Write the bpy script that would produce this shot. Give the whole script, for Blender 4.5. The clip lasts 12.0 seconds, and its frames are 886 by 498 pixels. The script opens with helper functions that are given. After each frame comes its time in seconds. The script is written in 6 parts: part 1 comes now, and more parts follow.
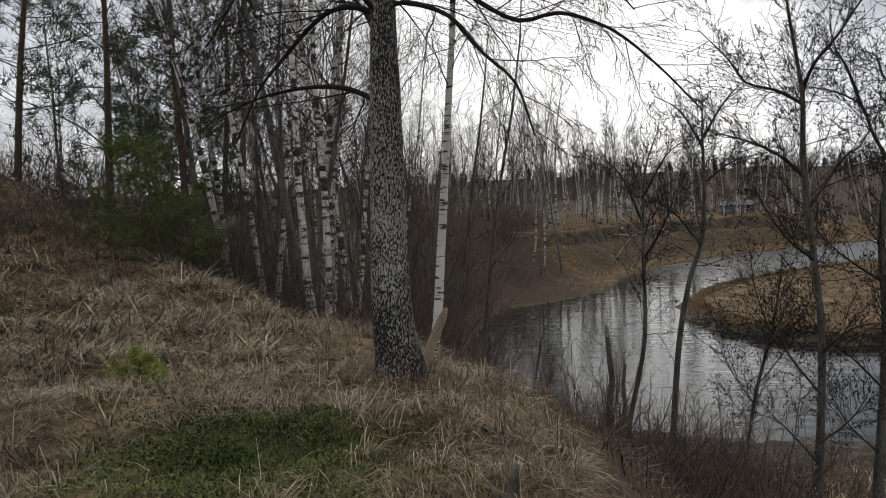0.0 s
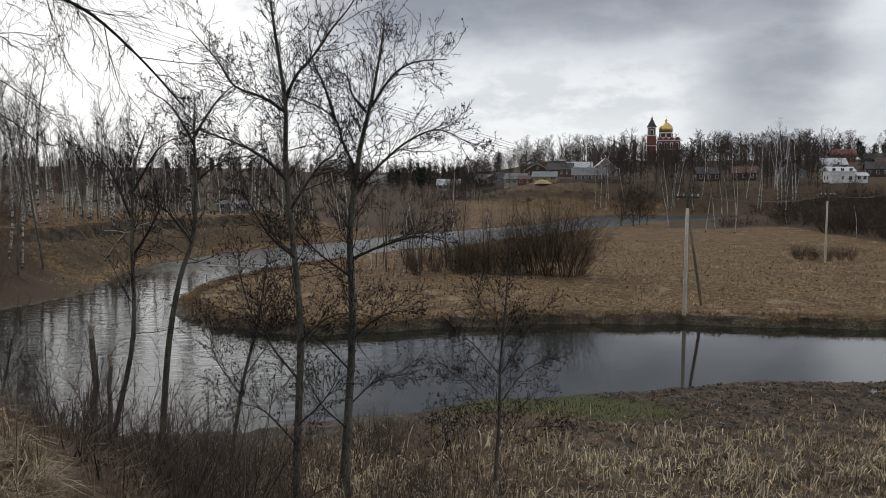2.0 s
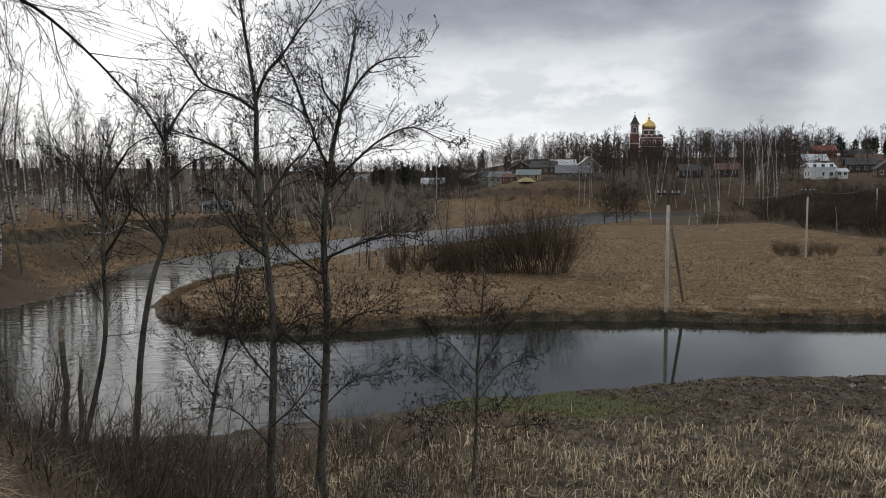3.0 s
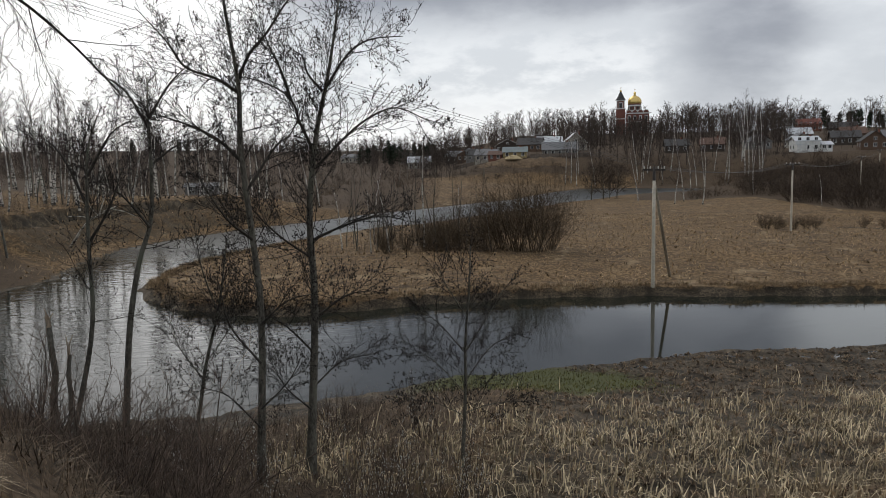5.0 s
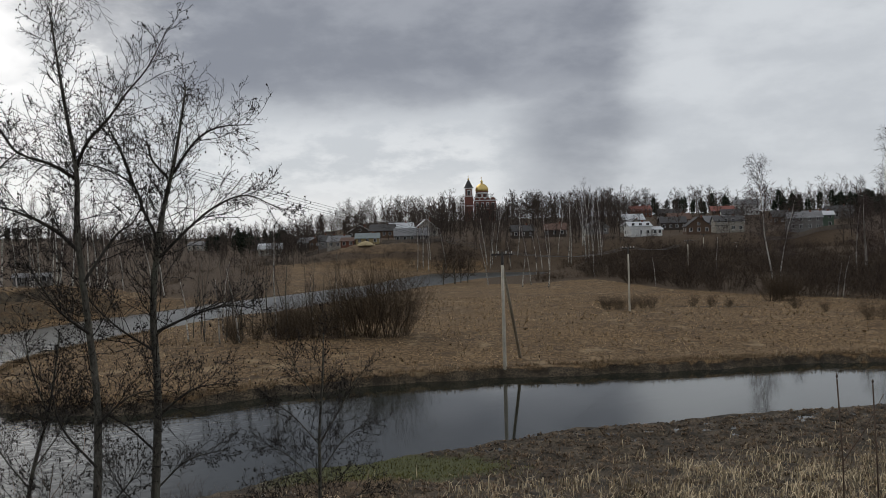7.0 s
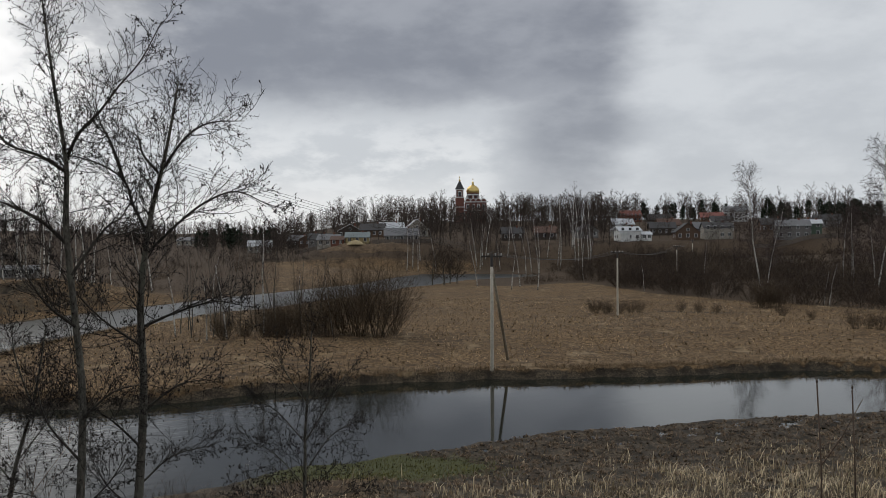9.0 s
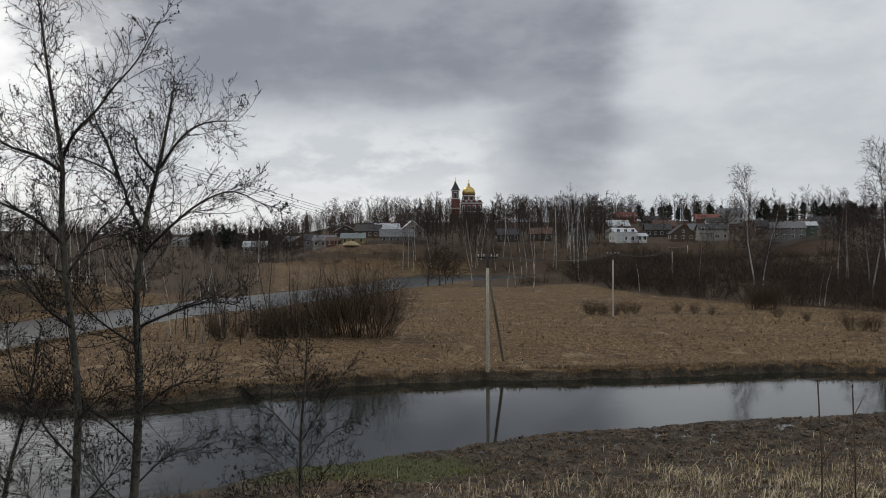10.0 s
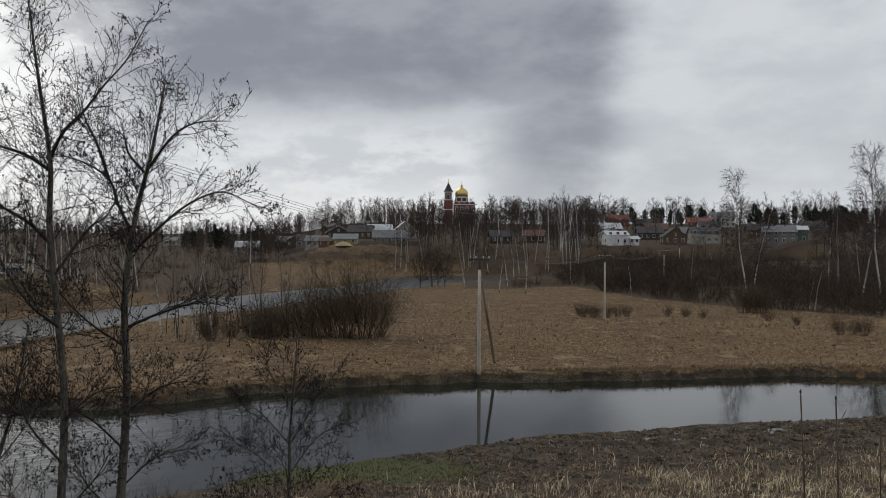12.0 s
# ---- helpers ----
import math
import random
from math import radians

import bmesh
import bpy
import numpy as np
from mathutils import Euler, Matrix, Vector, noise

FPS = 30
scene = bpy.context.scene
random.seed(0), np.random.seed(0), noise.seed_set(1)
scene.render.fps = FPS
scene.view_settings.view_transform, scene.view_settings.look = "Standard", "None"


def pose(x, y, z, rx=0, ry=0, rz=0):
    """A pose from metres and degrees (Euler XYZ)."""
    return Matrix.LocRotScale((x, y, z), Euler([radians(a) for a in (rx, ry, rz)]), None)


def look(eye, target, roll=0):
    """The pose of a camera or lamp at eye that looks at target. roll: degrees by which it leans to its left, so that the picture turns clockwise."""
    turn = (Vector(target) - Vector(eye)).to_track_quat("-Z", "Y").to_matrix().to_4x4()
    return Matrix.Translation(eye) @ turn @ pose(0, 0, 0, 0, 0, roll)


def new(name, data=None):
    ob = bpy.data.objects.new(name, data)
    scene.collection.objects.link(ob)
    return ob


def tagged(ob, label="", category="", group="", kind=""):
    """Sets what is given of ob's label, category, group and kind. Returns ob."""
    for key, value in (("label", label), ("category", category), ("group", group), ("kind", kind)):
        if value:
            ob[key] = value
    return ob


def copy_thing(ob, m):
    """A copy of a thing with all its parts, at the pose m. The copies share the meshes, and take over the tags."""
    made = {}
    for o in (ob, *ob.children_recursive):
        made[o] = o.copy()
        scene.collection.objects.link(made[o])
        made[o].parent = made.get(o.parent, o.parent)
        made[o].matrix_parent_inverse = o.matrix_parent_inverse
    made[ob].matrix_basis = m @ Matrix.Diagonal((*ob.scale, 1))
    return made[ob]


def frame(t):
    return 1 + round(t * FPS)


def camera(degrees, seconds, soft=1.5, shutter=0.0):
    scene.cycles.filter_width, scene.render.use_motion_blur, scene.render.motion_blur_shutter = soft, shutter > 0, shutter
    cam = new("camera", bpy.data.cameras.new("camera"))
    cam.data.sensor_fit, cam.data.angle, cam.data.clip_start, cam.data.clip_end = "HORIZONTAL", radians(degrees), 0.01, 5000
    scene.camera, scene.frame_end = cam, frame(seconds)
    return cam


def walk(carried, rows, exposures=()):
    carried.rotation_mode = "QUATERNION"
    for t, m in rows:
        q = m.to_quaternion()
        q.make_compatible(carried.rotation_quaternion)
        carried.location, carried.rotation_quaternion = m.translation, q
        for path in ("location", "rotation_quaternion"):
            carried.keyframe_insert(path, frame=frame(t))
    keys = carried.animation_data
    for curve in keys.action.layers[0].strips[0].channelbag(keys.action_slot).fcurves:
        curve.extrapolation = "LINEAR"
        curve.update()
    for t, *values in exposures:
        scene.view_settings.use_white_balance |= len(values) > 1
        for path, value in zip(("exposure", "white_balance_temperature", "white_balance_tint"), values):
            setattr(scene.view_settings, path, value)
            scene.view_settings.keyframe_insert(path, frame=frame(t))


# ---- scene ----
cam = camera(57.22, 12.0, soft=0.5)
PATH = [
    (0.0, pose(-0.396, -0.065, 9.996, 86.47, 2.71, 48.19)),
    (0.5, pose(-0.313, -0.086, 10.009, 86.29, 1.75, 36.38)),
    (1.0, pose(-0.333, -0.091, 9.978, 86.08, 0.59, 22.67)),
    (1.5, pose(-0.316, -0.138, 9.973, 85.74, -0.13, 14.89)),
    (2.0, pose(-0.223, -0.076, 9.983, 85.57, -0.26, 13.89)),
    (2.5, pose(-0.074, 0.004, 9.957, 85.62, -0.13, 13.45)),
    (3.0, pose(-0.024, 0.099, 9.967, 85.48, 0.15, 12.81)),
    (3.2, pose(-0.048, 0.112, 9.990, 85.36, 0.29, 13.71)),
    (4.8, pose(-0.096, 0.053, 10.008, 84.00, 1.39, 15.75)),
    (5.0, pose(0.026, 0.050, 10.001, 83.96, 0.97, 11.88)),
    (5.5, pose(0.054, 0.039, 10.037, 87.57, 1.06, 5.30)),
    (6.0, pose(0.049, -0.016, 10.003, 89.14, 1.32, 2.31)),
    (6.5, pose(0.041, -0.003, 10.013, 89.50, 1.45, 2.08)),
    (7.0, pose(0.043, 0.009, 10.018, 89.79, 1.45, 1.54)),
    (9.0, pose(0.048, -0.018, 10.013, 89.83, 0.27, 0.83)),
    (9.5, pose(0.046, -0.053, 10.013, 89.87, 0.18, 0.67)),
    (10.0, pose(0.028, -0.013, 10.002, 89.91, 0.14, 0.52)),
    (10.5, pose(0.043, -0.052, 9.988, 89.91, 0.09, 0.38)),
    (11.0, pose(0.042, -0.030, 10.007, 89.93, -0.16, 0.24)),
    (11.5, pose(0.046, -0.019, 10.022, 89.97, -0.18, 0.06)),
    (12.0, pose(0.071, 0.026, 10.024, 90.00, -0.30, 0.00)),
]
walk(cam, PATH, exposures=((0.0, 0.12), (0.8, 0.13), (1.6, 0.10), (3.0, 0.08), (4.9, 0.10), (5.6, -0.10), (7.0, -0.16), (12.0, -0.16)))

# ---- world and light ----
SUN_AZ, SUN_EL = -42.0, 43.0      # degrees from +y (left is negative) and above the horizon
BREAK_AZ, BREAK_EL = -37.0, 10.0  # the brightest break in the cloud, below the veiled sun


def node(tree, kind, **inputs):
    n = tree.nodes.new(kind)
    for k, v in inputs.items():
        n.inputs[k.replace("_", " ")].default_value = v
    return n


def maths(tree, op, a, b=None, c=None, clamp=False):
    n = tree.nodes.new("ShaderNodeMath")
    n.operation, n.use_clamp = op, clamp
    for i, v in enumerate((a, b, c)):
        if v is None:
            continue
        if isinstance(v, (int, float)):
            n.inputs[i].default_value = v
        else:
            tree.links.new(v, n.inputs[i])
    return n.outputs[0]


def smooth(tree, v, lo, hi, to0=0.0, to1=1.0):
    n = tree.nodes.new("ShaderNodeMapRange")
    n.interpolation_type = "SMOOTHSTEP"
    tree.links.new(v, n.inputs["Value"])
    for k, x in (("From Min", lo), ("From Max", hi), ("To Min", to0), ("To Max", to1)):
        n.inputs[k].default_value = x
    return n.outputs["Result"]


def mixcol(tree, fac, a, b, mode="MIX"):
    n = tree.nodes.new("ShaderNodeMix")
    n.data_type, n.blend_type = "RGBA", mode
    for sock, v in ((n.inputs[0], fac), (n.inputs[6], a), (n.inputs[7], b)):
        if isinstance(v, (int, float)):
            sock.default_value = v
        elif isinstance(v, tuple):
            sock.default_value = (*v, 1.0)
        else:
            tree.links.new(v, sock)
    return n.outputs[2]


def build_world():
    w = bpy.data.worlds.new("overcast_sky")
    scene.world = w
    w.use_nodes = True
    t = w.node_tree
    t.nodes.clear()
    out, bg = t.nodes.new("ShaderNodeOutputWorld"), t.nodes.new("ShaderNodeBackground")
    t.links.new(bg.outputs[0], out.inputs[0])
    sky = t.nodes.new("ShaderNodeTexSky")
    sky.sky_type, sky.sun_disc = "NISHITA", False
    sky.sun_elevation, sky.sun_rotation = radians(SUN_EL), radians(SUN_AZ)
    co = t.nodes.new("ShaderNodeTexCoord")
    # cloud noise, flattened towards the horizon
    mp = t.nodes.new("ShaderNodeMapping")
    mp.inputs["Scale"].default_value = (1.0, 1.0, 2.2)
    t.links.new(co.outputs["Generated"], mp.inputs[0])
    big = node(t, "ShaderNodeTexNoise", Scale=5.0, Detail=5.0, Roughness=0.55)
    fine = node(t, "ShaderNodeTexNoise", Scale=13.0, Detail=6.0, Roughness=0.6)
    for n in (big, fine):
        t.links.new(mp.outputs[0], n.inputs["Vector"])
    sep = t.nodes.new("ShaderNodeSeparateXYZ")
    t.links.new(co.outputs["Generated"], sep.inputs[0])
    az = maths(t, "MULTIPLY", maths(t, "ARCTAN2", sep.outputs[0], sep.outputs[1]), 57.29578)
    el = maths(t, "MULTIPLY", maths(t, "ARCSINE", sep.outputs[2]), 57.29578)
    wob = maths(t, "MULTIPLY", maths(t, "SUBTRACT", big.outputs[0], 0.5), 16.0)
    wob2 = maths(t, "MULTIPLY", maths(t, "SUBTRACT", fine.outputs[0], 0.5), 7.0)
    soft = maths(t, "ADD", maths(t, "MULTIPLY", big.outputs[0], 0.7), maths(t, "MULTIPLY", fine.outputs[0], 0.3))
    grey = smooth(t, soft, 0.40, 0.62)
    # pale overcast, a little greyer high up
    col = mixcol(t, grey, (0.605, 0.635, 0.675), (0.725, 0.755, 0.79))
    col = mixcol(t, smooth(t, el, 14.0, 24.0, 0.0, 0.6), col, mixcol(t, grey, (0.48, 0.51, 0.555), (0.64, 0.67, 0.715)))
    # lit gap above the horizon, whitest low down
    low_el = maths(t, "ADD", el, maths(t, "ADD", maths(t, "MULTIPLY", wob2, 0.55), maths(t, "MULTIPLY", wob, 0.16)))
    gap = maths(t, "MULTIPLY", smooth(t, low_el, 6.0, 11.0, 1.0, 0.0), smooth(t, az, 0.0, 6.0, 1.0, 0.0))
    lit = mixcol(t, smooth(t, fine.outputs[0], 0.42, 0.62), (0.66, 0.69, 0.725), (0.86, 0.88, 0.90))
    lit = mixcol(t, smooth(t, low_el, 2.0, 5.5, 0.75, 0.0), lit, (1.0, 1.0, 1.0))
    col = mixcol(t, maths(t, "MULTIPLY", gap, 0.9), col, lit)
    # the rain cloud: a dark mass with a soft end towards the sun and a falling curtain on its other side
    head = smooth(t, maths(t, "ADD", maths(t, "ADD", az, maths(t, "MULTIPLY", wob, 0.45)), maths(t, "MULTIPLY", maths(t, "SUBTRACT", el, 12.0), 1.1)), -41.0, -24.0)
    edge = maths(t, "ADD", maths(t, "ADD", az, maths(t, "MULTIPLY", wob, 0.28)), maths(t, "MULTIPLY", el, -0.12))
    body = maths(t, "MULTIPLY", head, smooth(t, edge, 8.4, 13.0, 1.0, 0.0))
    belly = smooth(t, low_el, 8.3, 11.6)
    curtain = maths(t, "MULTIPLY", smooth(t, maths(t, "ADD", az, maths(t, "MULTIPLY", wob, 0.3)), 1.5, 7.0), smooth(t, el, 0.0, 9.0, 0.45, 0.85))
    dark = maths(t, "MULTIPLY", body, maths(t, "MAXIMUM", belly, curtain))
    dark = maths(t, "MULTIPLY", dark, smooth(t, el, 34.0, 66.0, 1.0, 0.0))
    dcol = mixcol(t, grey, (0.255, 0.272, 0.318), (0.368, 0.388, 0.435))
    col = mixcol(t, maths(t, "MULTIPLY", dark, 0.95), col, dcol)
    # the break in the cloud
    wide = Vector((math.sin(radians(SUN_AZ)) * math.cos(radians(11)), math.cos(radians(SUN_AZ)) * math.cos(radians(11)), math.sin(radians(11))))
    core = Vector((math.sin(radians(BREAK_AZ)) * math.cos(radians(BREAK_EL)), math.cos(radians(BREAK_AZ)) * math.cos(radians(BREAK_EL)), math.sin(radians(BREAK_EL))))
    for way, lo, hi, tint in ((wide, 0.91, 1.0, (1.02, 1.02, 1.01)), (core, 0.975, 1.0, (1.20, 1.19, 1.18))):
        dot = t.nodes.new("ShaderNodeVectorMath")
        dot.operation = "DOT_PRODUCT"
        t.links.new(co.outputs["Generated"], dot.inputs[0])
        dot.inputs[1].default_value = way
        glow = smooth(t, maths(t, "ADD", dot.outputs["Value"], maths(t, "MULTIPLY", wob2, 0.010)), lo, hi)
        col = mixcol(t, glow, col, tint)
    skyc = mixcol(t, 1.0, sky.outputs[0], (0.09, 0.09, 0.09), "MULTIPLY")
    col = mixcol(t, 0.95, skyc, col)
    t.links.new(col, bg.inputs[0])
    bg.inputs[1].default_value = 1.0


build_world()
sun = new("sun", bpy.data.lights.new("sun", "SUN"))
sun.data.energy, sun.data.angle, sun.data.color = 0.84, radians(30), (1.0, 0.95, 0.87)
sun.matrix_world = look((0, 0, 50), (-math.sin(radians(SUN_AZ)) * 10, -math.cos(radians(SUN_AZ)) * 10, 50 - 10 * math.tan(radians(SUN_EL))))


# ---- materials ----
def material(name, c1, c2, scale=3.0, rough=0.9, bump=0.3, bscale=None, stretch=(1, 1, 1), island=0.0, obj_random=0.0, spec=0.2, c3=None):
    """Two colours mixed by noise at two scales, with relief."""
    m = bpy.data.materials.new(name)
    m.use_nodes = True
    t = m.node_tree
    bs = t.nodes["Principled BSDF"]
    bs.inputs["Roughness"].default_value = rough
    bs.inputs["Specular IOR Level"].default_value = spec
    co = t.nodes.new("ShaderNodeTexCoord")
    mp = t.nodes.new("ShaderNodeMapping")
    mp.inputs["Scale"].default_value = stretch
    t.links.new(co.outputs["Object"], mp.inputs[0])
    n1 = node(t, "ShaderNodeTexNoise", Scale=scale, Detail=6.0, Roughness=0.65)
    n2 = node(t, "ShaderNodeTexNoise", Scale=scale * 0.13, Detail=3.0)
    for n in (n1, n2):
        t.links.new(mp.outputs[0], n.inputs["Vector"])
    f = maths(t, "ADD", maths(t, "MULTIPLY", n1.outputs[0], 0.6), maths(t, "MULTIPLY", n2.outputs[0], 0.4))
    col = mixcol(t, smooth(t, f, 0.36, 0.64), c1, c2)
    if c3:
        col = mixcol(t, smooth(t, n2.outputs[0], 0.52, 0.70), col, c3)
    if island or obj_random:
        if island:
            g = t.nodes.new("ShaderNodeNewGeometry").outputs["Random Per Island"]
        else:
            g = t.nodes.new("ShaderNodeObjectInfo").outputs["Random"]
        amp = island or obj_random
        v = smooth(t, g, 0.0, 1.0, 1.0 - amp, 1.0 + amp)
        hsv = node(t, "ShaderNodeHueSaturation")
        t.links.new(v, hsv.inputs["Value"])
        t.links.new(col, hsv.inputs["Color"])
        col = hsv.outputs[0]
    t.links.new(col, bs.inputs["Base Color"])
    if bump:
        b = node(t, "ShaderNodeBump", Strength=bump, Distance=0.02)
        n3 = node(t, "ShaderNodeTexNoise", Scale=bscale or scale * 4, Detail=4.0)
        t.links.new(mp.outputs[0], n3.inputs["Vector"])
        t.links.new(n3.outputs[0], b.inputs["Height"])
        t.links.new(b.outputs[0], bs.inputs["Normal"])
    return m


def birch_bark(name, white, dark, sx, sz, lo, hi, low_dark=0.0):
    """White bark with dark cross marks; low_dark is the height to which the foot is furrowed and dark."""
    m = bpy.data.materials.new(name)
    m.use_nodes = True
    t = m.node_tree
    bs = t.nodes["Principled BSDF"]
    bs.inputs["Roughness"].default_value = 0.85
    bs.inputs["Specular IOR Level"].default_value = 0.2
    co = t.nodes.new("ShaderNodeTexCoord")
    mp = t.nodes.new("ShaderNodeMapping")
    mp.inputs["Scale"].default_value = (sx, sx, sz)
    t.links.new(co.outputs["Object"], mp.inputs[0])
    n1 = node(t, "ShaderNodeTexNoise", Scale=1.0, Detail=5.0, Roughness=0.62)
    t.links.new(mp.outputs[0], n1.inputs["Vector"])
    n2 = node(t, "ShaderNodeTexNoise", Scale=2.3, Detail=3.0)
    t.links.new(co.outputs["Object"], n2.inputs["Vector"])
    f = maths(t, "ADD", n1.outputs[0], maths(t, "MULTIPLY", maths(t, "SUBTRACT", n2.outputs[0], 0.5), 0.3))
    if low_dark:
        sep = t.nodes.new("ShaderNodeSeparateXYZ")
        t.links.new(co.outputs["Object"], sep.inputs[0])
        f = maths(t, "SUBTRACT", f, smooth(t, sep.outputs[2], 0.0, low_dark, 0.05, 0.0))
    k = smooth(t, f, lo, hi)
    warm = mixcol(t, n2.outputs[0], white, tuple(c * s for c, s in zip(white, (0.78, 0.74, 0.68))))
    t.links.new(mixcol(t, k, dark, warm), bs.inputs["Base Color"])
    b = node(t, "ShaderNodeBump", Strength=0.9, Distance=0.015)
    t.links.new(k, b.inputs["Height"])
    t.links.new(b.outputs[0], bs.inputs["Normal"])
    return m


M_OLD_BIRCH = birch_bark("old_birch_bark", (0.50, 0.495, 0.47), (0.026, 0.024, 0.021), 78.0, 34.0, 0.46, 0.56, 1.2)
M_BIRCH = birch_bark("white_birch_bark", (0.72, 0.70, 0.66), (0.03, 0.028, 0.026), 5.0, 32.0, 0.38, 0.46, 0.6)
M_FAR_BIRCH = birch_bark("grove_birch_bark", (0.72, 0.70, 0.66), (0.05, 0.045, 0.04), 2.0, 7.0, 0.42, 0.52, 1.2)
M_ALDER = material("alder_bark", (0.050, 0.047, 0.040), (0.180, 0.170, 0.142), 22, 0.9, 0.8, stretch=(1, 1, 0.45), c3=(0.135, 0.140, 0.108))
M_LIMB = material("dark_limb_bark", (0.022, 0.020, 0.018), (0.070, 0.064, 0.054), 22, 0.9, 0.6, stretch=(1, 1, 0.45))
M_TWIG = material("dark_twig", (0.014, 0.012, 0.011), (0.030, 0.025, 0.022), 6, 0.85, 0, island=0.3)
M_BIRCH_TWIG = material("birch_twig", (0.050, 0.036, 0.034), (0.085, 0.062, 0.056), 6, 0.85, 0, island=0.3)
M_CLOD = material("mud_clod", (0.045, 0.035, 0.028), (0.11, 0.085, 0.062), 5, 0.9, 0, island=0.4)
M_STALK = material("dry_stalk", (0.06, 0.042, 0.034), (0.11, 0.08, 0.06), 30, 0.8, 0.1)
M_CONE = material("alder_cone", (0.012, 0.010, 0.009), (0.028, 0.022, 0.018), 20, 0.8, 0, island=0.4)
M_PINE_BARK = material("pine_bark", (0.075, 0.055, 0.042), (0.14, 0.085, 0.055), 9, 0.9, 0.6, stretch=(1, 1, 0.3))
M_NEEDLE = material("pine_needles", (0.028, 0.050, 0.024), (0.060, 0.092, 0.040), 3, 0.6, 0, island=0.35)
M_SAPLING = material("sapling_needles", (0.059, 0.081, 0.025), (0.126, 0.147, 0.042), 3, 0.6, 0, island=0.35)
M_YOUNG_NEEDLE = material("young_pine_needles", (0.153, 0.180, 0.040), (0.324, 0.342, 0.090), 3, 0.6, 0, island=0.35)
M_BRUSH = material("brush_stems", (0.051, 0.038, 0.031), (0.128, 0.095, 0.073), 4, 0.9, 0, island=0.5)
M_THICKET = material("thicket_stems", (0.040, 0.030, 0.023), (0.095, 0.069, 0.050), 4, 0.9, 0, island=0.5)
M_WILLOW = material("willow_stems", (0.055, 0.040, 0.027), (0.105, 0.076, 0.048), 4, 0.9, 0, island=0.4)
M_DEADWOOD = material("dead_wood", (0.20, 0.16, 0.115), (0.38, 0.31, 0.235), 12, 0.9, 0.6, stretch=(1, 1, 0.15))
M_STRAW = material("dry_grass_blades", (0.190, 0.152, 0.098), (0.440, 0.360, 0.250), 3, 0.8, 0, island=0.7)
M_STRAW_BROWN = material("brown_grass_blades", (0.105, 0.075, 0.050), (0.26, 0.188, 0.125), 3, 0.85, 0, island=0.5)
M_REED = material("dry_reeds", (0.270, 0.212, 0.135), (0.600, 0.495, 0.335), 2, 0.8, 0, island=0.6)
M_MEADOW = material("meadow_grass_blades", (0.140, 0.093, 0.050), (0.450, 0.325, 0.190), 0.9, 0.85, 0, island=0.75)
M_BANKGRASS = material("bank_grass_blades", (0.198, 0.149, 0.095), (0.450, 0.351, 0.234), 1.2, 0.85, 0, island=0.5)
M_MOSS = material("yellow_moss", (0.085, 0.075, 0.030), (0.19, 0.155, 0.075), 6, 0.85, 0, island=0.5)
M_GREEN = material("green_leaves", (0.048, 0.062, 0.014), (0.136, 0.145, 0.042), 4, 0.7, 0, island=0.5)
M_TURF = material("yellow_green_turf", (0.072, 0.070, 0.020), (0.130, 0.120, 0.038), 3, 0.8, 0, island=0.4)
M_LITTER = material("leaf_litter", (0.042, 0.031, 0.023), (0.190, 0.145, 0.100), 5, 0.9, 0, island=0.6)
M_CONCRETE = material("pole_concrete", (0.38, 0.35, 0.29), (0.54, 0.49, 0.41), 6, 0.9, 0.3)
M_IRON = material("dark_iron", (0.03, 0.028, 0.027), (0.06, 0.052, 0.047), 8, 0.6, 0.1)
M_WOODPOLE = material("weathered_pole_wood", (0.16, 0.135, 0.10), (0.28, 0.24, 0.18), 8, 0.9, 0.4, stretch=(1, 1, 0.15))
M_WIRE = material("wire", (0.05, 0.05, 0.05), (0.08, 0.08, 0.08), 3, 0.5, 0)
M_PORCELAIN = material("porcelain", (0.5, 0.5, 0.48), (0.6, 0.6, 0.58), 3, 0.3, 0, spec=0.5)
M_FARWOOD = material("far_bare_crowns", (0.046, 0.036, 0.030), (0.088, 0.068, 0.056), 0.05, 0.95, 0, island=0.45)
M_SCRUB = material("valley_scrub_twigs", (0.060, 0.043, 0.030), (0.110, 0.080, 0.055), 0.05, 0.95, 0, island=0.45)
M_CATKIN = material("pale_catkins", (0.34, 0.33, 0.30), (0.52, 0.51, 0.47), 8, 0.8, 0)
M_FARPINE = material("far_conifers", (0.018, 0.026, 0.018), (0.034, 0.044, 0.028), 0.05, 0.95, 0, island=0.4)

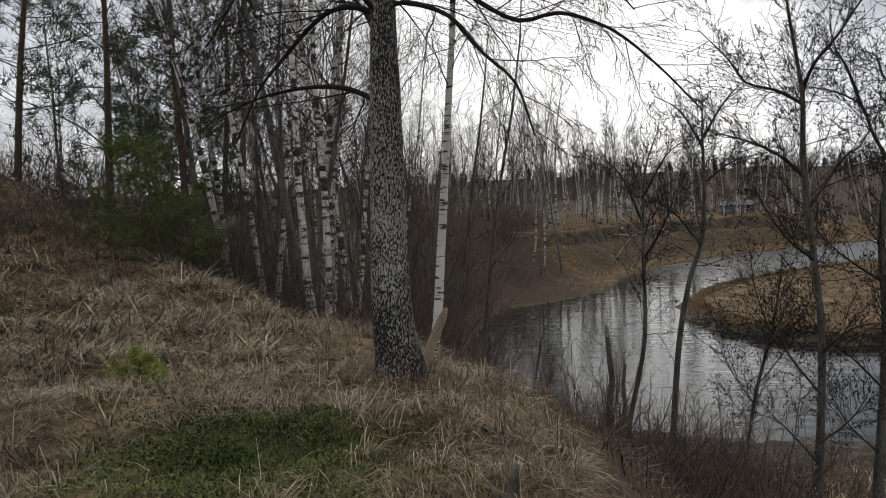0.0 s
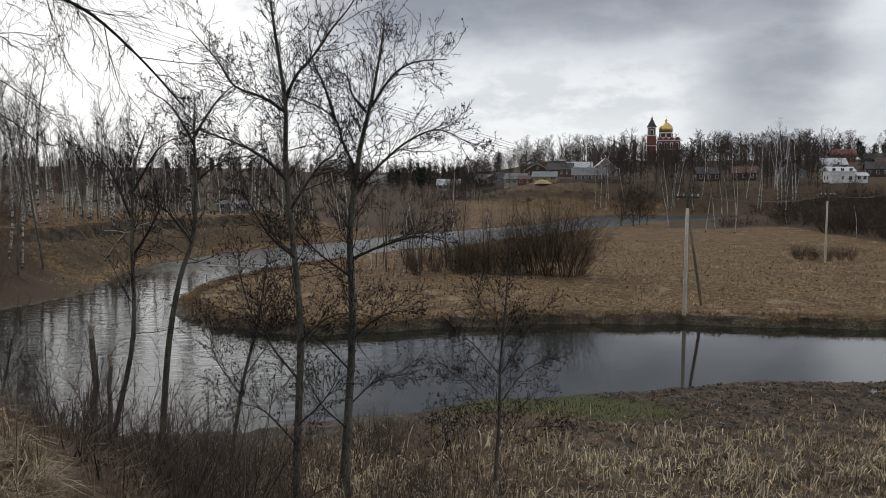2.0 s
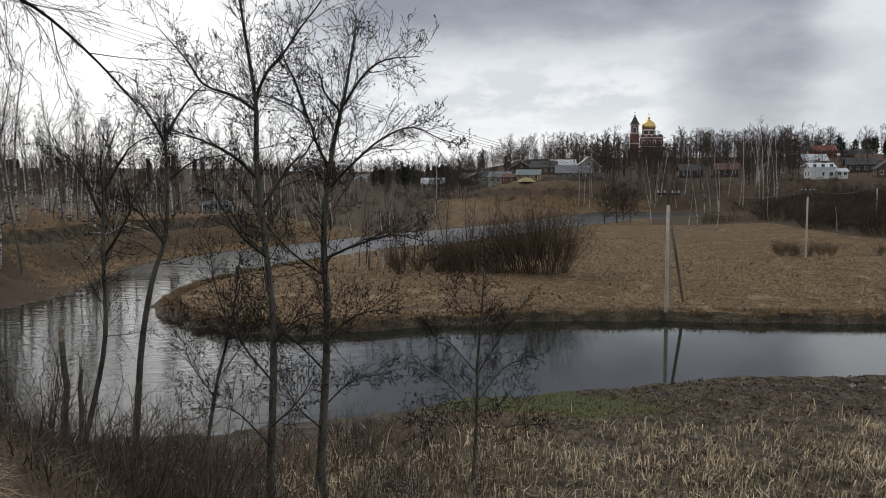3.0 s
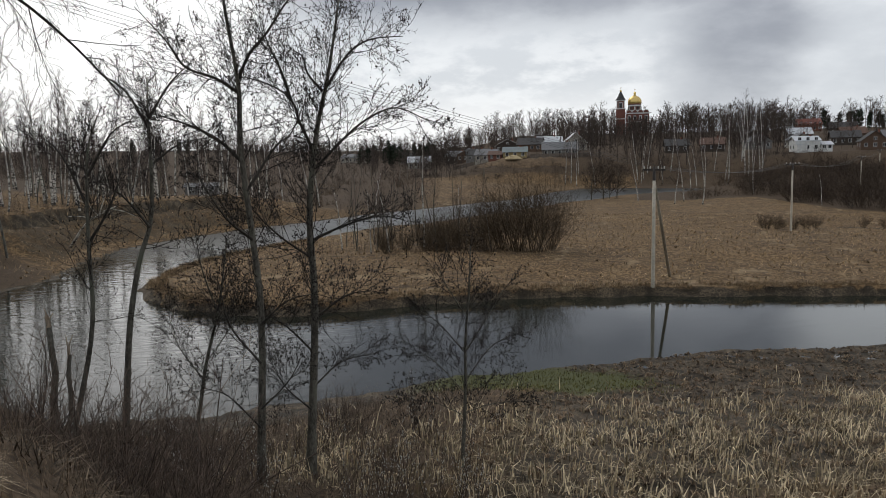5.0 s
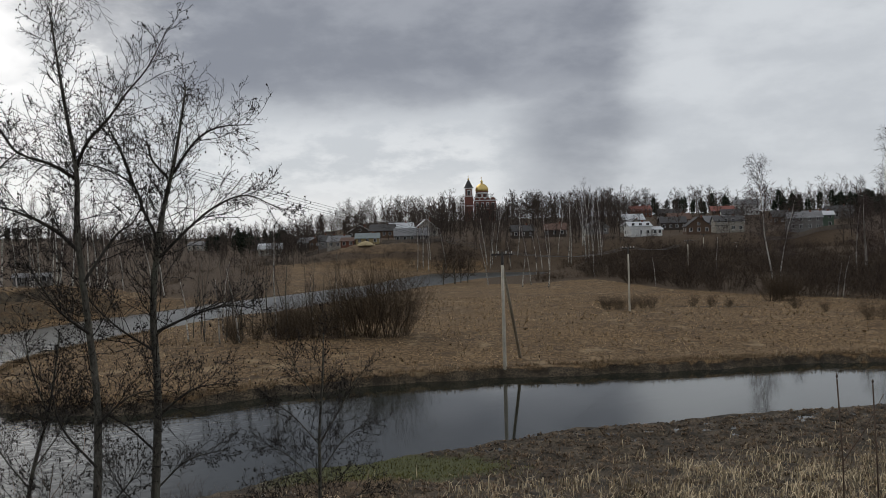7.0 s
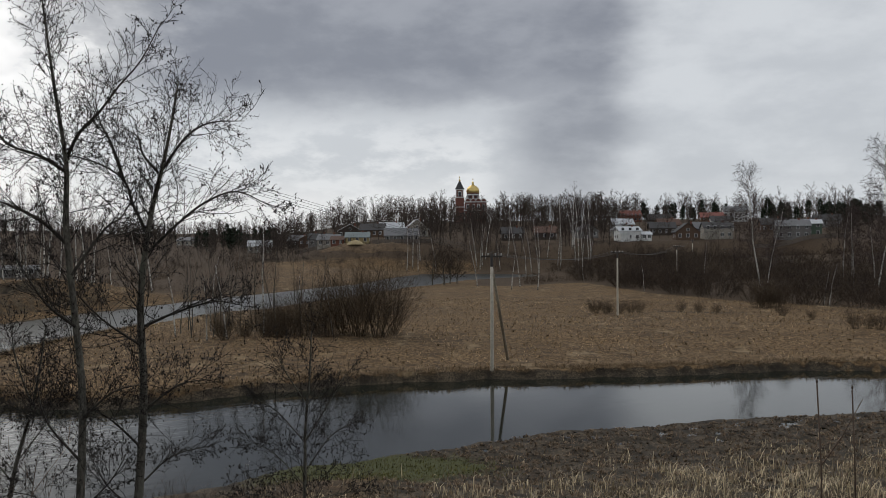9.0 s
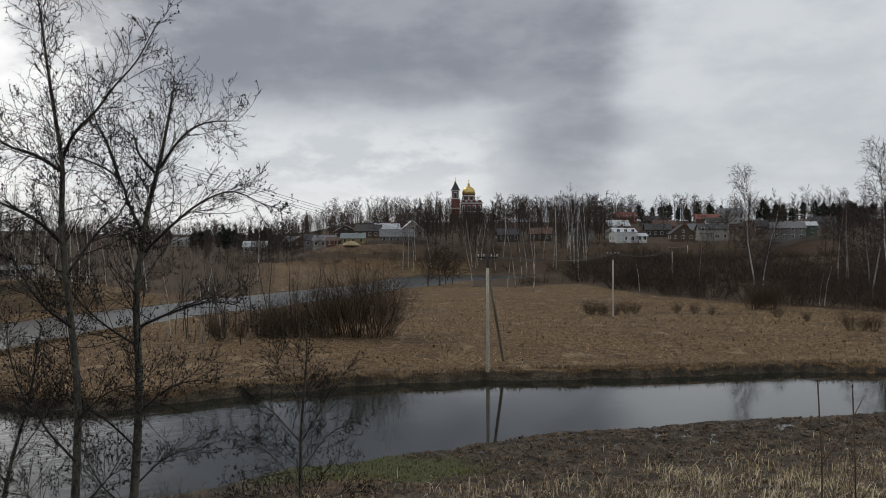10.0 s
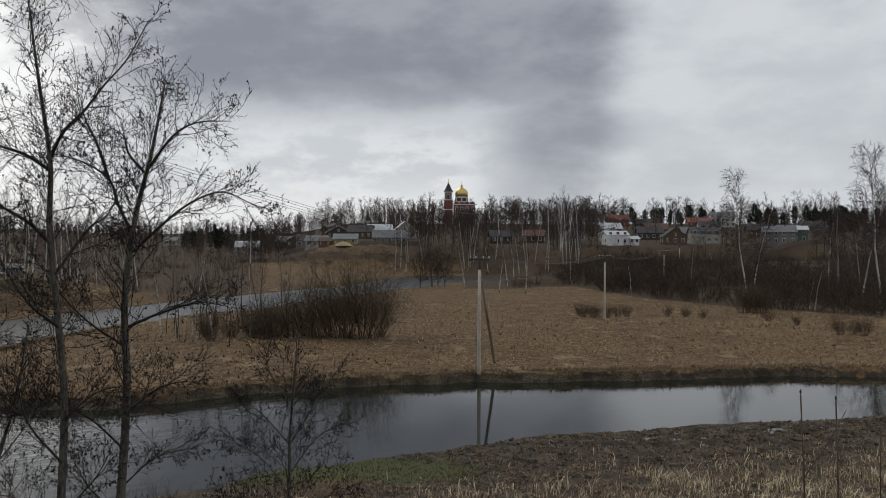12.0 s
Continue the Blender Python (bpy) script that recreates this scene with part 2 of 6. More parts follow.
# ---- terrain ----
SOUTH_BANK = [(140, 72), (80, 58), (45, 54), (27, 49.7), (17, 47), (10, 45), (3.6, 43.1), (0.5, 40.6), (-6.2, 37.2), (-11, 33), (-16.2, 29.4),
              (-21, 27.8), (-25, 29), (-33, 31.5), (-38, 35), (-44, 42), (-50, 50)]
WEST_BANK = [(-50, 50), (-49.5, 59), (-50, 65), (-55, 75), (-60, 91), (-59.5, 107), (-57.5, 120), (-52, 138), (-48, 158), (-40.7, 175), (-33, 200),
             (-26.5, 216), (-20, 262), (-12, 294), (8, 294), (45, 280), (120, 290)]
TONGUE_BANK = [(120, 265), (50, 258), (16, 255), (2.6, 236), (-6.3, 207), (-11.5, 196), (-20.5, 160), (-24.7, 151), (-30, 129), (-36, 122), (-38.2, 112), (-39, 98), (-40.3, 88),
               (-41.2, 80), (-41, 71), (-38.5, 61), (-36, 56.6), (-30, 51.4), (-25, 50.2), (-21, 50.2), (-17.6, 52.1), (-14, 55), (-6.3, 58.9),
               (2.9, 61), (9.3, 61.6), (18.5, 63.2), (28, 65), (36, 65), (60, 68), (90, 74), (140, 86)]
MEADOW_AZ, MEADOW_R = [0, 9, 13.5, 20, 29, 33], [196, 190, 160, 143, 130, 126]      # where the meadow ends in scrub
EDGE_X = [-60, -40, -25, -15, -9, -6, -4.2, -3.2, -2, 0, 6, 30, 60]
EDGE_Y = [9, 7, 6.1, 6.3, 5.8, 5.0, 3.7, 2.4, 1.5, 1.0, 0.2, -4, -9]
TOP_X = [-60, -40, -24.7, -18.4, -15.2, -12, -6, 0, 30]
TOP_Z = [15.6, 12.9, 10.9, 9.4, 8.85, 8.4, 8.25, 8.3, 8.0]


def sstep(v, a, b):
    u = np.clip((v - a) / (b - a), 0, 1)
    return u * u * (3 - 2 * u)


def line_distance(x, y, line):
    best = np.full(x.shape, 1e9)
    for (x0, y0), (x1, y1) in zip(line, line[1:]):
        dx, dy = x1 - x0, y1 - y0
        u = np.clip(((x - x0) * dx + (y - y0) * dy) / (dx * dx + dy * dy), 0, 1)
        best = np.minimum(best, np.hypot(x - x0 - u * dx, y - y0 - u * dy))
    return best


def in_river(x, y):
    ring = SOUTH_BANK + WEST_BANK[1:] + TONGUE_BANK
    inside = np.zeros(x.shape, bool)
    for (x0, y0), (x1, y1) in zip(ring, ring[1:] + ring[:1]):
        if y0 == y1:
            continue
        hit = ((y0 > y) != (y1 > y)) & (x < (x1 - x0) * (y - y0) / (y1 - y0) + x0)
        inside ^= hit
    return inside


def waves(x, y, size, seed):
    """Cheap smooth noise in -1..1 from a few turned sines."""
    r = np.random.RandomState(seed)
    v = 0
    for k in range(6):
        a, f, p = r.uniform(0, 6.28), r.uniform(0.6, 1.8) * 6.28 / size, r.uniform(0, 6.28)
        v = v + np.sin((x * np.cos(a) + y * np.sin(a)) * f + p + 1.3 * np.sin((x * np.sin(a) - y * np.cos(a)) * f * 0.7 + p))
    return v / 4.0


def terrain(x, y):
    x, y = np.asarray(x, float), np.asarray(y, float)
    wx, wy = x + 0.5 * waves(x, y, 7, 1), y + 0.5 * waves(x, y, 7, 2)
    ds, dw, dt = (line_distance(wx, wy, b) for b in (SOUTH_BANK, WEST_BANK, TONGUE_BANK))
    wet = in_river(wx, wy)
    d = np.minimum(np.minimum(ds, dw), dt)
    r, az = np.hypot(x, y), np.degrees(np.arctan2(x, y))
    # the meadow tongue: a small cut bank, then flat
    low = 1 - 0.62 * sstep(y, 88, 115)
    zt = 0.05 + low * (0.62 * sstep(d, 0.05, 0.40) + 0.28 * sstep(d, 1, 25)) + 0.05 * waves(x, y, 3, 3) * sstep(d, 0.2, 2) + 0.12 * low * waves(x, y, 17, 4) * sstep(d, 2, 12)
    # the near flat: mud rising slowly
    zs = 0.03 + 0.010 * np.minimum(d, 7) + 0.085 * np.clip(d - 7, 0, 9) + (0.07 * waves(x, y, 2.6, 5) + 0.13 * waves(x, y, 1.5, 15)) * sstep(d, 0.1, 1.5) * (0.45 + 0.55 * sstep(x, -2, 6))
    # the outer bend: a beach, then a scarp under the birch terrace
    tall = sstep(y, 58, 74) * (1 - sstep(y, 128, 165))
    off = 2.5 + 5.0 * (1 - sstep(y, 62, 80))
    zw = 0.05 + 0.12 * np.minimum(d, off + 2) + tall * (4.4 + 0.25 * waves(x, y, 9, 6)) * (0.64 * sstep(d, off - 1.0, off + 5.4) + 0.36 * sstep(d + 0.8 * waves(x, y, 6, 7), off + 5.7, off + 6.3)) + (1 - tall) * 1.2 * sstep(d, 2, 25)
    near_t = (dt <= ds) & (dt <= dw)
    near_w = (dw < ds) & ~near_t
    z = np.where(near_t, zt, np.where(near_w, zw, zs))
    z = np.where(wet, -0.05 - 1.2 * sstep(d, 0, 4), z)
    # the camera's hill
    ey, top = np.interp(x, EDGE_X, EDGE_Y), np.interp(x, TOP_X, TOP_Z)
    s = y - ey
    steep = sstep(-x, 6, 16)
    down = np.interp(s, [0, 0.7, 1.6, 4, 8, 12, 16, 20, 26, 33, 60], [0, 0.16, 0.70, 2.5, 4.5, 5.45, 5.95, 6.45, 7.2, 8.4, 16])
    fall = np.where(s < 0, 0.05 * s, down * (1 + 0.35 * steep))
    hill = top - fall
    hill = hill + 0.10 * waves(x, y, 3.1, 8) * sstep(r, 2, 6) + 0.04 * waves(x, y, 0.9, 9)
    floor = 1.6 * sstep(-x, 20, 34) * sstep(d, 1, 14) * ((ds < dt) & (ds <= dw + 20))
    z0 = z + np.where(wet, 0, floor)
    k = 0.8
    both = np.where(s < 60, np.logaddexp(z0 / k, hill / k) * k, z0)
    z = np.where(wet, z0, z0 + (both - z0) * sstep(d, 0.0, 7.0))
    # the far side of the valley
    f = np.clip(d - 6, 0, None)
    left = sstep(-az, 6, 13)
    rise = np.interp(r, [0, 150, 205, 255, 330, 450, 560, 700, 900, 3000], [0, 0, 1.2, 6.4, 10.3, 17.5, 25.0, 30.0, 34, 60])
    rise_c = np.interp(r, [0, 298, 308, 318, 325, 345, 450, 560, 700, 900, 3000], [0, 0, 3.0, 7.2, 9.4, 11.4, 17.5, 25.0, 30.0, 34, 60])
    rise = rise + (rise_c - rise) * (1 - sstep(az, 3.5, 9.5))
    rise_l = np.interp(r, [0, 230, 330, 450, 700, 900, 1200, 3000], [0, 0, 3.5, 7, 14, 20, 28, 50])
    up = (rise * (1 - left) + rise_l * left) * sstep(y, 60, 150) * sstep(np.where(wet, 0, d), 0, 25)
    west = 4.0 * sstep(-x - 0.4 * y, 30, 90) * sstep(r, 40, 120)
    back = 6.0 * sstep(-y, 10, 120)
    return z + up + west * (~wet) + back


def green_patch(x, y):
    """Low herbs in the turf: an oval below the camera's side of the old birch."""
    u, v = 0.5 * (x + 5.2) + 0.87 * (y - 2.3), -0.87 * (x + 5.2) + 0.5 * (y - 2.3)
    return np.exp(-((u / 1.15) ** 2 + (v / 1.45) ** 2) + 0.25 * waves(x, y, 0.9, 44))


def build_ground():
    az = np.radians(np.concatenate([np.arange(-180, -84, 4.0), np.arange(-84, 36, 0.52), np.arange(36, 180, 4.0)]))
    rad = np.concatenate([[0.0], np.arange(0.3, 14, 0.25), np.arange(14, 48, 0.5), np.arange(48, 70, 0.4), np.arange(70, 140, 0.8), np.arange(140, 300, 2.0),
                          np.arange(300, 640, 7), np.geomspace(640, 4500, 30)])
    A, R = np.meshgrid(az, rad)
    x, y = R * np.sin(A), R * np.cos(A)
    z = terrain(x, y)
    n, m = A.shape
    verts = np.stack([x.ravel(), y.ravel(), z.ravel()], 1)
    i = np.arange(n - 1)[:, None] * m + np.arange(m)[None]
    j = np.arange(n - 1)[:, None] * m + (np.arange(m)[None] + 1) % m
    faces = np.stack([i, i + m, j + m, j], -1).reshape(-1, 4)
    me = bpy.data.meshes.new("ground")
    me.from_pydata(verts.tolist(), [], faces.tolist())
    me.polygons.foreach_set("use_smooth", [True] * len(me.polygons))
    # cover: red straw, green turf, blue mud and painted bank shade, alpha woodland floor
    x, y = x.ravel(), y.ravel()
    ds, dw, dt = (line_distance(x, y, b) for b in (SOUTH_BANK, WEST_BANK, TONGUE_BANK))
    s = y - np.interp(x, EDGE_X, EDGE_Y)
    r = np.hypot(x, y)
    wx, wy = x + 0.5 * waves(x, y, 7, 1), y + 0.5 * waves(x, y, 7, 2)
    lip = np.minimum(line_distance(wx, wy, TONGUE_BANK), line_distance(wx, wy, WEST_BANK))
    mud_and_shade = (1 - sstep(ds, 16, 24)) * (ds < dt) * sstep(x, -26, -16)
    mud_and_shade = mud_and_shade * (1 - sstep(-x, 0, 7) * sstep(ds, 2, 6))
    # mud along the cut banks, darkened to paint the shade of their undercut
    mud_and_shade = np.maximum(mud_and_shade, 1 - sstep(lip, 0.25, 0.6))
    scarp = (dw < dt) * sstep(dw, 1.5, 3) * (1 - sstep(dw, 9.0, 10.5)) * sstep(y, 66, 76) * (1 - sstep(y, 128, 150))
    mud_and_shade = np.maximum(mud_and_shade, scarp * 0.55)
    # dark line painted below the terrace lip for the overhang's shade
    dl = dw + 0.8 * waves(x, y, 6, 7) - 2.5 - 5.0 * (1 - sstep(y, 62, 80))
    mud_and_shade = np.maximum(mud_and_shade, (dw < dt) * np.exp(-((dl - 5.8) / 0.7) ** 2) * sstep(y, 66, 76) * (1 - sstep(y, 120, 140)))
    green = green_patch(x, y) * 0.9 + 1.5 * np.exp(-(((x + 3.4) / 5.0) ** 2 + ((y - 35.4) / 3.2) ** 2)) * (ds < 8) * (dt > ds)
    wood = sstep(s, 0.3, 1.8) * (1 - sstep(x, -5, 7)) * (1 - sstep(r, 30, 36) * (x > -14)) * (dt > ds) * (1 - mud_and_shade) + sstep(-x - 0.55 * y, 5, 25) * (s > 0) * (1 - 0.8 * sstep(y, 66, 76) * (1 - sstep(r, 150, 175)))
    az = np.degrees(np.arctan2(x, y))
    wood = np.maximum(wood, sstep(r, 303, 316) * 0.9)
    wood = np.maximum(wood, sstep(r, 215, 260) * 0.85 * sstep(az, 2, 8))
    wood = np.maximum(wood, sstep(r, 130, 190) * 0.75 * sstep(-az, 9, 16))
    wood = np.maximum(wood, sstep(r - np.interp(az, MEADOW_AZ, MEADOW_R), 0, 8) * sstep(az, 0.5, 2.5))
    mud_and_shade = np.maximum(mud_and_shade, 0.8 * np.exp(-((np.abs(x - 35.0) / 7.0) ** 4 + ((y - 117.5 + 0.35 * (x - 35)) / 1.6) ** 2)))
    cov = np.stack([np.ones_like(x), np.clip(green, 0, 1), np.clip(mud_and_shade, 0, 1), np.clip(wood, 0, 1)], 1)
    at = me.color_attributes.new("cover", "FLOAT_COLOR", "POINT")
    at.data.foreach_set("color", cov.ravel().astype(np.float32))
    ob = tagged(new("ground", me), "river valley ground of dry straw grass, mud and leaf litter", "ground", kind="structure")
    m = bpy.data.materials.new("ground_cover")
    m.use_nodes = True
    t = m.node_tree
    bs = t.nodes["Principled BSDF"]
    bs.inputs["Roughness"].default_value = 0.95
    bs.inputs["Specular IOR Level"].default_value = 0.15
    co = t.nodes.new("ShaderNodeTexCoord")
    def nz(scale, detail=6.0, stretch=None):
        q = node(t, "ShaderNodeTexNoise", Scale=scale, Detail=detail, Roughness=0.65)
        src = co.outputs["Object"]
        if stretch:
            mp = t.nodes.new("ShaderNodeMapping")
            mp.inputs["Scale"].default_value = stretch
            t.links.new(src, mp.inputs[0])
            src = mp.outputs[0]
        t.links.new(src, q.inputs["Vector"])
        return q.outputs[0]
    fine, mid, broad = nz(9.0), nz(0.9), nz(0.07)
    att = t.nodes.new("ShaderNodeAttribute")
    att.attribute_name = "cover"
    sep = t.nodes.new("ShaderNodeSeparateColor")
    t.links.new(att.outputs["Color"], sep.inputs[0])
    streak = nz(2.8, 5.0, (1.2, 0.8, 1.0))
    straw = mixcol(t, smooth(t, fine, 0.35, 0.65), (0.044, 0.029, 0.016), (0.176, 0.116, 0.062))
    straw = mixcol(t, smooth(t, streak, 0.47, 0.60), straw, mixcol(t, fine, (0.134, 0.087, 0.045), (0.294, 0.197, 0.108)))
    straw = mixcol(t, smooth(t, mid, 0.50, 0.60), straw, (0.070, 0.048, 0.030))
    straw = mixcol(t, smooth(t, nz(0.28, 4.0), 0.54, 0.66, 0.0, 0.75), straw, mixcol(t, fine, (0.050, 0.034, 0.021), (0.120, 0.082, 0.050)))
    straw = mixcol(t, smooth(t, nz(0.45, 3.0, (1.0, 0.5, 1.0)), 0.55, 0.68, 0.0, 0.7), straw, mixcol(t, fine, (0.20, 0.145, 0.085), (0.40, 0.30, 0.185)))
    straw = mixcol(t, smooth(t, broad, 0.40, 0.65), straw, mixcol(t, smooth(t, streak, 0.42, 0.60), (0.076, 0.047, 0.024), (0.244, 0.160, 0.082)))
    turf = mixcol(t, smooth(t, fine, 0.3, 0.7), (0.042, 0.047, 0.016), (0.090, 0.094, 0.036))
    mud = mixcol(t, smooth(t, mid, 0.35, 0.65), (0.024, 0.019, 0.013), mixcol(t, smooth(t, fine, 0.4, 0.6), (0.038, 0.029, 0.019), (0.150, 0.115, 0.076)))
    litter = mixcol(t, smooth(t, fine, 0.3, 0.7), (0.034, 0.024, 0.016), (0.115, 0.081, 0.053))
    def masked(v, lo=0.3, hi=0.7):
        return smooth(t, maths(t, "ADD", v, maths(t, "MULTIPLY", maths(t, "SUBTRACT", mid, 0.5), 0.9)), lo, hi)
    col = mixcol(t, masked(att.outputs["Alpha"]), straw, litter)
    col = mixcol(t, masked(sep.outputs[2]), col, mud)
    col = mixcol(t, masked(sep.outputs[1]), col, turf)
    t.links.new(col, bs.inputs["Base Color"])
    wetness = smooth(t, sep.outputs[2], 0.5, 1.0, 0.95, 0.7)
    t.links.new(wetness, bs.inputs["Roughness"])
    b = node(t, "ShaderNodeBump", Strength=0.8, Distance=0.035)
    t.links.new(maths(t, "ADD", fine, mid), b.inputs["Height"])
    t.links.new(b.outputs[0], bs.inputs["Normal"])
    me.materials.append(m)
    return ob


def build_water():
    bm = bmesh.new()
    vs = [bm.verts.new(p) for p in ((-110, 15, 0), (230, 15, 0), (230, 340, 0), (-110, 340, 0))]
    bm.faces.new(vs)
    me = bpy.data.meshes.new("water")
    bm.to_mesh(me)
    bm.free()
    m = bpy.data.materials.new("river_water")
    m.use_nodes = True
    t = m.node_tree
    bs = t.nodes["Principled BSDF"]
    bs.inputs["Base Color"].default_value = (0.013, 0.016, 0.012, 1)
    bs.inputs["IOR"].default_value = 1.33
    co = t.nodes.new("ShaderNodeTexCoord")
    def ripple(turn, scale, freq, detail):
        """Long-crested ripples: turned first, then drawn out along their crests."""
        a, b = t.nodes.new("ShaderNodeMapping"), t.nodes.new("ShaderNodeMapping")
        a.inputs["Rotation"].default_value = (0, 0, radians(turn))
        b.inputs["Scale"].default_value = scale
        t.links.new(co.outputs["Object"], a.inputs[0])
        t.links.new(a.outputs[0], b.inputs[0])
        q = node(t, "ShaderNodeTexNoise", Scale=freq, Detail=detail, Roughness=0.5)
        t.links.new(b.outputs[0], q.inputs["Vector"])
        return q.outputs[0]
    swell, chop, patch = ripple(-36, (0.24, 1.0, 1.0), 1.25, 1.5), ripple(-24, (0.3, 1.0, 1.0), 3.4, 2.0), ripple(20, (0.5, 1.0, 1.0), 0.07, 2.0)
    # wind ruffles the open reach by the bend, the lee under the meadow bank is calm
    sep = t.nodes.new("ShaderNodeSeparateXYZ")
    t.links.new(co.outputs["Object"], sep.inputs[0])
    open_reach = smooth(t, maths(t, "ADD", sep.outputs[0], maths(t, "MULTIPLY", patch, 14.0)), 4.0, -16.0, 0.0, 1.0)
    far_reach = smooth(t, sep.outputs[1], 70.0, 98.0)
    # many small wind ripples on the far reach merge into a soft sheen
    t.links.new(maths(t, "ADD", maths(t, "MULTIPLY", far_reach, 0.27), 0.05), bs.inputs["Roughness"])
    ruffle = maths(t, "ADD", maths(t, "MAXIMUM", maths(t, "MULTIPLY", open_reach, 0.12), maths(t, "MULTIPLY", far_reach, 0.42)), smooth(t, patch, 0.5, 0.75, 0.005, 0.04))
    b = node(t, "ShaderNodeBump", Distance=0.25)
    t.links.new(ruffle, b.inputs["Strength"])
    t.links.new(maths(t, "ADD", swell, maths(t, "MULTIPLY", chop, 0.35)), b.inputs["Height"])
    t.links.new(b.outputs[0], bs.inputs["Normal"])
    me.materials.append(m)
    return tagged(new("water", me), "grey-green river water, rippled in the bend, calm by the meadow", "river", kind="structure")


build_ground()
build_water()


def ground_z(x, y):
    return float(terrain(np.array([x]), np.array([y]))[0])


# ---- mesh helpers ----
class Tubes:
    """Collects tapered tubes and small solids and turns them into one mesh."""
    def __init__(self):
        self.v, self.f, self.n = [], {}, 0

    def add(self, verts, faces):
        """Vertices, and rows of faces that all have the same number of corners."""
        faces = np.asarray(faces, int)
        self.v.append(np.asarray(verts, float).reshape(-1, 3))
        self.f.setdefault(faces.shape[1], []).append(faces + self.n)
        self.n += len(self.v[-1])

    def bundle(self, pts, radii, sides=3):
        """Many tubes at once: pts is tubes x points x 3."""
        m, k = radii.shape
        if not m:
            return
        d = unit(np.gradient(pts, axis=1))
        flat = (np.abs(d[:, :, 1]).mean(1) < 0.8)[:, None, None]
        ref = np.where(flat, np.array([0.31, 0.95, 0.05]), np.array([0.95, 0.1, 0.31]))
        u = unit(np.cross(d, np.broadcast_to(ref, d.shape)))
        w = np.cross(d, u)
        a = np.arange(sides) * 2 * np.pi / sides
        ring = pts[:, :, None] + radii[:, :, None, None] * (np.cos(a)[:, None] * u[:, :, None] + np.sin(a)[:, None] * w[:, :, None])
        lo = np.arange(m)[:, None, None] * k * sides + np.arange(k - 1)[None, :, None] * sides
        i, j = lo + np.arange(sides), lo + (np.arange(sides) + 1) % sides
        n0 = self.n
        self.add(ring, np.stack([i, j, j + sides, i + sides], -1).reshape(-1, 4))
        if sides > 4:
            end = n0 + (np.arange(m)[:, None] + 1) * k * sides - sides
            self.f.setdefault(sides, []).append(end + np.arange(sides))

    def tube(self, pts, radii, sides=4):
        self.bundle(np.asarray(pts, float)[None], np.asarray(radii, float)[None], sides)

    def spikes(self, p, e, r):
        """Three-sided thorns from p to e."""
        d = unit(e - p)
        u = unit(np.cross(d, (0.31, 0.95, 0.05)))
        w = np.cross(d, u)
        r = np.broadcast_to(r, len(p))[:, None]
        i = np.arange(len(p))[:, None] * 4
        self.add(np.stack([p + r * u, p + r * (0.87 * w - 0.5 * u), p - r * (0.87 * w + 0.5 * u), e], 1),
                 np.concatenate([i + q for q in ((0, 1, 3), (1, 2, 3), (2, 0, 3))]))

    def slips(self, p, e, w, rng):
        """Hair-thin tapering twigs and needles."""
        s = unit(np.cross(e - p, rng.normal(0, 1, p.shape))) * np.broadcast_to(w, len(p))[:, None] / 2
        self.add(np.stack([p - s, p + s, e], 1), np.arange(len(p) * 3).reshape(-1, 3))

    def solid(self, verts, faces):
        n0 = self.n
        self.v.append(np.asarray(verts, float))
        for fc in faces:
            self.f.setdefault(len(fc), []).append(np.asarray([fc], int) + n0)
        self.n += len(verts)

    def blobs(self, p, rx, rz):
        """Small eight-sided grains."""
        o = np.array([(1, 0, 0), (0, 1, 0), (-1, 0, 0), (0, -1, 0), (0, 0, 1), (0, 0, -1)], float)
        v = p[:, None] + o[None] * np.stack([rx, rx, rz], 1)[:, None]
        f = np.array([(0, 1, 4), (1, 2, 4), (2, 3, 4), (3, 0, 4), (1, 0, 5), (2, 1, 5), (3, 2, 5), (0, 3, 5)])
        self.add(v, (np.arange(len(p))[:, None, None] * 6 + f).reshape(-1, 3))

    def blob(self, p, rx, rz):
        self.blobs(np.array([p], float), np.array([rx]), np.array([rz]))

    def merge(self, other):
        for k, rows in other.f.items():
            self.f.setdefault(k, []).extend(r + self.n for r in rows)
        self.v += other.v
        self.n += other.n
        return self

    def mesh(self, name, mat, smooth_faces=True):
        me = bpy.data.meshes.new(name)
        rows = [(k, np.concatenate(r)) for k, r in self.f.items()]
        loops = np.concatenate([r.ravel() for _, r in rows]) if rows else np.zeros(0, int)
        size = np.concatenate([np.full(len(r), k) for k, r in rows]) if rows else np.zeros(0, int)
        me.vertices.add(self.n)
        me.loops.add(len(loops))
        me.polygons.add(len(size))
        if self.n:
            me.vertices.foreach_set("co", np.concatenate(self.v).astype(np.float32).ravel())
            me.loops.foreach_set("vertex_index", loops.astype(np.int32))
            me.polygons.foreach_set("loop_start", (np.cumsum(size) - size).astype(np.int32))
            me.polygons.foreach_set("use_smooth", np.full(len(size), smooth_faces))
        me.update(calc_edges=True)
        me.materials.append(mat)
        return me


def part(name, data, parent, label="", mat=None):
    """Links a mesh, a Tubes or a bmesh as one part under its thing."""
    if isinstance(data, Tubes):
        data = data.mesh(name, mat)
    elif isinstance(data, bmesh.types.BMesh):
        me = bpy.data.meshes.new(name)
        data.to_mesh(me)
        data.free()
        me.materials.append(mat)
        data = me
    ob = new(name, data)
    ob.parent = parent
    return tagged(ob, label)


def thing(name, at, label, category, group="", rz=0.0, scale=1.0):
    ob = new(name)
    ob.matrix_world = pose(*at, 0, 0, rz) @ Matrix.Scale(scale, 4)
    return tagged(ob, label, category, group)


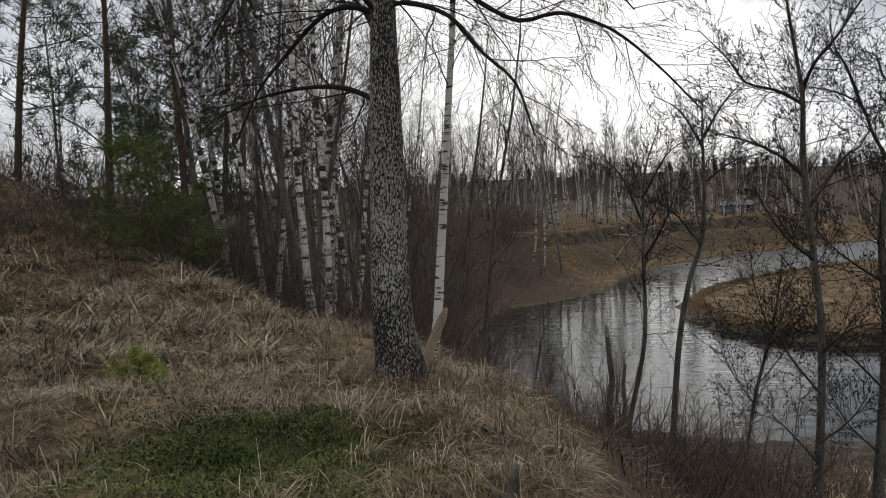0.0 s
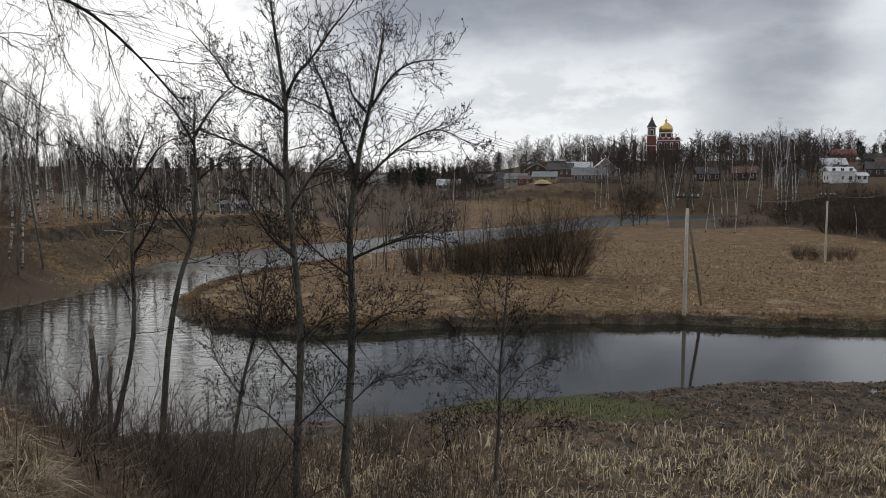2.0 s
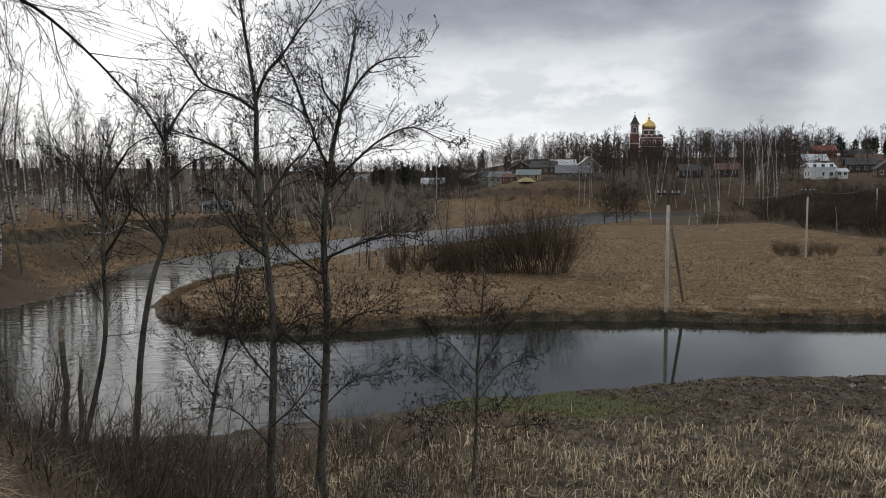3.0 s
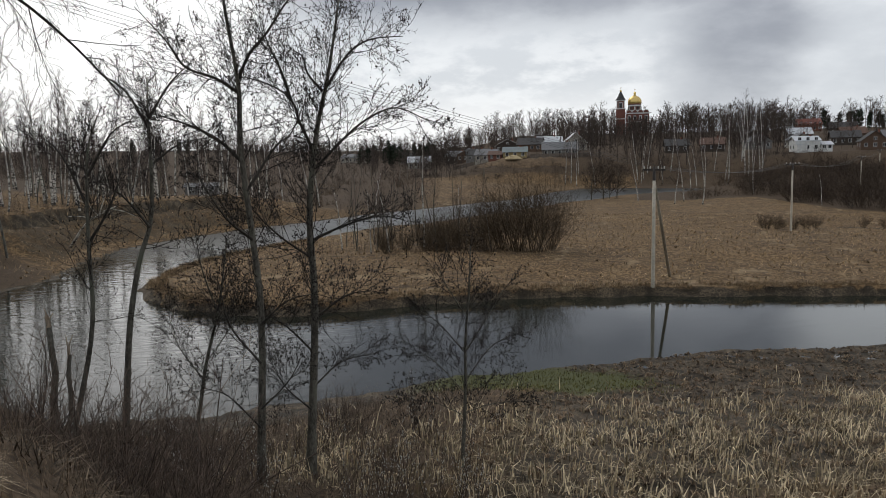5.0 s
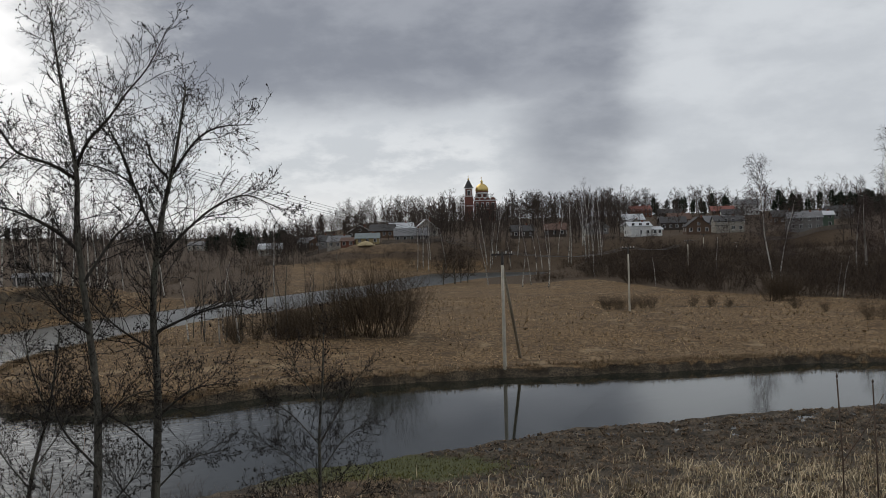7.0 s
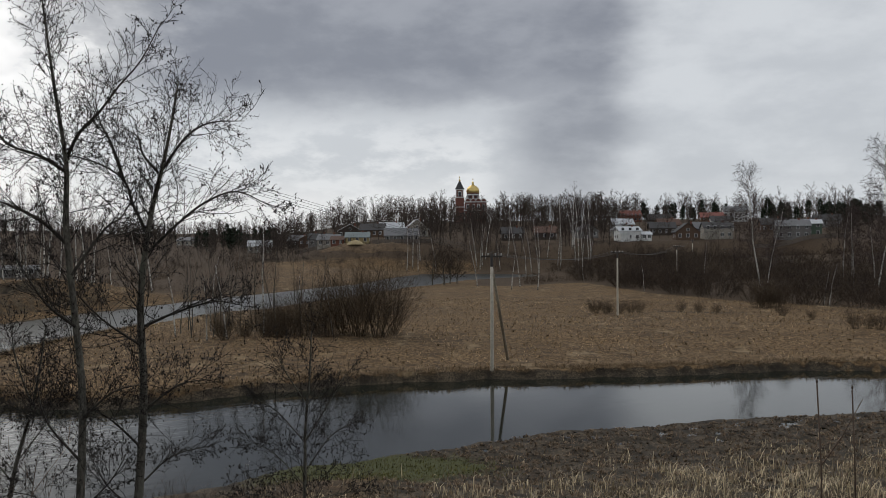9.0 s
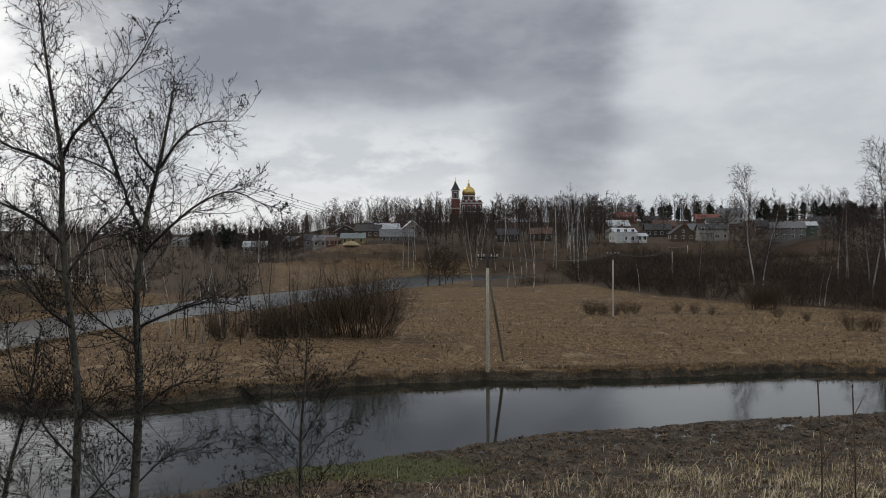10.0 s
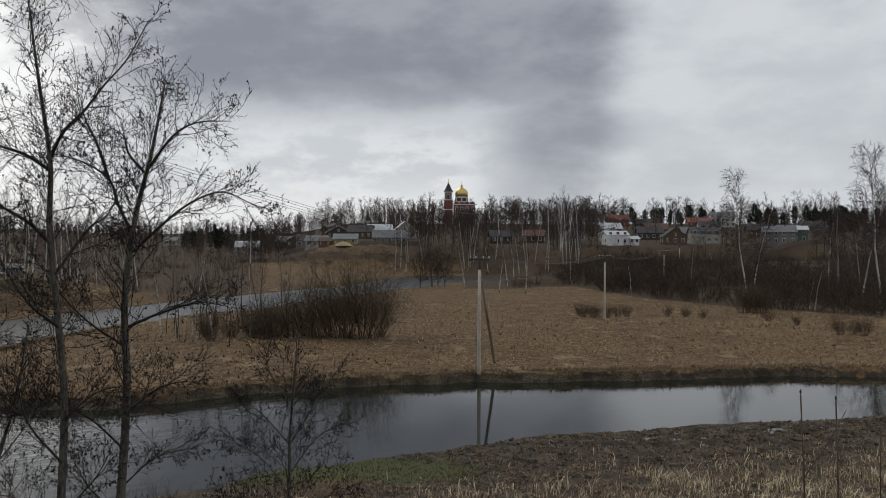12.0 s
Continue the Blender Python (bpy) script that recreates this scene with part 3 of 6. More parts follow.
def box(bm, x0, x1, y0, y1, z0, z1):
    vs = [bm.verts.new(p) for p in ((x0, y0, z0), (x1, y0, z0), (x1, y1, z0), (x0, y1, z0), (x0, y0, z1), (x1, y0, z1), (x1, y1, z1), (x0, y1, z1))]
    for q in ((3, 2, 1, 0), (4, 5, 6, 7), (0, 1, 5, 4), (1, 2, 6, 5), (2, 3, 7, 6), (3, 0, 4, 7)):
        bm.faces.new([vs[i] for i in q])


def unit(v):
    v = np.asarray(v, float)
    return v / (np.linalg.norm(v, axis=-1, keepdims=True) + 1e-9)


def grow(rng, out, p, d, length, radius, spec, tips=None):
    """Branches with their side branches, level by level. out[level] takes the shapes; tips collects the ends of the last level.
    A level of one piece grows thorns; where spec names hair for it, hair-thin twigs of that width."""
    p, d = np.atleast_2d(np.asarray(p, float)), np.atleast_2d(np.asarray(d, float))
    length, radius = np.atleast_1d(np.asarray(length, float)), np.atleast_1d(np.asarray(radius, float))
    levels = len(spec["seg"])
    for lv in range(levels):
        n, m = spec["seg"][lv], len(p)
        d, pts, dirs = unit(d), [p], []
        for i in range(n):
            d = unit(d + rng.normal(0, spec["wig"][lv], (m, 3)) + (0, 0, spec["up"][lv]))
            pts.append(pts[-1] + d * (length / n)[:, None])
            dirs.append(d)
        pts, dirs = np.stack(pts, 1), np.stack(dirs, 1)
        end = np.maximum(spec["rmin"], radius * spec["taper"][lv])
        if n == 1 and spec.get("hair") and lv >= spec.get("hair_from", levels - 1):
            out[lv].slips(pts[:, 0], pts[:, 1], spec["hair"], rng)
        elif n == 1 and lv:
            out[lv].spikes(pts[:, 0], pts[:, 1], radius * 1.2)
        else:
            out[lv].bundle(pts, radius[:, None] + (end - radius)[:, None] * np.linspace(0, 1, n + 1) ** spec.get("bow", 1.0), spec["sides"][lv])
        if lv + 1 == levels:
            if tips is not None:
                tips.append(np.concatenate([pts[:, -1], pts[:, n // 2]]))
            return
        count = spec["kids"][lv]
        lo, hi = spec["span"][lv]
        u = (lo + (hi - lo) * (np.arange(count) + rng.uniform(0.1, 0.9, (m, count))) / count).ravel()
        who = np.repeat(np.arange(m), count)
        i = np.minimum((u * n).astype(int), n - 1)
        at = pts[who, i] + (pts[who, i + 1] - pts[who, i]) * (u * n - i)[:, None]
        main = dirs[who, i]
        side = unit(np.cross(main, np.where(np.abs(main[:, 2:]) < 0.8, (0.3, 0.2, 1.0), (1.0, 0.1, 0.0))))
        other = np.cross(main, side)
        ph = (rng.uniform(0, 6.28, (m, 1)) + np.arange(count) * 2.4 + rng.normal(0, 0.3, (m, count))).ravel()
        ang = radians(spec["angle"][lv]) * rng.uniform(0.7, 1.3, len(u))
        d = main * np.cos(ang)[:, None] + (side * np.cos(ph)[:, None] + other * np.sin(ph)[:, None]) * np.sin(ang)[:, None]
        radius = np.maximum(spec["rmin"], (radius[who] + (end - radius)[who] * u) * spec["thin"][lv])
        length = length[who] * spec["ratio"][lv] * rng.uniform(0.6, 1.25, len(u)) * (1.15 - spec["fade"][lv] * u)
        p = at


# ---- trees of the near bank ----
ALDER = dict(seg=(6, 4, 1), wig=(0.12, 0.16, 0.2), up=(0.05, 0.05, 0.0), taper=(0.25, 0.45, 0.6), kids=(6, 5, 0), span=((0.15, 1.0), (0.15, 1.0), (0, 1)),
             angle=(44, 50, 40), ratio=(0.46, 0.42, 0.4), fade=(0.55, 0.4, 0.3), thin=(0.5, 0.6, 0.5), sides=(4, 3, 3), rmin=0.0042)


def plane_points(chain, az, rng, depth=0.0, wander=0.12):
    """Points (right, up) turned to face the near slope, with a wandering depth."""
    c, s = math.cos(az), math.sin(az)
    pts, d = [], 0.0
    for i, (r, u) in enumerate(chain):
        d += rng.normal(0, wander) + (depth if i else 0)
        pts.append((r * c + d * s, -r * s + d * c, u))
    return np.array(pts)


def bend(pts, n=4):
    """A smooth curve through a few points."""
    pts = np.asarray(pts, float)
    ext = np.vstack([2 * pts[0] - pts[1], pts, 2 * pts[-1] - pts[-2]])
    res = []
    for i in range(1, len(ext) - 2):
        p0, p1, p2, p3 = ext[i - 1:i + 3]
        for k in range(n):
            u = k / n
            res.append(0.5 * (2 * p1 + (p2 - p0) * u + (2 * p0 - 5 * p1 + 4 * p2 - p3) * u * u + (3 * p1 - p0 - 3 * p2 + p3) * u ** 3))
    res.append(pts[-1])
    return np.array(res)


def along(pts, u):
    q = u * (len(pts) - 1)
    i = min(int(q), len(pts) - 2)
    return pts[i] + (pts[i + 1] - pts[i]) * (q - i), unit(pts[i + 1] - pts[i])


def bare_tree(name, x, y, chain, limbs, r0, label, category, seed, bark, spec=ALDER, twig=None, cones=300, r_top=0.014, low=0.3, shoots=26, group="",
              limb_r=0.040, reach=1.0, sides=9, depths=None, limb_bark=None, shoot_r=0.28):
    """A leafless tree from its trunk's course, its main limbs and side shoots that grow by rule."""
    rng = np.random.RandomState(seed)
    az = math.atan2(x, y)
    root = thing(name, (x, y, ground_z(x, y)), label, category, group)
    trunk, twigs, tips = Tubes(), [Tubes(), Tubes(), Tubes()], []
    tp = bend(plane_points(chain, az, rng, 0.0, 0.08))
    tp[0][2] -= 0.35
    u = np.linspace(0, 1, len(tp))
    rad = (r0 * (1 - u) ** 0.9 + r_top) + r0 * 0.35 * np.exp(-u * 22) + r0 * 0.5 * np.exp(-u * 70)
    trunk.tube(tp, rad, sides)
    part("trunk", trunk, root, mat=bark)
    courses = []
    for i, l in enumerate(limbs):
        lp = bend(plane_points(l, az, rng, (depths[i] if depths else rng.uniform(-0.25, 0.25)), 0.05), 3)
        t2 = Tubes()
        r1 = limb_r * rng.uniform(0.85, 1.15) * (0.38 + 0.62 * min(1.0, l[0][1] / 7.0) if spec is ALDER else 1.0)
        t2.tube(lp, r1 + (0.008 - r1) * np.linspace(0, 1, len(lp)), 6)
        part("limb", t2, root, mat=limb_bark or bark)
        courses.append((lp, r1))
    courses.append((tp[int(len(tp) * low):], r0 * 0.6))
    sp, sd, sl, sr = [], [], [], []
    for lp, r1 in courses:
        length = np.linalg.norm(np.diff(lp, axis=0), axis=1).sum()
        n = int(shoots * length / 4.0) + 3
        for k in range(n):
            v = 0.12 + 0.88 * (k + rng.uniform(0, 1)) / n
            p, d = along(lp, min(v, 1.0))
            side = unit(rng.normal(0, 1, 3) + np.array([0, 0, 0.2]))
            sp.append(p)
            sd.append(unit(d * rng.uniform(0.4, 1.0) + side * rng.uniform(0.5, 0.95)))
            sl.append(rng.uniform(0.5, 1.25) * reach * (1.25 - 0.6 * v))
            sr.append(max(0.0055, r1 * shoot_r * (1.2 - v)))
    grow(rng, twigs, sp, sd, sl, sr, spec, tips)
    part("crown", twigs[0].merge(twigs[1]).merge(twigs[2]), root, "dark bare twigs", mat=twig or M_TWIG)
    if cones:
        ends = np.concatenate(tips)
        p = ends[rng.randint(len(ends), size=cones)]
        q = ends[rng.randint(len(ends), size=cones)]
        p = np.where(((q[:, 2] < p[:, 2]) & (rng.uniform(0, 1, cones) < 0.6))[:, None], q, p)
        z = rng.uniform(0.011, 0.021, cones)
        cn = Tubes()
        cn.blobs(p + rng.normal(0, 0.03, p.shape) - (0, 0, 0.02), z, z * 1.5)
        tagged(part("cone_cluster", cn, root, "small dark hanging cones", mat=M_CONE), kind="stuff")
    return root


AL = "bare grey-barked alder with dark cones"
bare_tree("alder", -7.29, 15.53, [(0, 0), (0.14, 3.49), (0.01, 5.41), (-0.13, 7.03), (-0.12, 7.96), (-0.14, 8.5), (-0.27, 9.4), (-0.4, 10.4), (-0.52, 11.4)],
          [[(-0.14, 8.4), (0.1, 8.9), (0.45, 9.28), (0.78, 9.75), (1.15, 10.2), (1.5, 10.9)], [(-0.15, 8.2), (-0.57, 8.46), (-1.11, 8.64), (-1.42, 9.1), (-1.94, 9.69)],
           [(-0.12, 6.8), (-0.6, 7.27), (-1.21, 7.58), (-1.9, 7.8)], [(-0.05, 6.2), (0.56, 7.1), (0.89, 7.36), (1.2, 7.99)], [(0.02, 5.2), (-0.5, 5.7), (-1.0, 6.6)],
           [(0.1, 3.4), (0.7, 3.9), (1.3, 4.0)], [(0.1, 2.6), (-0.5, 3.4), (-0.7, 4.3)], [(0.06, 1.6), (0.6, 2.1), (0.9, 2.6)], [(0.04, 1.2), (-0.6, 1.9), (-1.1, 2.1)]],
          0.064, AL + ", forked high up", "tree", 11, M_ALDER, cones=2400, shoots=29, reach=1.15, limb_bark=M_LIMB, low=0.05, group="alders on the slope")
bare_tree("alder", -6.81, 17.13, [(0, 0), (0.22, 3.81), (0.17, 5.88), (0.31, 7.29), (0.45, 8.11), (0.65, 8.93), (0.82, 9.84), (0.95, 10.63)],
          [[(0.31, 7.4), (0.02, 8.04), (-0.14, 8.53), (-0.63, 8.87), (-1.32, 9.06)], [(-0.14, 8.5), (-0.39, 9.28), (-0.59, 9.69), (-0.7, 10.18)],
           [(0.33, 7.0), (0.93, 7.61), (1.52, 8.09), (2.17, 8.32), (2.9, 8.0)], [(0.58, 8.7), (1.11, 9.49), (1.61, 9.81), (2.32, 9.86)],
           [(0.55, 8.7), (0.23, 9.1), (0.14, 9.44), (-0.13, 9.61)], [(0.2, 5.4), (0.9, 5.7), (1.7, 5.9), (2.3, 5.8)], [(0.18, 5.0), (-0.6, 5.6), (-1.3, 6.4)],
           [(0.22, 3.6), (0.9, 4.1), (1.5, 4.2)], [(0.2, 2.8), (-0.4, 3.5), (-0.8, 3.8)], [(0.12, 2.0), (0.8, 2.5), (1.6, 2.6)], [(0.1, 1.5), (-0.5, 2.1), (-0.9, 2.9)]],
          0.078, AL + ", wide spreading crown", "tree", 12, M_ALDER, cones=2800, shoots=29, reach=1.15, limb_bark=M_LIMB, low=0.05, group="alders on the slope")
bare_tree("alder", -3.72, 19.62, [(0, 0), (0.10, 1.85), (0.12, 3.24), (0.22, 4.35), (0.28, 5.6)],
          [[(0.1, 2.2), (0.7, 3.0), (1.2, 3.3)], [(0.1, 1.9), (-0.6, 2.7), (-1.1, 3.0)], [(0.15, 3.0), (0.7, 3.9), (1.1, 4.6)], [(0.12, 2.9), (-0.5, 3.7), (-1.0, 4.1)],
           [(0.1, 1.4), (0.7, 1.6), (1.4, 1.7)], [(0.1, 1.3), (-0.7, 1.7), (-1.3, 1.8)], [(0.2, 3.8), (-0.3, 4.6), (-0.5, 5.0)]],
          0.038, "young bare alder with many dark cones by the reeds", "tree", 13, M_ALDER, cones=2000, shoots=26, low=0.1, r_top=0.012, limb_r=0.028, reach=1.15, group="alders on the slope")
bare_tree("alder", -11.74, 17.3, [(0, 0), (0.27, 3.58), (0.59, 5.45), (0.94, 6.59), (1.0, 8.02), (0.99, 8.95), (1.01, 9.98)],
          [[(1.0, 7.9), (1.69, 8.4), (2.53, 8.58)], [(0.99, 8.8), (0.48, 9.71), (-0.14, 10.12)], [(1.0, 9.0), (1.53, 9.85), (2.11, 10.42)], [(0.9, 6.4), (0.3, 7.2), (-0.3, 7.6)]],
          0.070, AL + ", leaning with a bent trunk", "tree", 14, M_ALDER, cones=900, shoots=24, reach=1.1, limb_bark=M_LIMB, group="alders on the slope")
bare_tree("alder", -12.9, 16.4, [(0, 0), (0.58, 2.23), (0.96, 4.15), (0.98, 6.34), (1.07, 8.1), (1.33, 9.0)],
          [[(1.04, 7.6), (1.59, 8.57), (2.07, 8.91)], [(1.0, 6.9), (0.53, 8.1), (0.02, 8.63)], [(0.98, 6.0), (1.5, 6.9), (1.8, 7.8)]],
          0.062, AL + ", slender and leaning", "tree", 15, M_ALDER, cones=600, shoots=24, reach=1.1, limb_bark=M_LIMB, group="alders on the slope")
bare_tree("alder", -9.45, 16.58, [(0, 0), (0.05, 0.7), (0.36, 2.69), (0.71, 4.02), (0.95, 5.6)],
          [[(0.4, 2.8), (1.0, 3.6), (1.4, 4.4)], [(0.3, 2.4), (-0.2, 3.2), (-0.4, 4.0)], [(0.7, 3.9), (0.4, 4.9), (0.3, 5.6)]],
          0.045, AL + ", thin and leaning", "tree", 16, M_ALDER, cones=900, shoots=28, r_top=0.015, limb_r=0.028, group="alders on the slope")
bare_tree("sapling", -10.6, 10.4, [(0, -0.6), (0.25, 0.4), (0.5, 1.3), (0.7, 2.2)], [[(0.3, 0.6), (0.7, 1.2), (0.9, 1.7)]], 0.035,
          "thin bare sapling leaning over the slope", "tree", 17, M_ALDER, cones=0, shoots=12, r_top=0.01, limb_r=0.015, reach=0.5)


def snag(x, y, h, r, lean, seed, label, name="snag"):
    """A broken dead trunk with a splintered end."""
    rng = np.random.RandomState(seed)
    root = thing(name, (x, y, ground_z(x, y)), label, "dead tree")
    t = Tubes()
    pts = [(lean * u * h + rng.normal(0, 0.03), rng.normal(0, 0.03), -0.3 + (h + 0.3) * u) for u in np.linspace(0, 1, 9)]
    t.tube(pts, np.linspace(r * 1.2, r * 0.75, 9) * rng.uniform(0.9, 1.1, 9), 9)
    part("trunk", t, root, mat=M_ALDER)
    t = Tubes()
    for k in range(5):
        a = rng.uniform(0, 6.28)
        p = np.array(pts[-1]) + np.array([math.cos(a), math.sin(a), -0.4]) * r * 0.45
        t.tube([p, p + np.array([rng.normal(0, 0.03), rng.normal(0, 0.03), 0.15]), p + np.array([rng.normal(0, 0.05), rng.normal(0, 0.05), rng.uniform(0.2, 0.5)])], [r * 0.4, r * 0.3, 0.006], 5)
    part("splinter", t, root, "pale splintered wood", mat=M_DEADWOOD)
    return root


snag(-12.2, 15.5, 4.0, 0.085, 0.02, 3, "dead broken alder trunk standing on the slope")
snag(-11.95, 15.6, 3.3, 0.06, 0.05, 4, "second broken trunk beside the dead alder")

# the old birch by the edge
BIRCH_TWIG = dict(seg=(6, 5, 4), wig=(0.10, 0.14, 0.16), up=(-0.03, -0.10, -0.14), taper=(0.3, 0.4, 0.6), kids=(8, 6, 0), span=((0.15, 1.0), (0.1, 1.0), (0, 1)),
                  angle=(40, 45, 40), ratio=(0.5, 0.5, 0.4), fade=(0.4, 0.3, 0.3), thin=(0.42, 0.5, 0.5), sides=(5, 3, 3), rmin=0.002)
bare_tree("birch", -6.31, 4.55, [(0.05, 0), (-0.02, 0.73), (0.0, 1.72), (0.02, 2.65), (0.04, 3.51), (0.1, 6), (0.0, 9), (0.1, 13)],
          [[(0.1, 3.9), (0.55, 3.75), (0.9, 3.48), (1.26, 3.27), (1.62, 3.32), (1.99, 3.23), (2.26, 3.08), (2.66, 2.77), (3.0, 2.4)], [(0.05, 3.4), (0.23, 3.48), (0.61, 3.31), (0.9, 2.96), (1.16, 2.67), (1.3, 2.2)],
           [(-0.02, 3.4), (-0.3, 3.46), (-0.57, 3.37), (-0.88, 3.08), (-1.14, 2.78), (-1.4, 2.3)], [(-0.02, 2.55), (-0.15, 2.68), (-0.39, 2.79), (-0.75, 2.82), (-1.2, 2.76), (-1.6, 2.6)],
           [(0.05, 5.0), (-0.8, 5.2), (-1.6, 4.6), (-2.1, 3.6)], [(0.05, 4.6), (0.9, 4.9), (1.8, 4.3), (2.6, 3.5)], [(0.05, 4.4), (-0.5, 4.5), (-1.1, 3.9), (-1.6, 3.2)],
           [(0.05, 5.3), (1.2, 5.7), (2.4, 5.4), (3.4, 4.95), (4.2, 4.4)], [(0.05, 5.6), (1.3, 6.1), (2.5, 5.9), (3.6, 5.3), (4.5, 4.6)]],
          0.165, "old birch with rough black and white bark at the slope's edge", "tree", 21, M_OLD_BIRCH, spec=BIRCH_TWIG, cones=0, r_top=0.04, low=0.45, shoots=15,
          limb_r=0.032, reach=1.0, sides=20, limb_bark=M_TWIG)
bare_tree("birch", -7.71, 6.0, [(0, -0.1), (0.18, 0.25), (0.3, 1.28), (0.39, 2.2), (0.48, 3.17), (0.56, 4.13), (0.7, 7), (0.8, 9)],
          [[(0.55, 4.2), (0.9, 4.9), (1.2, 5.2)], [(0.55, 4.5), (0.2, 5.1), (-0.2, 5.4)]],
          0.045, "slender young birch with clean white bark", "tree", 22, M_BIRCH, spec=BIRCH_TWIG, cones=0, r_top=0.018, low=0.5, shoots=10, limb_r=0.018, sides=12)


def broken_stump(x, y):
    root = thing("stump", (x, y, ground_z(x, y)), "split pale dead trunk leaning against the young birch", "dead wood", rz=38)
    t = Tubes()
    t.tube([(-0.05, 0, -0.35), (0.02, 0, 0.05), (0.10, 0, 0.28), (0.21, 0.02, 0.52), (0.26, 0.02, 0.62)], [0.07, 0.065, 0.055, 0.05, 0.018], 8)
    part("trunk", t, root, mat=M_DEADWOOD)
    t = Tubes()
    t.tube([(-0.02, -0.06, -0.2), (-0.10, -0.05, 0.12), (-0.11, -0.02, 0.3)], [0.10, 0.09, 0.05], 9)
    t.tube([(-0.11, -0.02, 0.28), (-0.08, 0.0, 0.42)], [0.05, 0.01], 6)
    part("root_flare", t, root, "dark rotten bark", mat=M_ALDER)


broken_stump(-6.75, 5.25)


def fallen_log(pts, r, label):
    x, y = pts[0][:2]
    root = thing("fallen_log", (x, y, ground_z(x, y)), label, "dead wood")
    t = Tubes()
    t.tube(bend([(px - x, py - y, ground_z(px, py) - ground_z(x, y) + pz) for px, py, pz in pts]), np.linspace(r, r * 0.6, 4 * (len(pts) - 1) + 1), 8)
    part("trunk", t, root, mat=M_DEADWOOD)


fallen_log([(-11.5, 13.2, 0.1), (-10.6, 13.8, 0.15), (-9.2, 15.2, 0.2)], 0.06, "pale fallen log lying on the slope")


# ---- tree kinds for the woods ----
def wood_tree(name, seed, height, r0, bark, label, category, droop=0.0, density=1.0, low=0.35, spread=0.26, rmin=0.008, twig=None, hair=0.012, fine=(9, 5), angle=46):
    rng = np.random.RandomState(seed)
    root = thing(name, (0, 0, -900), label, category)
    spec = dict(seg=(7, 3, 1, 1), wig=(0.06, 0.14, 0.2, 0.2), up=(0.10, 0.10 - droop, 0.02 - droop, -droop), taper=(0.16, 0.3, 0.6, 0.6), kids=(int(26 * density), *fine, 0),
                span=((low, 1.0), (0.2, 1.0), (0.2, 1.0), (0, 1)), angle=(angle, 42, 40, 40), ratio=(spread, 0.45, 0.55, 0.4), fade=(0.72, 0.4, 0.3, 0.3), thin=(0.28, 0.5, 0.5, 0.5),
                sides=(6, 3, 3, 3), rmin=rmin, hair=hair, hair_from=2)
    out = [Tubes() for _ in range(4)]
    grow(rng, out, (0, 0, -0.3), (rng.normal(0, 0.05), rng.normal(0, 0.05), 1), height, r0, spec)
    part("trunk", out[0], root, mat=bark)
    part("crown", out[1].merge(out[2]).merge(out[3]), root, "thin bare twigs", mat=twig or M_TWIG)
    return root


def pine_tree(name, seed, height, r0, label, low=0.35, size=0.30, mat=None, spread=0.24, kids=26, tuft=9):
    rng = np.random.RandomState(seed)
    root = thing(name, (0, 0, -900), label, "tree")
    spec = dict(seg=(6, 4, 2), wig=(0.03, 0.10, 0.15), up=(0.1, 0.05, 0.05), taper=(0.25, 0.4, 0.6), kids=(kids, 9, 0), span=((low, 1.0), (0.25, 1.0), (0, 1)),
                angle=(78, 45, 40), ratio=(spread, 0.4, 0.4), fade=(0.75, 0.4, 0.3), thin=(0.25, 0.5, 0.5), sides=(7, 4, 3), rmin=0.006)
    out, tips = [Tubes(), Tubes(), Tubes()], []
    grow(rng, out, (0, 0, -0.3), (rng.normal(0, 0.03), rng.normal(0, 0.03), 1), height, r0, spec, tips)
    part("trunk", out[0], root, mat=M_PINE_BARK)
    part("bough", out[1].merge(out[2]), root, mat=M_PINE_BARK)
    at = np.repeat(np.concatenate(tips), tuft, axis=0)
    q = at + rng.normal(0, size * 0.25, at.shape)
    w = unit(rng.normal(0, 0.6, at.shape) + (0, 0, 0.25))
    nd = Tubes()
    nd.slips(q, q + w * (size * rng.uniform(0.6, 1.2, len(q)))[:, None], size * 0.11, rng)
    tagged(part("foliage", nd, root, "dark green needles", mat=mat or M_NEEDLE), kind="stuff")
    return root


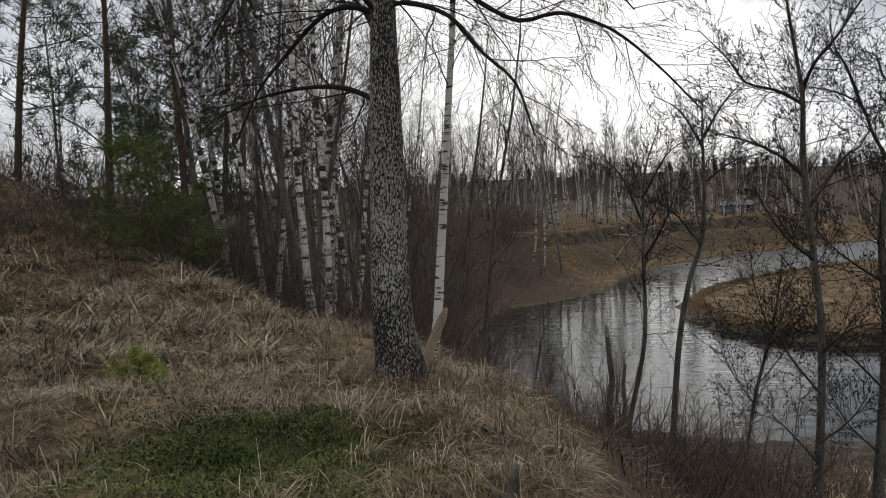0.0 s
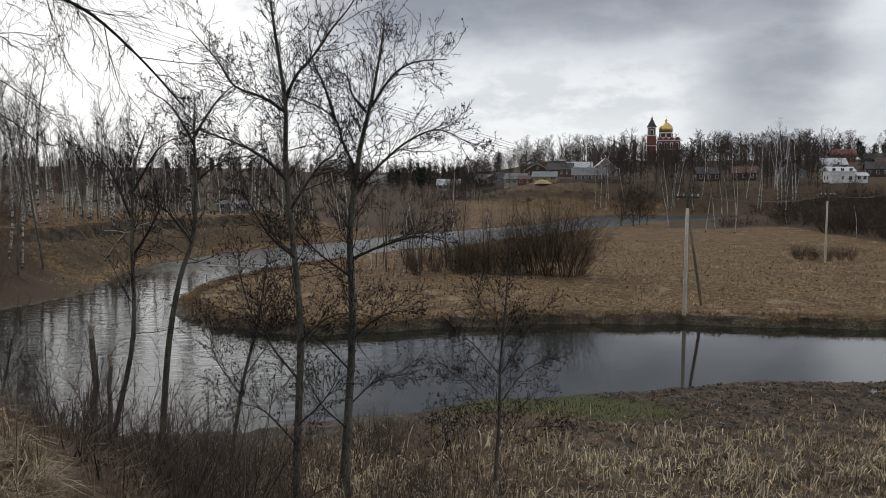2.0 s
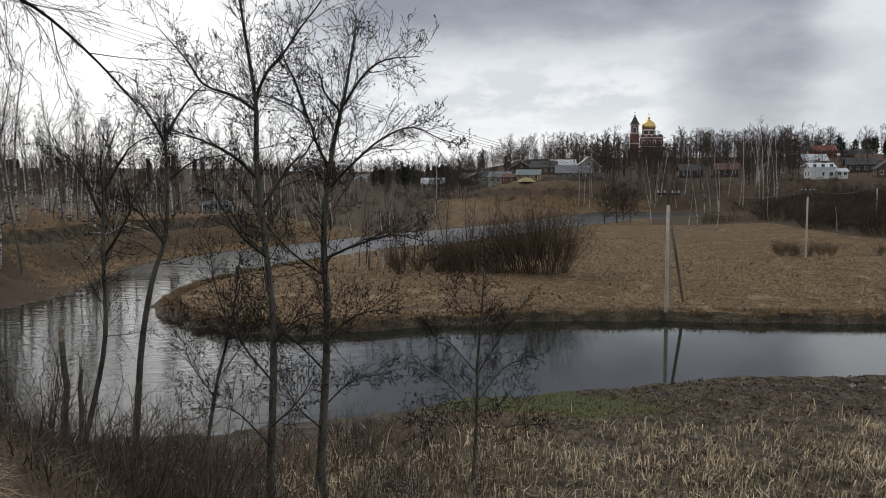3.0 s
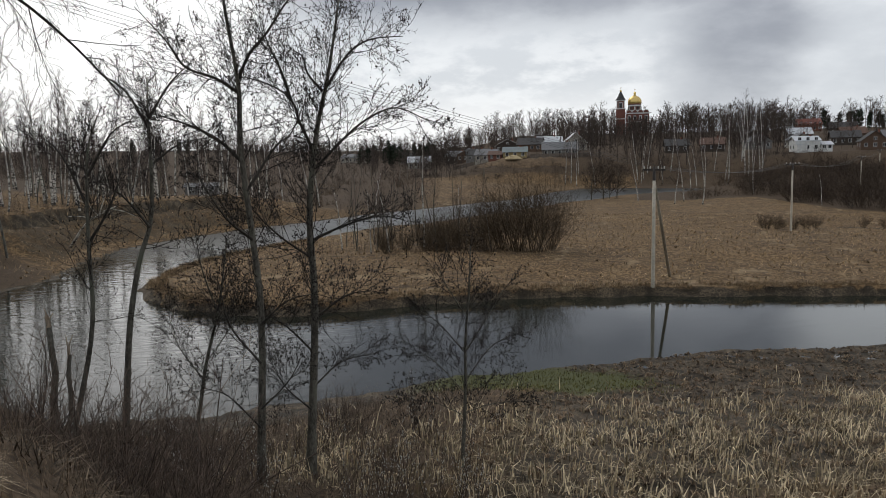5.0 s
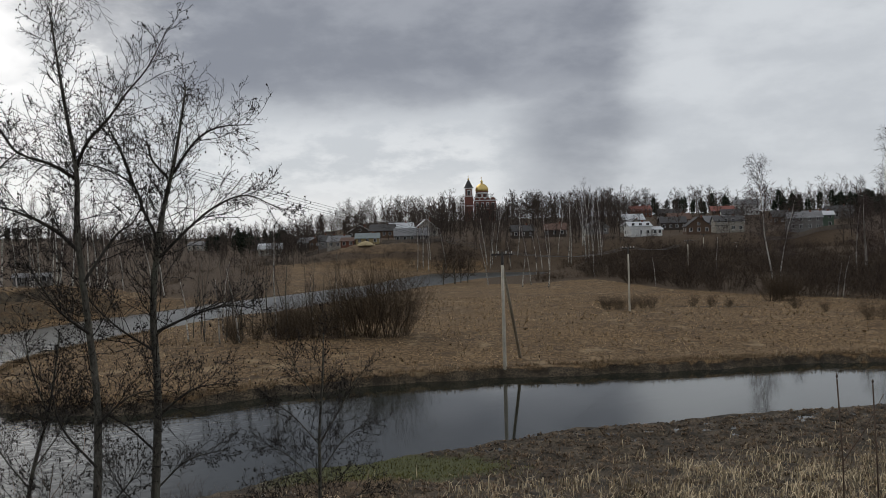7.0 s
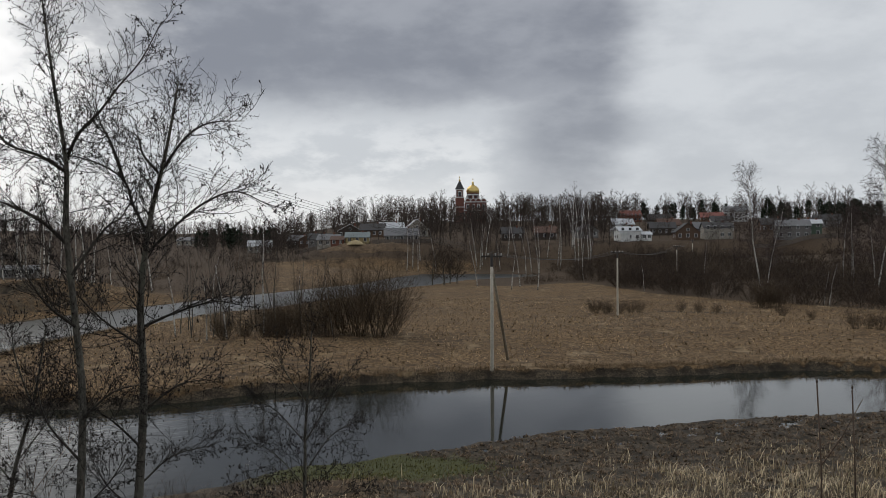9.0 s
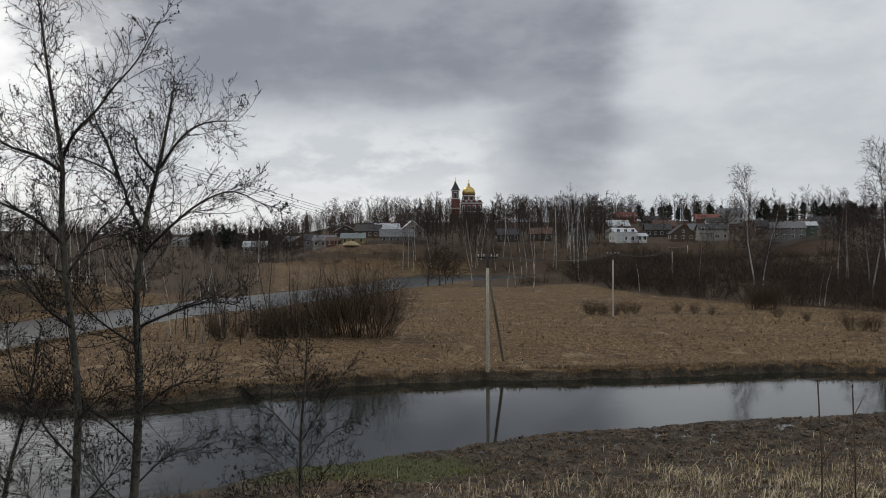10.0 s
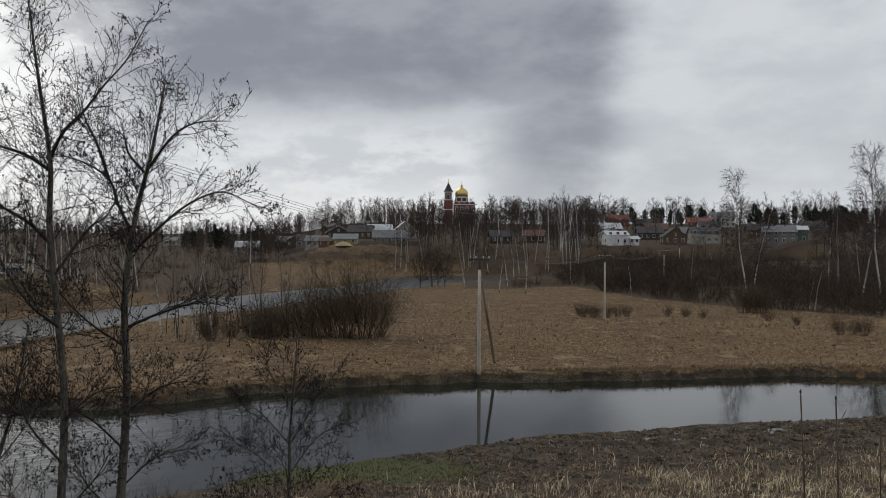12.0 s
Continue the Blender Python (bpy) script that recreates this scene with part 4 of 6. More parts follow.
def shrub(name, seed, height, stems, label, mat, spread=0.5, side=7, rmin=0.006, r0=0.018, width=0.5, hair=0.008, fine=4, dome=0.0, hair_from=2):
    """Many stems from one base, fanning out, with two orders of twigs; dome shortens the outer stems."""
    rng = np.random.RandomState(seed)
    out = [Tubes(), Tubes(), Tubes()]
    spec = dict(seg=(4, 1, 1), wig=(0.17, 0.2, 0.2), up=(0.05, 0.05, 0.0), taper=(0.3, 0.5, 0.5), kids=(side, fine, 0), span=((0.22, 1.0), (0.15, 1.0), (0, 1)), angle=(36, 40, 40),
                ratio=(0.36, 0.5, 0.4), fade=(0.45, 0.3, 0.3), thin=(0.5, 0.5, 0.5), sides=(3, 3, 3), rmin=rmin, hair=hair, hair_from=hair_from)
    a, q = rng.uniform(0, 6.28, stems), np.sqrt(rng.uniform(0, 1, stems))
    p = np.stack([np.cos(a) * q * width, np.sin(a) * q * width, np.full(stems, -0.25)], 1)
    d = np.stack([np.cos(a) * spread * q + rng.normal(0, 0.1, stems), np.sin(a) * spread * q + rng.normal(0, 0.1, stems), np.ones(stems)], 1)
    grow(rng, out, p, d, height * rng.uniform(0.6, 1.08, stems) * (1 - dome * q * q), r0 * rng.uniform(0.6, 1.2, stems), spec)
    root = thing(name, (0, 0, -900), label, "bush")
    part("stem_base", out[0], root, mat=mat)
    part("crown", out[1].merge(out[2]), root, "fine bare twigs", mat=mat)
    return root


made = []


def plant(kinds, x, y, rng, scale=(0.8, 1.2), group="", sink=0.0, lean=2.0):
    k = kinds[rng.randint(len(kinds))]
    s = rng.uniform(*scale)
    c = copy_thing(k, pose(x, y, ground_z(x, y) - sink, rng.normal(0, lean), rng.normal(0, lean), rng.uniform(0, 360)))
    c.matrix_basis = c.matrix_basis @ Matrix.Scale(s, 4)
    if group:
        c["group"] = group
    made.append(c)
    return c


def remove_kind(ob):
    for o in (*ob.children_recursive, ob):
        bpy.data.objects.remove(o)


BIRCHES = [wood_tree("birch", 30 + i, h, 0.15, M_FAR_BIRCH, "slender white-barked birch without leaves", "tree", 0.05, d, lo, 0.19, 0.016, M_BIRCH_TWIG, 0.022, (8, 5), 34) for i, (h, d, lo) in
           enumerate(((15, 0.9, 0.40), (13, 1.0, 0.35), (17, 0.9, 0.45), (11, 0.8, 0.3)))]
GRAND = [wood_tree("birch", 38 + i, h, 0.17, M_FAR_BIRCH, "tall white-barked birch with a full crown of fine bare twigs", "tree", 0.06, 2.0, 0.22, 0.25, 0.028, M_BIRCH_TWIG, 0.045, (10, 7), 40) for i, h in enumerate((24, 20))]
NEAR_BIRCHES = [wood_tree("birch", 34 + i, h, 0.10, M_FAR_BIRCH, "slender white-barked birch in the hollow", "tree", 0.05, d, lo, 0.22, 0.007, M_BIRCH_TWIG, 0.009, (8, 6)) for i, (h, d, lo) in
                enumerate(((14, 1.2, 0.3), (16, 1.2, 0.35)))]
BARE = [wood_tree("bare_tree", 40 + i, h, 0.11, M_ALDER, "dark leafless tree of the riverside wood", "tree", 0.0, d, lo, 0.25, 0.008, M_BRUSH, 0.010, (8, 5)) for i, (h, d, lo) in
        enumerate(((14, 1.0, 0.3), (12, 1.2, 0.25), (16, 1.0, 0.35)))]
ROUND = [wood_tree("waterside_tree", 45 + i, 9, 0.20, M_ALDER, "low round-crowned bare tree by the water", "tree", 0.0, 1.5, 0.12, 0.55, 0.035, M_THICKET, 0.05, (8, 6), 55) for i in range(2)]
PINES = [pine_tree("pine", 50 + i, h, 0.16, "tall pine with brown trunk and dark green needles", lo, size=0.32, tuft=20, spread=0.3, kids=28) for i, (h, lo) in enumerate(((16, 0.2), (13, 0.12), (17, 0.25)))]
YOUNG = [pine_tree("young_pine", 55 + i, h, 0.03, "young pine with yellow-green needles on the slope", 0.05, sz, mt, 0.5, 16, 20) for i, (h, sz, mt) in enumerate(((2.6, 0.15, M_SAPLING), (0.5, 0.06, M_YOUNG_NEEDLE)))]
BRUSH = [shrub("brush_shrub", 60 + i, h, 20, "dense dark brown leafless brush in the hollow", M_BRUSH, 0.6, 8, 0.004, 0.015, 0.9, 0.007, 4) for i, h in enumerate((4.2, 3.4, 5.0))]
WILLOWS = [shrub("willow_bush", 70 + i, h, 48, "bushy leafless willow on the meadow", M_WILLOW, 0.5, 13, 0.007, 0.034, 0.9, 0.013, 6, 0.05) for i, h in enumerate((9.4, 7.0))]
LOW = [shrub("low_shrub", 80 + i, h, 12, "low leafless shrub with thin dark stems", M_BRUSH, 0.5, 6, 0.003, 0.008, 0.3, 0.005, 4) for i, h in enumerate((1.3, 1.8))]
THICKET = [shrub("thicket_bush", 90 + i, h, 34, "dark leafless willow thicket at the meadow's edge", M_THICKET, 0.75, 9, 0.012, 0.030, 2.8, 0.034, 8, 0.35, 1) for i, h in enumerate((5.4, 4.3))]

rng = np.random.RandomState(5)


def polar(az, r):
    return r * math.sin(radians(az)), r * math.cos(radians(az))


# the wooded hollow left of the slope
G = "brush of the hollow"
n = 0
while n < 150:
    az, r = rng.uniform(-82, -47), rng.uniform(11, 48)
    x, y = polar(az, r)
    e = y - np.interp(x, EDGE_X, EDGE_Y)
    if e < 1.4 or line_distance(np.array([x]), np.array([y]), SOUTH_BANK)[0] < 2 or (az > -50 and (r < 13 or r > 30)):
        continue
    plant(BRUSH, x, y, rng, (0.5, 0.85), G)
    n += 1
n = 0
while n < 58:
    az, r = -78 + 40 * rng.uniform(0, 1) ** 0.55, rng.uniform(24, 95)
    x, y = polar(az, r)
    if y - np.interp(x, EDGE_X, EDGE_Y) < 3 or ground_z(x, y) < 0.6 or (az > -46 and r < 70):
        continue
    plant((NEAR_BIRCHES if r < 60 else BIRCHES) if rng.uniform() < 0.45 else BARE, x, y, rng, (0.75, 1.2), "trees of the riverside wood")
    n += 1
for az, r, k in ((-76, 34, 0), (-71, 30, 1), (-66.5, 27, 1), (-78, 40, 2), (-64, 36, 0), (-68, 52, 1)):
    x, y = polar(az, r)
    plant([PINES[k]], x, y, rng, (0.9, 1.1), "pines on the left bank")
for az, r in ((-57.5, 22), (-56.3, 21), (-61, 25), (-53, 33)):
    x, y = polar(az, r)
    plant(NEAR_BIRCHES, x, y, rng, (0.9, 1.15), "trees of the riverside wood")

for az, r, k, s in ((-68, 17.5, 0, 1.0), (-66.6, 18.6, 0, 0.8), (-70.2, 19, 0, 1.0), (-70.8, 8.2, 1, 1.35)):
    x, y = polar(az, r)
    plant([YOUNG[k]], x, y, rng, (s, s), "young pines on the slope")

for k in range(60):
    x, y = polar(rng.uniform(-67, -47), rng.uniform(30, 62))
    if ground_z(x, y) > 0.5:
        plant(BRUSH, x, y, rng, (0.6, 1.0), G)
for k in range(22):
    x, y = polar(rng.uniform(-70, -48), rng.uniform(40, 85))
    if ground_z(x, y) > 0.5:
        plant(NEAR_BIRCHES if k % 3 == 0 else BARE, x, y, rng, (0.8, 1.2), "trees of the riverside wood")
for k in range(13):
    x, y = polar(rng.uniform(-64, -54), rng.uniform(17, 34))
    plant(NEAR_BIRCHES if k % 3 else BARE, x, y, rng, (0.8, 1.15), "trees of the riverside wood")
for k in range(30):
    x = rng.uniform(-42, -15)
    y = float(np.interp(x, EDGE_X, EDGE_Y)) + rng.uniform(1.2, 7)
    plant(BRUSH, x, y, rng, (0.5, 0.85), G)

for k in range(16):
    x, y = polar(rng.uniform(-81, -71), rng.uniform(15, 24))
    plant(BRUSH, x, y, rng, (0.28, 0.45), G)

# trees and brush along the far side of the pool
for k in range(34):
    u = rng.uniform(0, 1)
    x, y = -33 - 19 * u + rng.uniform(-12, -1), 33 + 20 * u + rng.uniform(-3, 3)
    if ground_z(x, y) > 0.25:
        plant(BRUSH if k % 3 else BARE, x, y, rng, (0.75, 1.25) if k % 3 else (0.6, 0.9), "brush by the pool")

n = 0
while n < 46:
    x, y = polar(rng.uniform(-53, -41.5), rng.uniform(72, 112))
    n += 1
    if ground_z(x, y) > 0.5 and line_distance(np.array([x]), np.array([y]), WEST_BANK)[0] < 22:
        plant(BRUSH, x, y, rng, (0.8, 1.3), "brush by the pool")

# the birch terrace above the scarp
n = 0
while n < 105:
    x, y = rng.uniform(-125, -58), rng.uniform(76, 165)
    if line_distance(np.array([x]), np.array([y]), WEST_BANK)[0] < (9.0 if n % 3 else 7.5) or in_river(np.array([x]), np.array([y]))[0]:
        continue
    plant(BIRCHES, x, y, rng, (0.85, 1.25), "birches of the terrace", lean=3)
    n += 1

for k in range(50):
    az = rng.uniform(-45, -27)
    x, y = polar(az, rng.uniform(97, 128))
    if line_distance(np.array([x]), np.array([y]), WEST_BANK)[0] > 8.5:
        s = float(np.interp(az, [-45, -39, -36, -27], [1.5, 1.45, 1.2, 0.95]))
        plant(BIRCHES, x, y, rng, (s * 0.8, s * 1.05), "birches of the terrace", lean=3)
for k in range(22):
    az = rng.uniform(-47, -31)
    x, y = polar(az, rng.uniform(98, 150))
    if line_distance(np.array([x]), np.array([y]), WEST_BANK)[0] > 9:
        plant(BARE, x, y, rng, (0.65, 1.0), "bare trees of the terrace", lean=3)
for k in range(16):
    az = rng.uniform(-47, -24)
    x, y = polar(az, rng.uniform(96, 125))
    if line_distance(np.array([x]), np.array([y]), WEST_BANK)[0] > 8.5:
        plant(BRUSH, x, y, rng, (0.4, 0.8), "brush of the terrace")

# meadow willows and the small birches among them
for x, y, k, s in ((-8.0, 82, 0, 0.92), (-9.9, 83.0, 0, 0.95), (-6.7, 83.5, 1, 0.9), (-11.3, 84.5, 1, 0.95), (-22.5, 79, 1, 0.45), (-17.0, 83, 1, 0.6), (-13.8, 84, 1, 0.75), (-20, 85, 1, 0.5), (-15.5, 82.5, 1, 0.5), (-17.6, 81, 1, 0.42), (-19, 82, 1, 0.48), (-21.2, 82, 1, 0.42), (-12.6, 82.5, 1, 0.62), (-24, 83, 1, 0.4), (-18.3, 84.5, 1, 0.58)):
    plant([WILLOWS[k]], x, y, rng, (s, s), "willows on the meadow")
for x, y, k, s in ((-19.8, 84, 0, 0.75), (-22.5, 80, 3, 0.7), (-16.5, 87, 3, 0.6), (-26.5, 88, 0, 0.55), (-24.2, 79, 1, 0.5), (-29, 84, 3, 0.6), (-12.6, 84, 3, 0.55)):
    plant([BIRCHES[k]], x, y, rng, (s, s), "young birches on the meadow")
for x, y, s in ((-23, 80.5, 0.6), (-24.5, 82, 0.55), (-18, 82, 0.6), (-13.5, 85, 0.55), (-27, 83, 0.6), (-21, 86, 0.65), (-16, 84, 0.5), (-29.5, 87, 0.55), (-25.5, 86, 0.6), (-20, 90, 0.6), (-14.6, 87, 0.6), (-17, 89, 0.65), (-22, 88, 0.6), (-23.6, 85, 0.55), (-26, 90, 0.65), (-28, 86, 0.6), (-19, 85.5, 0.5), (-15.2, 83, 0.45), (-12.4, 87, 0.55), (-30, 91, 0.6), (-24.4, 92, 0.6), (-18.4, 93, 0.6)):
    plant(BARE, x, y, rng, (s, s), "young bare trees on the meadow")
for k in range(14):
    plant(LOW, rng.uniform(-29, -12), rng.uniform(79, 86), rng, (0.9, 1.5), "low brush under the meadow trees")
for x, y in ((20.2, 116), (21.5, 116), (23.5, 115.5), (25.3, 117), (20, 118), (22.4, 117.5), (26.5, 117)):
    plant([WILLOWS[1]], x, y, rng, (0.24, 0.31), "shrubs round the pole")
for az, r, q in ((26.1, 98, 1.2), (26.9, 98.5, 1.0), (27.5, 98, 1.3), (23.6, 112, 0.8), (21.9, 118, 1.1), (20.4, 133, 2.2), (20.9, 134, 2.4), (21.5, 134, 2.0), (15.5, 123, 0.9), (16.7, 122, 0.9), (17.8, 121, 0.8)):
    x, y = polar(az, r)
    plant([WILLOWS[1]], x, y, rng, (q * 0.24, q * 0.28), "small shrubs on the meadow")
for x, y, s in ((-5.6, 204.5, 0.95), (-2.7, 207, 1.0), (0.6, 214, 0.9), (-1.2, 213, 0.8)):
    plant(ROUND, x, y, rng, (s, s), "waterside trees", lean=6)

# the dark thicket along the meadow's far right side
for k in range(105):
    az = rng.uniform(9.0, 33)
    r = float(np.interp(az, [9, 13.5, 20, 29, 33], [204, 166, 147, 133, 128])) + 95 * rng.uniform(0, 1) ** 1.3
    x, y = polar(az, r)
    plant(THICKET, x, y, rng, (0.9, 1.4), "thicket on the far meadow side")
for az, r, k, s in ((25.5, 190, 0, 1.05), (25.9, 192, 2, 0.9), (24.6, 142, 3, 0.62), (24.3, 144, 3, 0.5), (5.8, 176, 0, 0.92), (4.0, 181, 1, 0.8),
                    (4.6, 190, 2, 0.9), (29.6, 175, 2, 1.1), (13.1, 172, 3, 0.55), (27.2, 186, 1, 1.0), (9, 205, 0, 0.8), (1.6, 198, 1, 0.9), (17, 205, 1, 0.7), (31, 168, 0, 1.2)):
    x, y = polar(az, r)
    plant([BIRCHES[k]], x, y, rng, (s, s), "birches on the far meadow side")

for az, r, k, s in ((20.5, 176, 0, 1.0), (21.0, 179, 1, 0.85), (28.4, 150, 0, 1.06), (27.4, 154, 1, 1.0), (26.0, 185, 1, 0.85)):
    x, y = polar(az, r)
    plant([GRAND[k]], x, y, rng, (s, s), "birches on the far meadow side")

# shrubs and shoots on the near slope
n = 0
while n < 105:
    az, r = rng.uniform(-52, -14), rng.uniform(9, 27)
    x, y = polar(az, r)
    if ground_z(x, y) < 0.9 or y - np.interp(x, EDGE_X, EDGE_Y) < 2.5:
        continue
    plant(LOW, x, y, rng, (0.6, 1.1), "shrubs on the near slope")
    n += 1
for x, y in ((-11.5, 14.2), (-11.8, 13.8), (-11.2, 13.6), (-16.4, 18.6), (-16.0, 18.2), (-13.2, 17.5), (-18.5, 17), (-9.6, 17.4), (-14.5, 21)):
    plant(LOW, x, y, rng, (1.4, 2.0), "shrubs on the near slope")

for k in range(26):
    x, y = rng.uniform(-15.5, -8.5), rng.uniform(9.5, 15)
    plant(LOW, x, y, rng, (0.8, 1.25), "shrubs on the near slope", lean=14)


for k in range(40):
    x, y = polar(rng.uniform(-50, -28), rng.uniform(8.5, 18))
    if y - np.interp(x, EDGE_X, EDGE_Y) > 3.2:
        plant(LOW, x, y, rng, (1.0, 1.7), "shrubs on the near slope", lean=8)


def catkin_shrub(seed):
    """Thin upright shoots with pale buds."""
    rng = np.random.RandomState(seed)
    root = thing("catkin_shrub", (0, 0, -900), "thin willow shoots with pale catkins on the lower slope", "bush")
    st, ck = Tubes(), Tubes()
    for k in range(8):
        a = rng.uniform(0, 6.28)
        p = np.array([rng.normal(0, 0.15), rng.normal(0, 0.15), -0.1])
        d = np.array([math.cos(a) * 0.2, math.sin(a) * 0.2, 1.0])
        le = rng.uniform(0.7, 1.7)
        pts = [p + d * le * u + rng.normal(0, 0.02, 3) for u in np.linspace(0, 1, 5)]
        st.tube(pts, np.linspace(0.008, 0.004, 5), 4)
        for _ in range(7):
            q, _d = along(np.array(pts), rng.uniform(0.35, 1.0))
            ck.blob(q + rng.normal(0, 0.02, 3), 0.011, 0.02)
    part("stem", st, root, mat=M_BRUSH)
    tagged(part("catkins", ck, root, "pale fluffy catkins", mat=M_CATKIN), kind="stuff")
    return root


CATKIN = [catkin_shrub(1), catkin_shrub(2)]
n = 0
while n < 46:
    az, r = rng.uniform(-36, -8), rng.uniform(13, 23)
    x, y = polar(az, r)
    plant(CATKIN, x, y, rng, (0.8, 1.2), "catkin shoots on the near slope")
    n += 1

# ---- power line ----
def power_pole(x, y, h, rz, strut=None, label="grey concrete power pole with a dark iron crossarm"):
    z = ground_z(x, y)
    root = thing("power_pole", (x, y, z), label, "power pole", "power line poles", rz)
    t = Tubes()
    t.tube([(0, 0, -0.4), (0, 0, h * 0.5), (0, 0, h - 0.9)], [0.15, 0.13, 0.11], 8)
    part("shaft", t, root, mat=M_CONCRETE)
    t = Tubes()
    t.tube([(0, 0, h - 1.0), (0, 0, h)], [0.115, 0.10], 8)
    part("head", t, root, "dark iron pole head", M_IRON)
    bm = bmesh.new()
    box(bm, -0.85, 0.85, -0.05, 0.05, h - 0.28, h - 0.16)
    part("crossarm", bm, root, "dark iron crossarm", M_IRON)
    for k in (-0.75, -0.3, 0.3, 0.75):
        t = Tubes()
        t.tube([(k, 0, h - 0.16), (k, 0, h - 0.06), (k, 0, h + 0.04)], [0.02, 0.055, 0.04], 8)
        part("insulator", t, root, "small porcelain insulator", M_PORCELAIN)
    if strut:
        sx, sy = strut
        r = Matrix.Rotation(-radians(rz), 3, "Z") @ Vector((sx - x, sy - y, 0))
        t = Tubes()
        t.tube([(r.x, r.y, ground_z(sx, sy) - z - 0.3), (r.x * 0.5, r.y * 0.5, (h - 1.2) * 0.5), (r.x * 0.03, r.y * 0.03, h - 1.2)], [0.13, 0.115, 0.10], 8)
        part("strut", t, root, "weathered leaning wooden strut", M_WOODPOLE)
    return root


POLES = [(2.85, 61.7, 8.8), (22.6, 113, 8.9), (51.5, 189, 8.6), (-33.5, -5.7, 8.9), (72, 247, 8.0), (96, 290, 8.0)]
LINE_RZ = -21
for i, (x, y, h) in enumerate(POLES):
    power_pole(x, y, h, LINE_RZ, (4.4, 66.6) if i == 0 else None)


def wire(a, b, off, sag):
    (x0, y0, h0), (x1, y1, h1) = POLES[a], POLES[b]
    c, s = math.cos(radians(LINE_RZ)) * off, math.sin(radians(LINE_RZ)) * off
    p0, p1 = np.array([x0 + c, y0 + s, ground_z(x0, y0) + h0]), np.array([x1 + c, y1 + s, ground_z(x1, y1) + h1])
    t = Tubes()
    pts = [p0 + (p1 - p0) * u - np.array([0, 0, sag * 4 * u * (1 - u)]) for u in np.linspace(0, 1, 25)]
    t.tube(pts, [0.011] * 25, 4)
    tagged(new("power_wire", t.mesh("power_wire", M_WIRE)), "thin dark power wire strung between the poles", "wire", "power wires")


for off in (-0.75, -0.3, 0.3, 0.75):
    wire(0, 3, off, 0.9)
    wire(0, 1, off, 0.8)
    wire(1, 2, off, 1.2)
    if abs(off) < 0.5:
        wire(2, 4, off, 0.9)
        wire(4, 5, off, 0.8)


# ---- village ----
def paint(name, c, rough=0.8, scale=1.5, k=0.75, bump=0.15):
    return material(name, tuple(v * k for v in c), c, scale, rough, bump)


WALLS = dict(white=paint("white_plaster", (0.74, 0.74, 0.72)), grey=paint("grey_boards", (0.20, 0.19, 0.18)), brown=paint("brown_boards", (0.13, 0.085, 0.06)),
             brick=paint("red_brick_wall", (0.19, 0.085, 0.062)), yellow=paint("yellow_boards", (0.34, 0.27, 0.14)), green=paint("green_boards", (0.12, 0.16, 0.12)),
             cream=paint("cream_siding", (0.40, 0.37, 0.32)), dark=paint("dark_logs", (0.075, 0.06, 0.05)))
ROOFS = dict(grey=paint("slate_roof", (0.19, 0.19, 0.195), 0.7), green=paint("green_metal_roof", (0.20, 0.235, 0.235), 0.45), white=paint("pale_metal_roof", (0.60, 0.62, 0.64), 0.45),
             brown=paint("brown_roof", (0.14, 0.085, 0.065), 0.7), red=paint("red_metal_roof", (0.24, 0.085, 0.065), 0.5), dark=paint("dark_roof", (0.075, 0.072, 0.072), 0.7))
M_GLASS = material("window_glass", (0.02, 0.022, 0.025), (0.035, 0.038, 0.042), 1, 0.08, 0, spec=0.5)
M_TRIM = paint("white_trim", (0.70, 0.70, 0.68))
M_GOLD = material("gilded_dome", (0.62, 0.44, 0.15), (0.74, 0.56, 0.22), 1.2, 0.35, 0.05)
M_GOLD.node_tree.nodes["Principled BSDF"].inputs["Metallic"].default_value = 0.85
M_FENCE = paint("weathered_fence", (0.17, 0.14, 0.115))
M_SAND = material("bare_sand", (0.085, 0.058, 0.036), (0.170, 0.118, 0.072), 0.8, 0.95, 0.4)
M_SANDPILE = material("yellow_sand_heap", (0.33, 0.26, 0.15), (0.45, 0.36, 0.21), 1.5, 0.95, 0.4)


def window(parent, x, y, z, w, h, face):
    """A window on a wall: face is the outward direction along y (-1 front) or along x."""
    fr = bmesh.new()
    d = 0.06
    if face == "front":
        for a, b, c, e in ((-w / 2 - 0.1, -w / 2, -0.1, h + 0.1), (w / 2, w / 2 + 0.1, -0.1, h + 0.1), (-w / 2, w / 2, -0.1, 0.0), (-w / 2, w / 2, h, h + 0.1), (-0.04, 0.04, 0, h)):
            box(fr, x + a, x + b, y - d, y + 0.02, z + c, z + e)
        f = part("window", fr, parent, "white window frame", M_TRIM)
        bm = bmesh.new()
        box(bm, x - w / 2, x + w / 2, y - 0.03, y + 0.01, z, z + h)
        part("pane", bm, f, "", M_GLASS)
    else:
        q = 1 if face == "right" else -1
        lo, hi = sorted((x, x + q * d))
        for a, b, c, e in ((-w / 2 - 0.1, -w / 2, -0.1, h + 0.1), (w / 2, w / 2 + 0.1, -0.1, h + 0.1), (-w / 2, w / 2, -0.1, 0.0), (-w / 2, w / 2, h, h + 0.1)):
            box(fr, lo, hi, y + a, y + b, z + c, z + e)
        f = part("window", fr, parent, "white window frame", M_TRIM)
        bm = bmesh.new()
        lo, hi = sorted((x, x + q * 0.03))
        box(bm, lo, hi, y - w / 2, y + w / 2, z, z + h)
        part("pane", bm, f, "", M_GLASS)


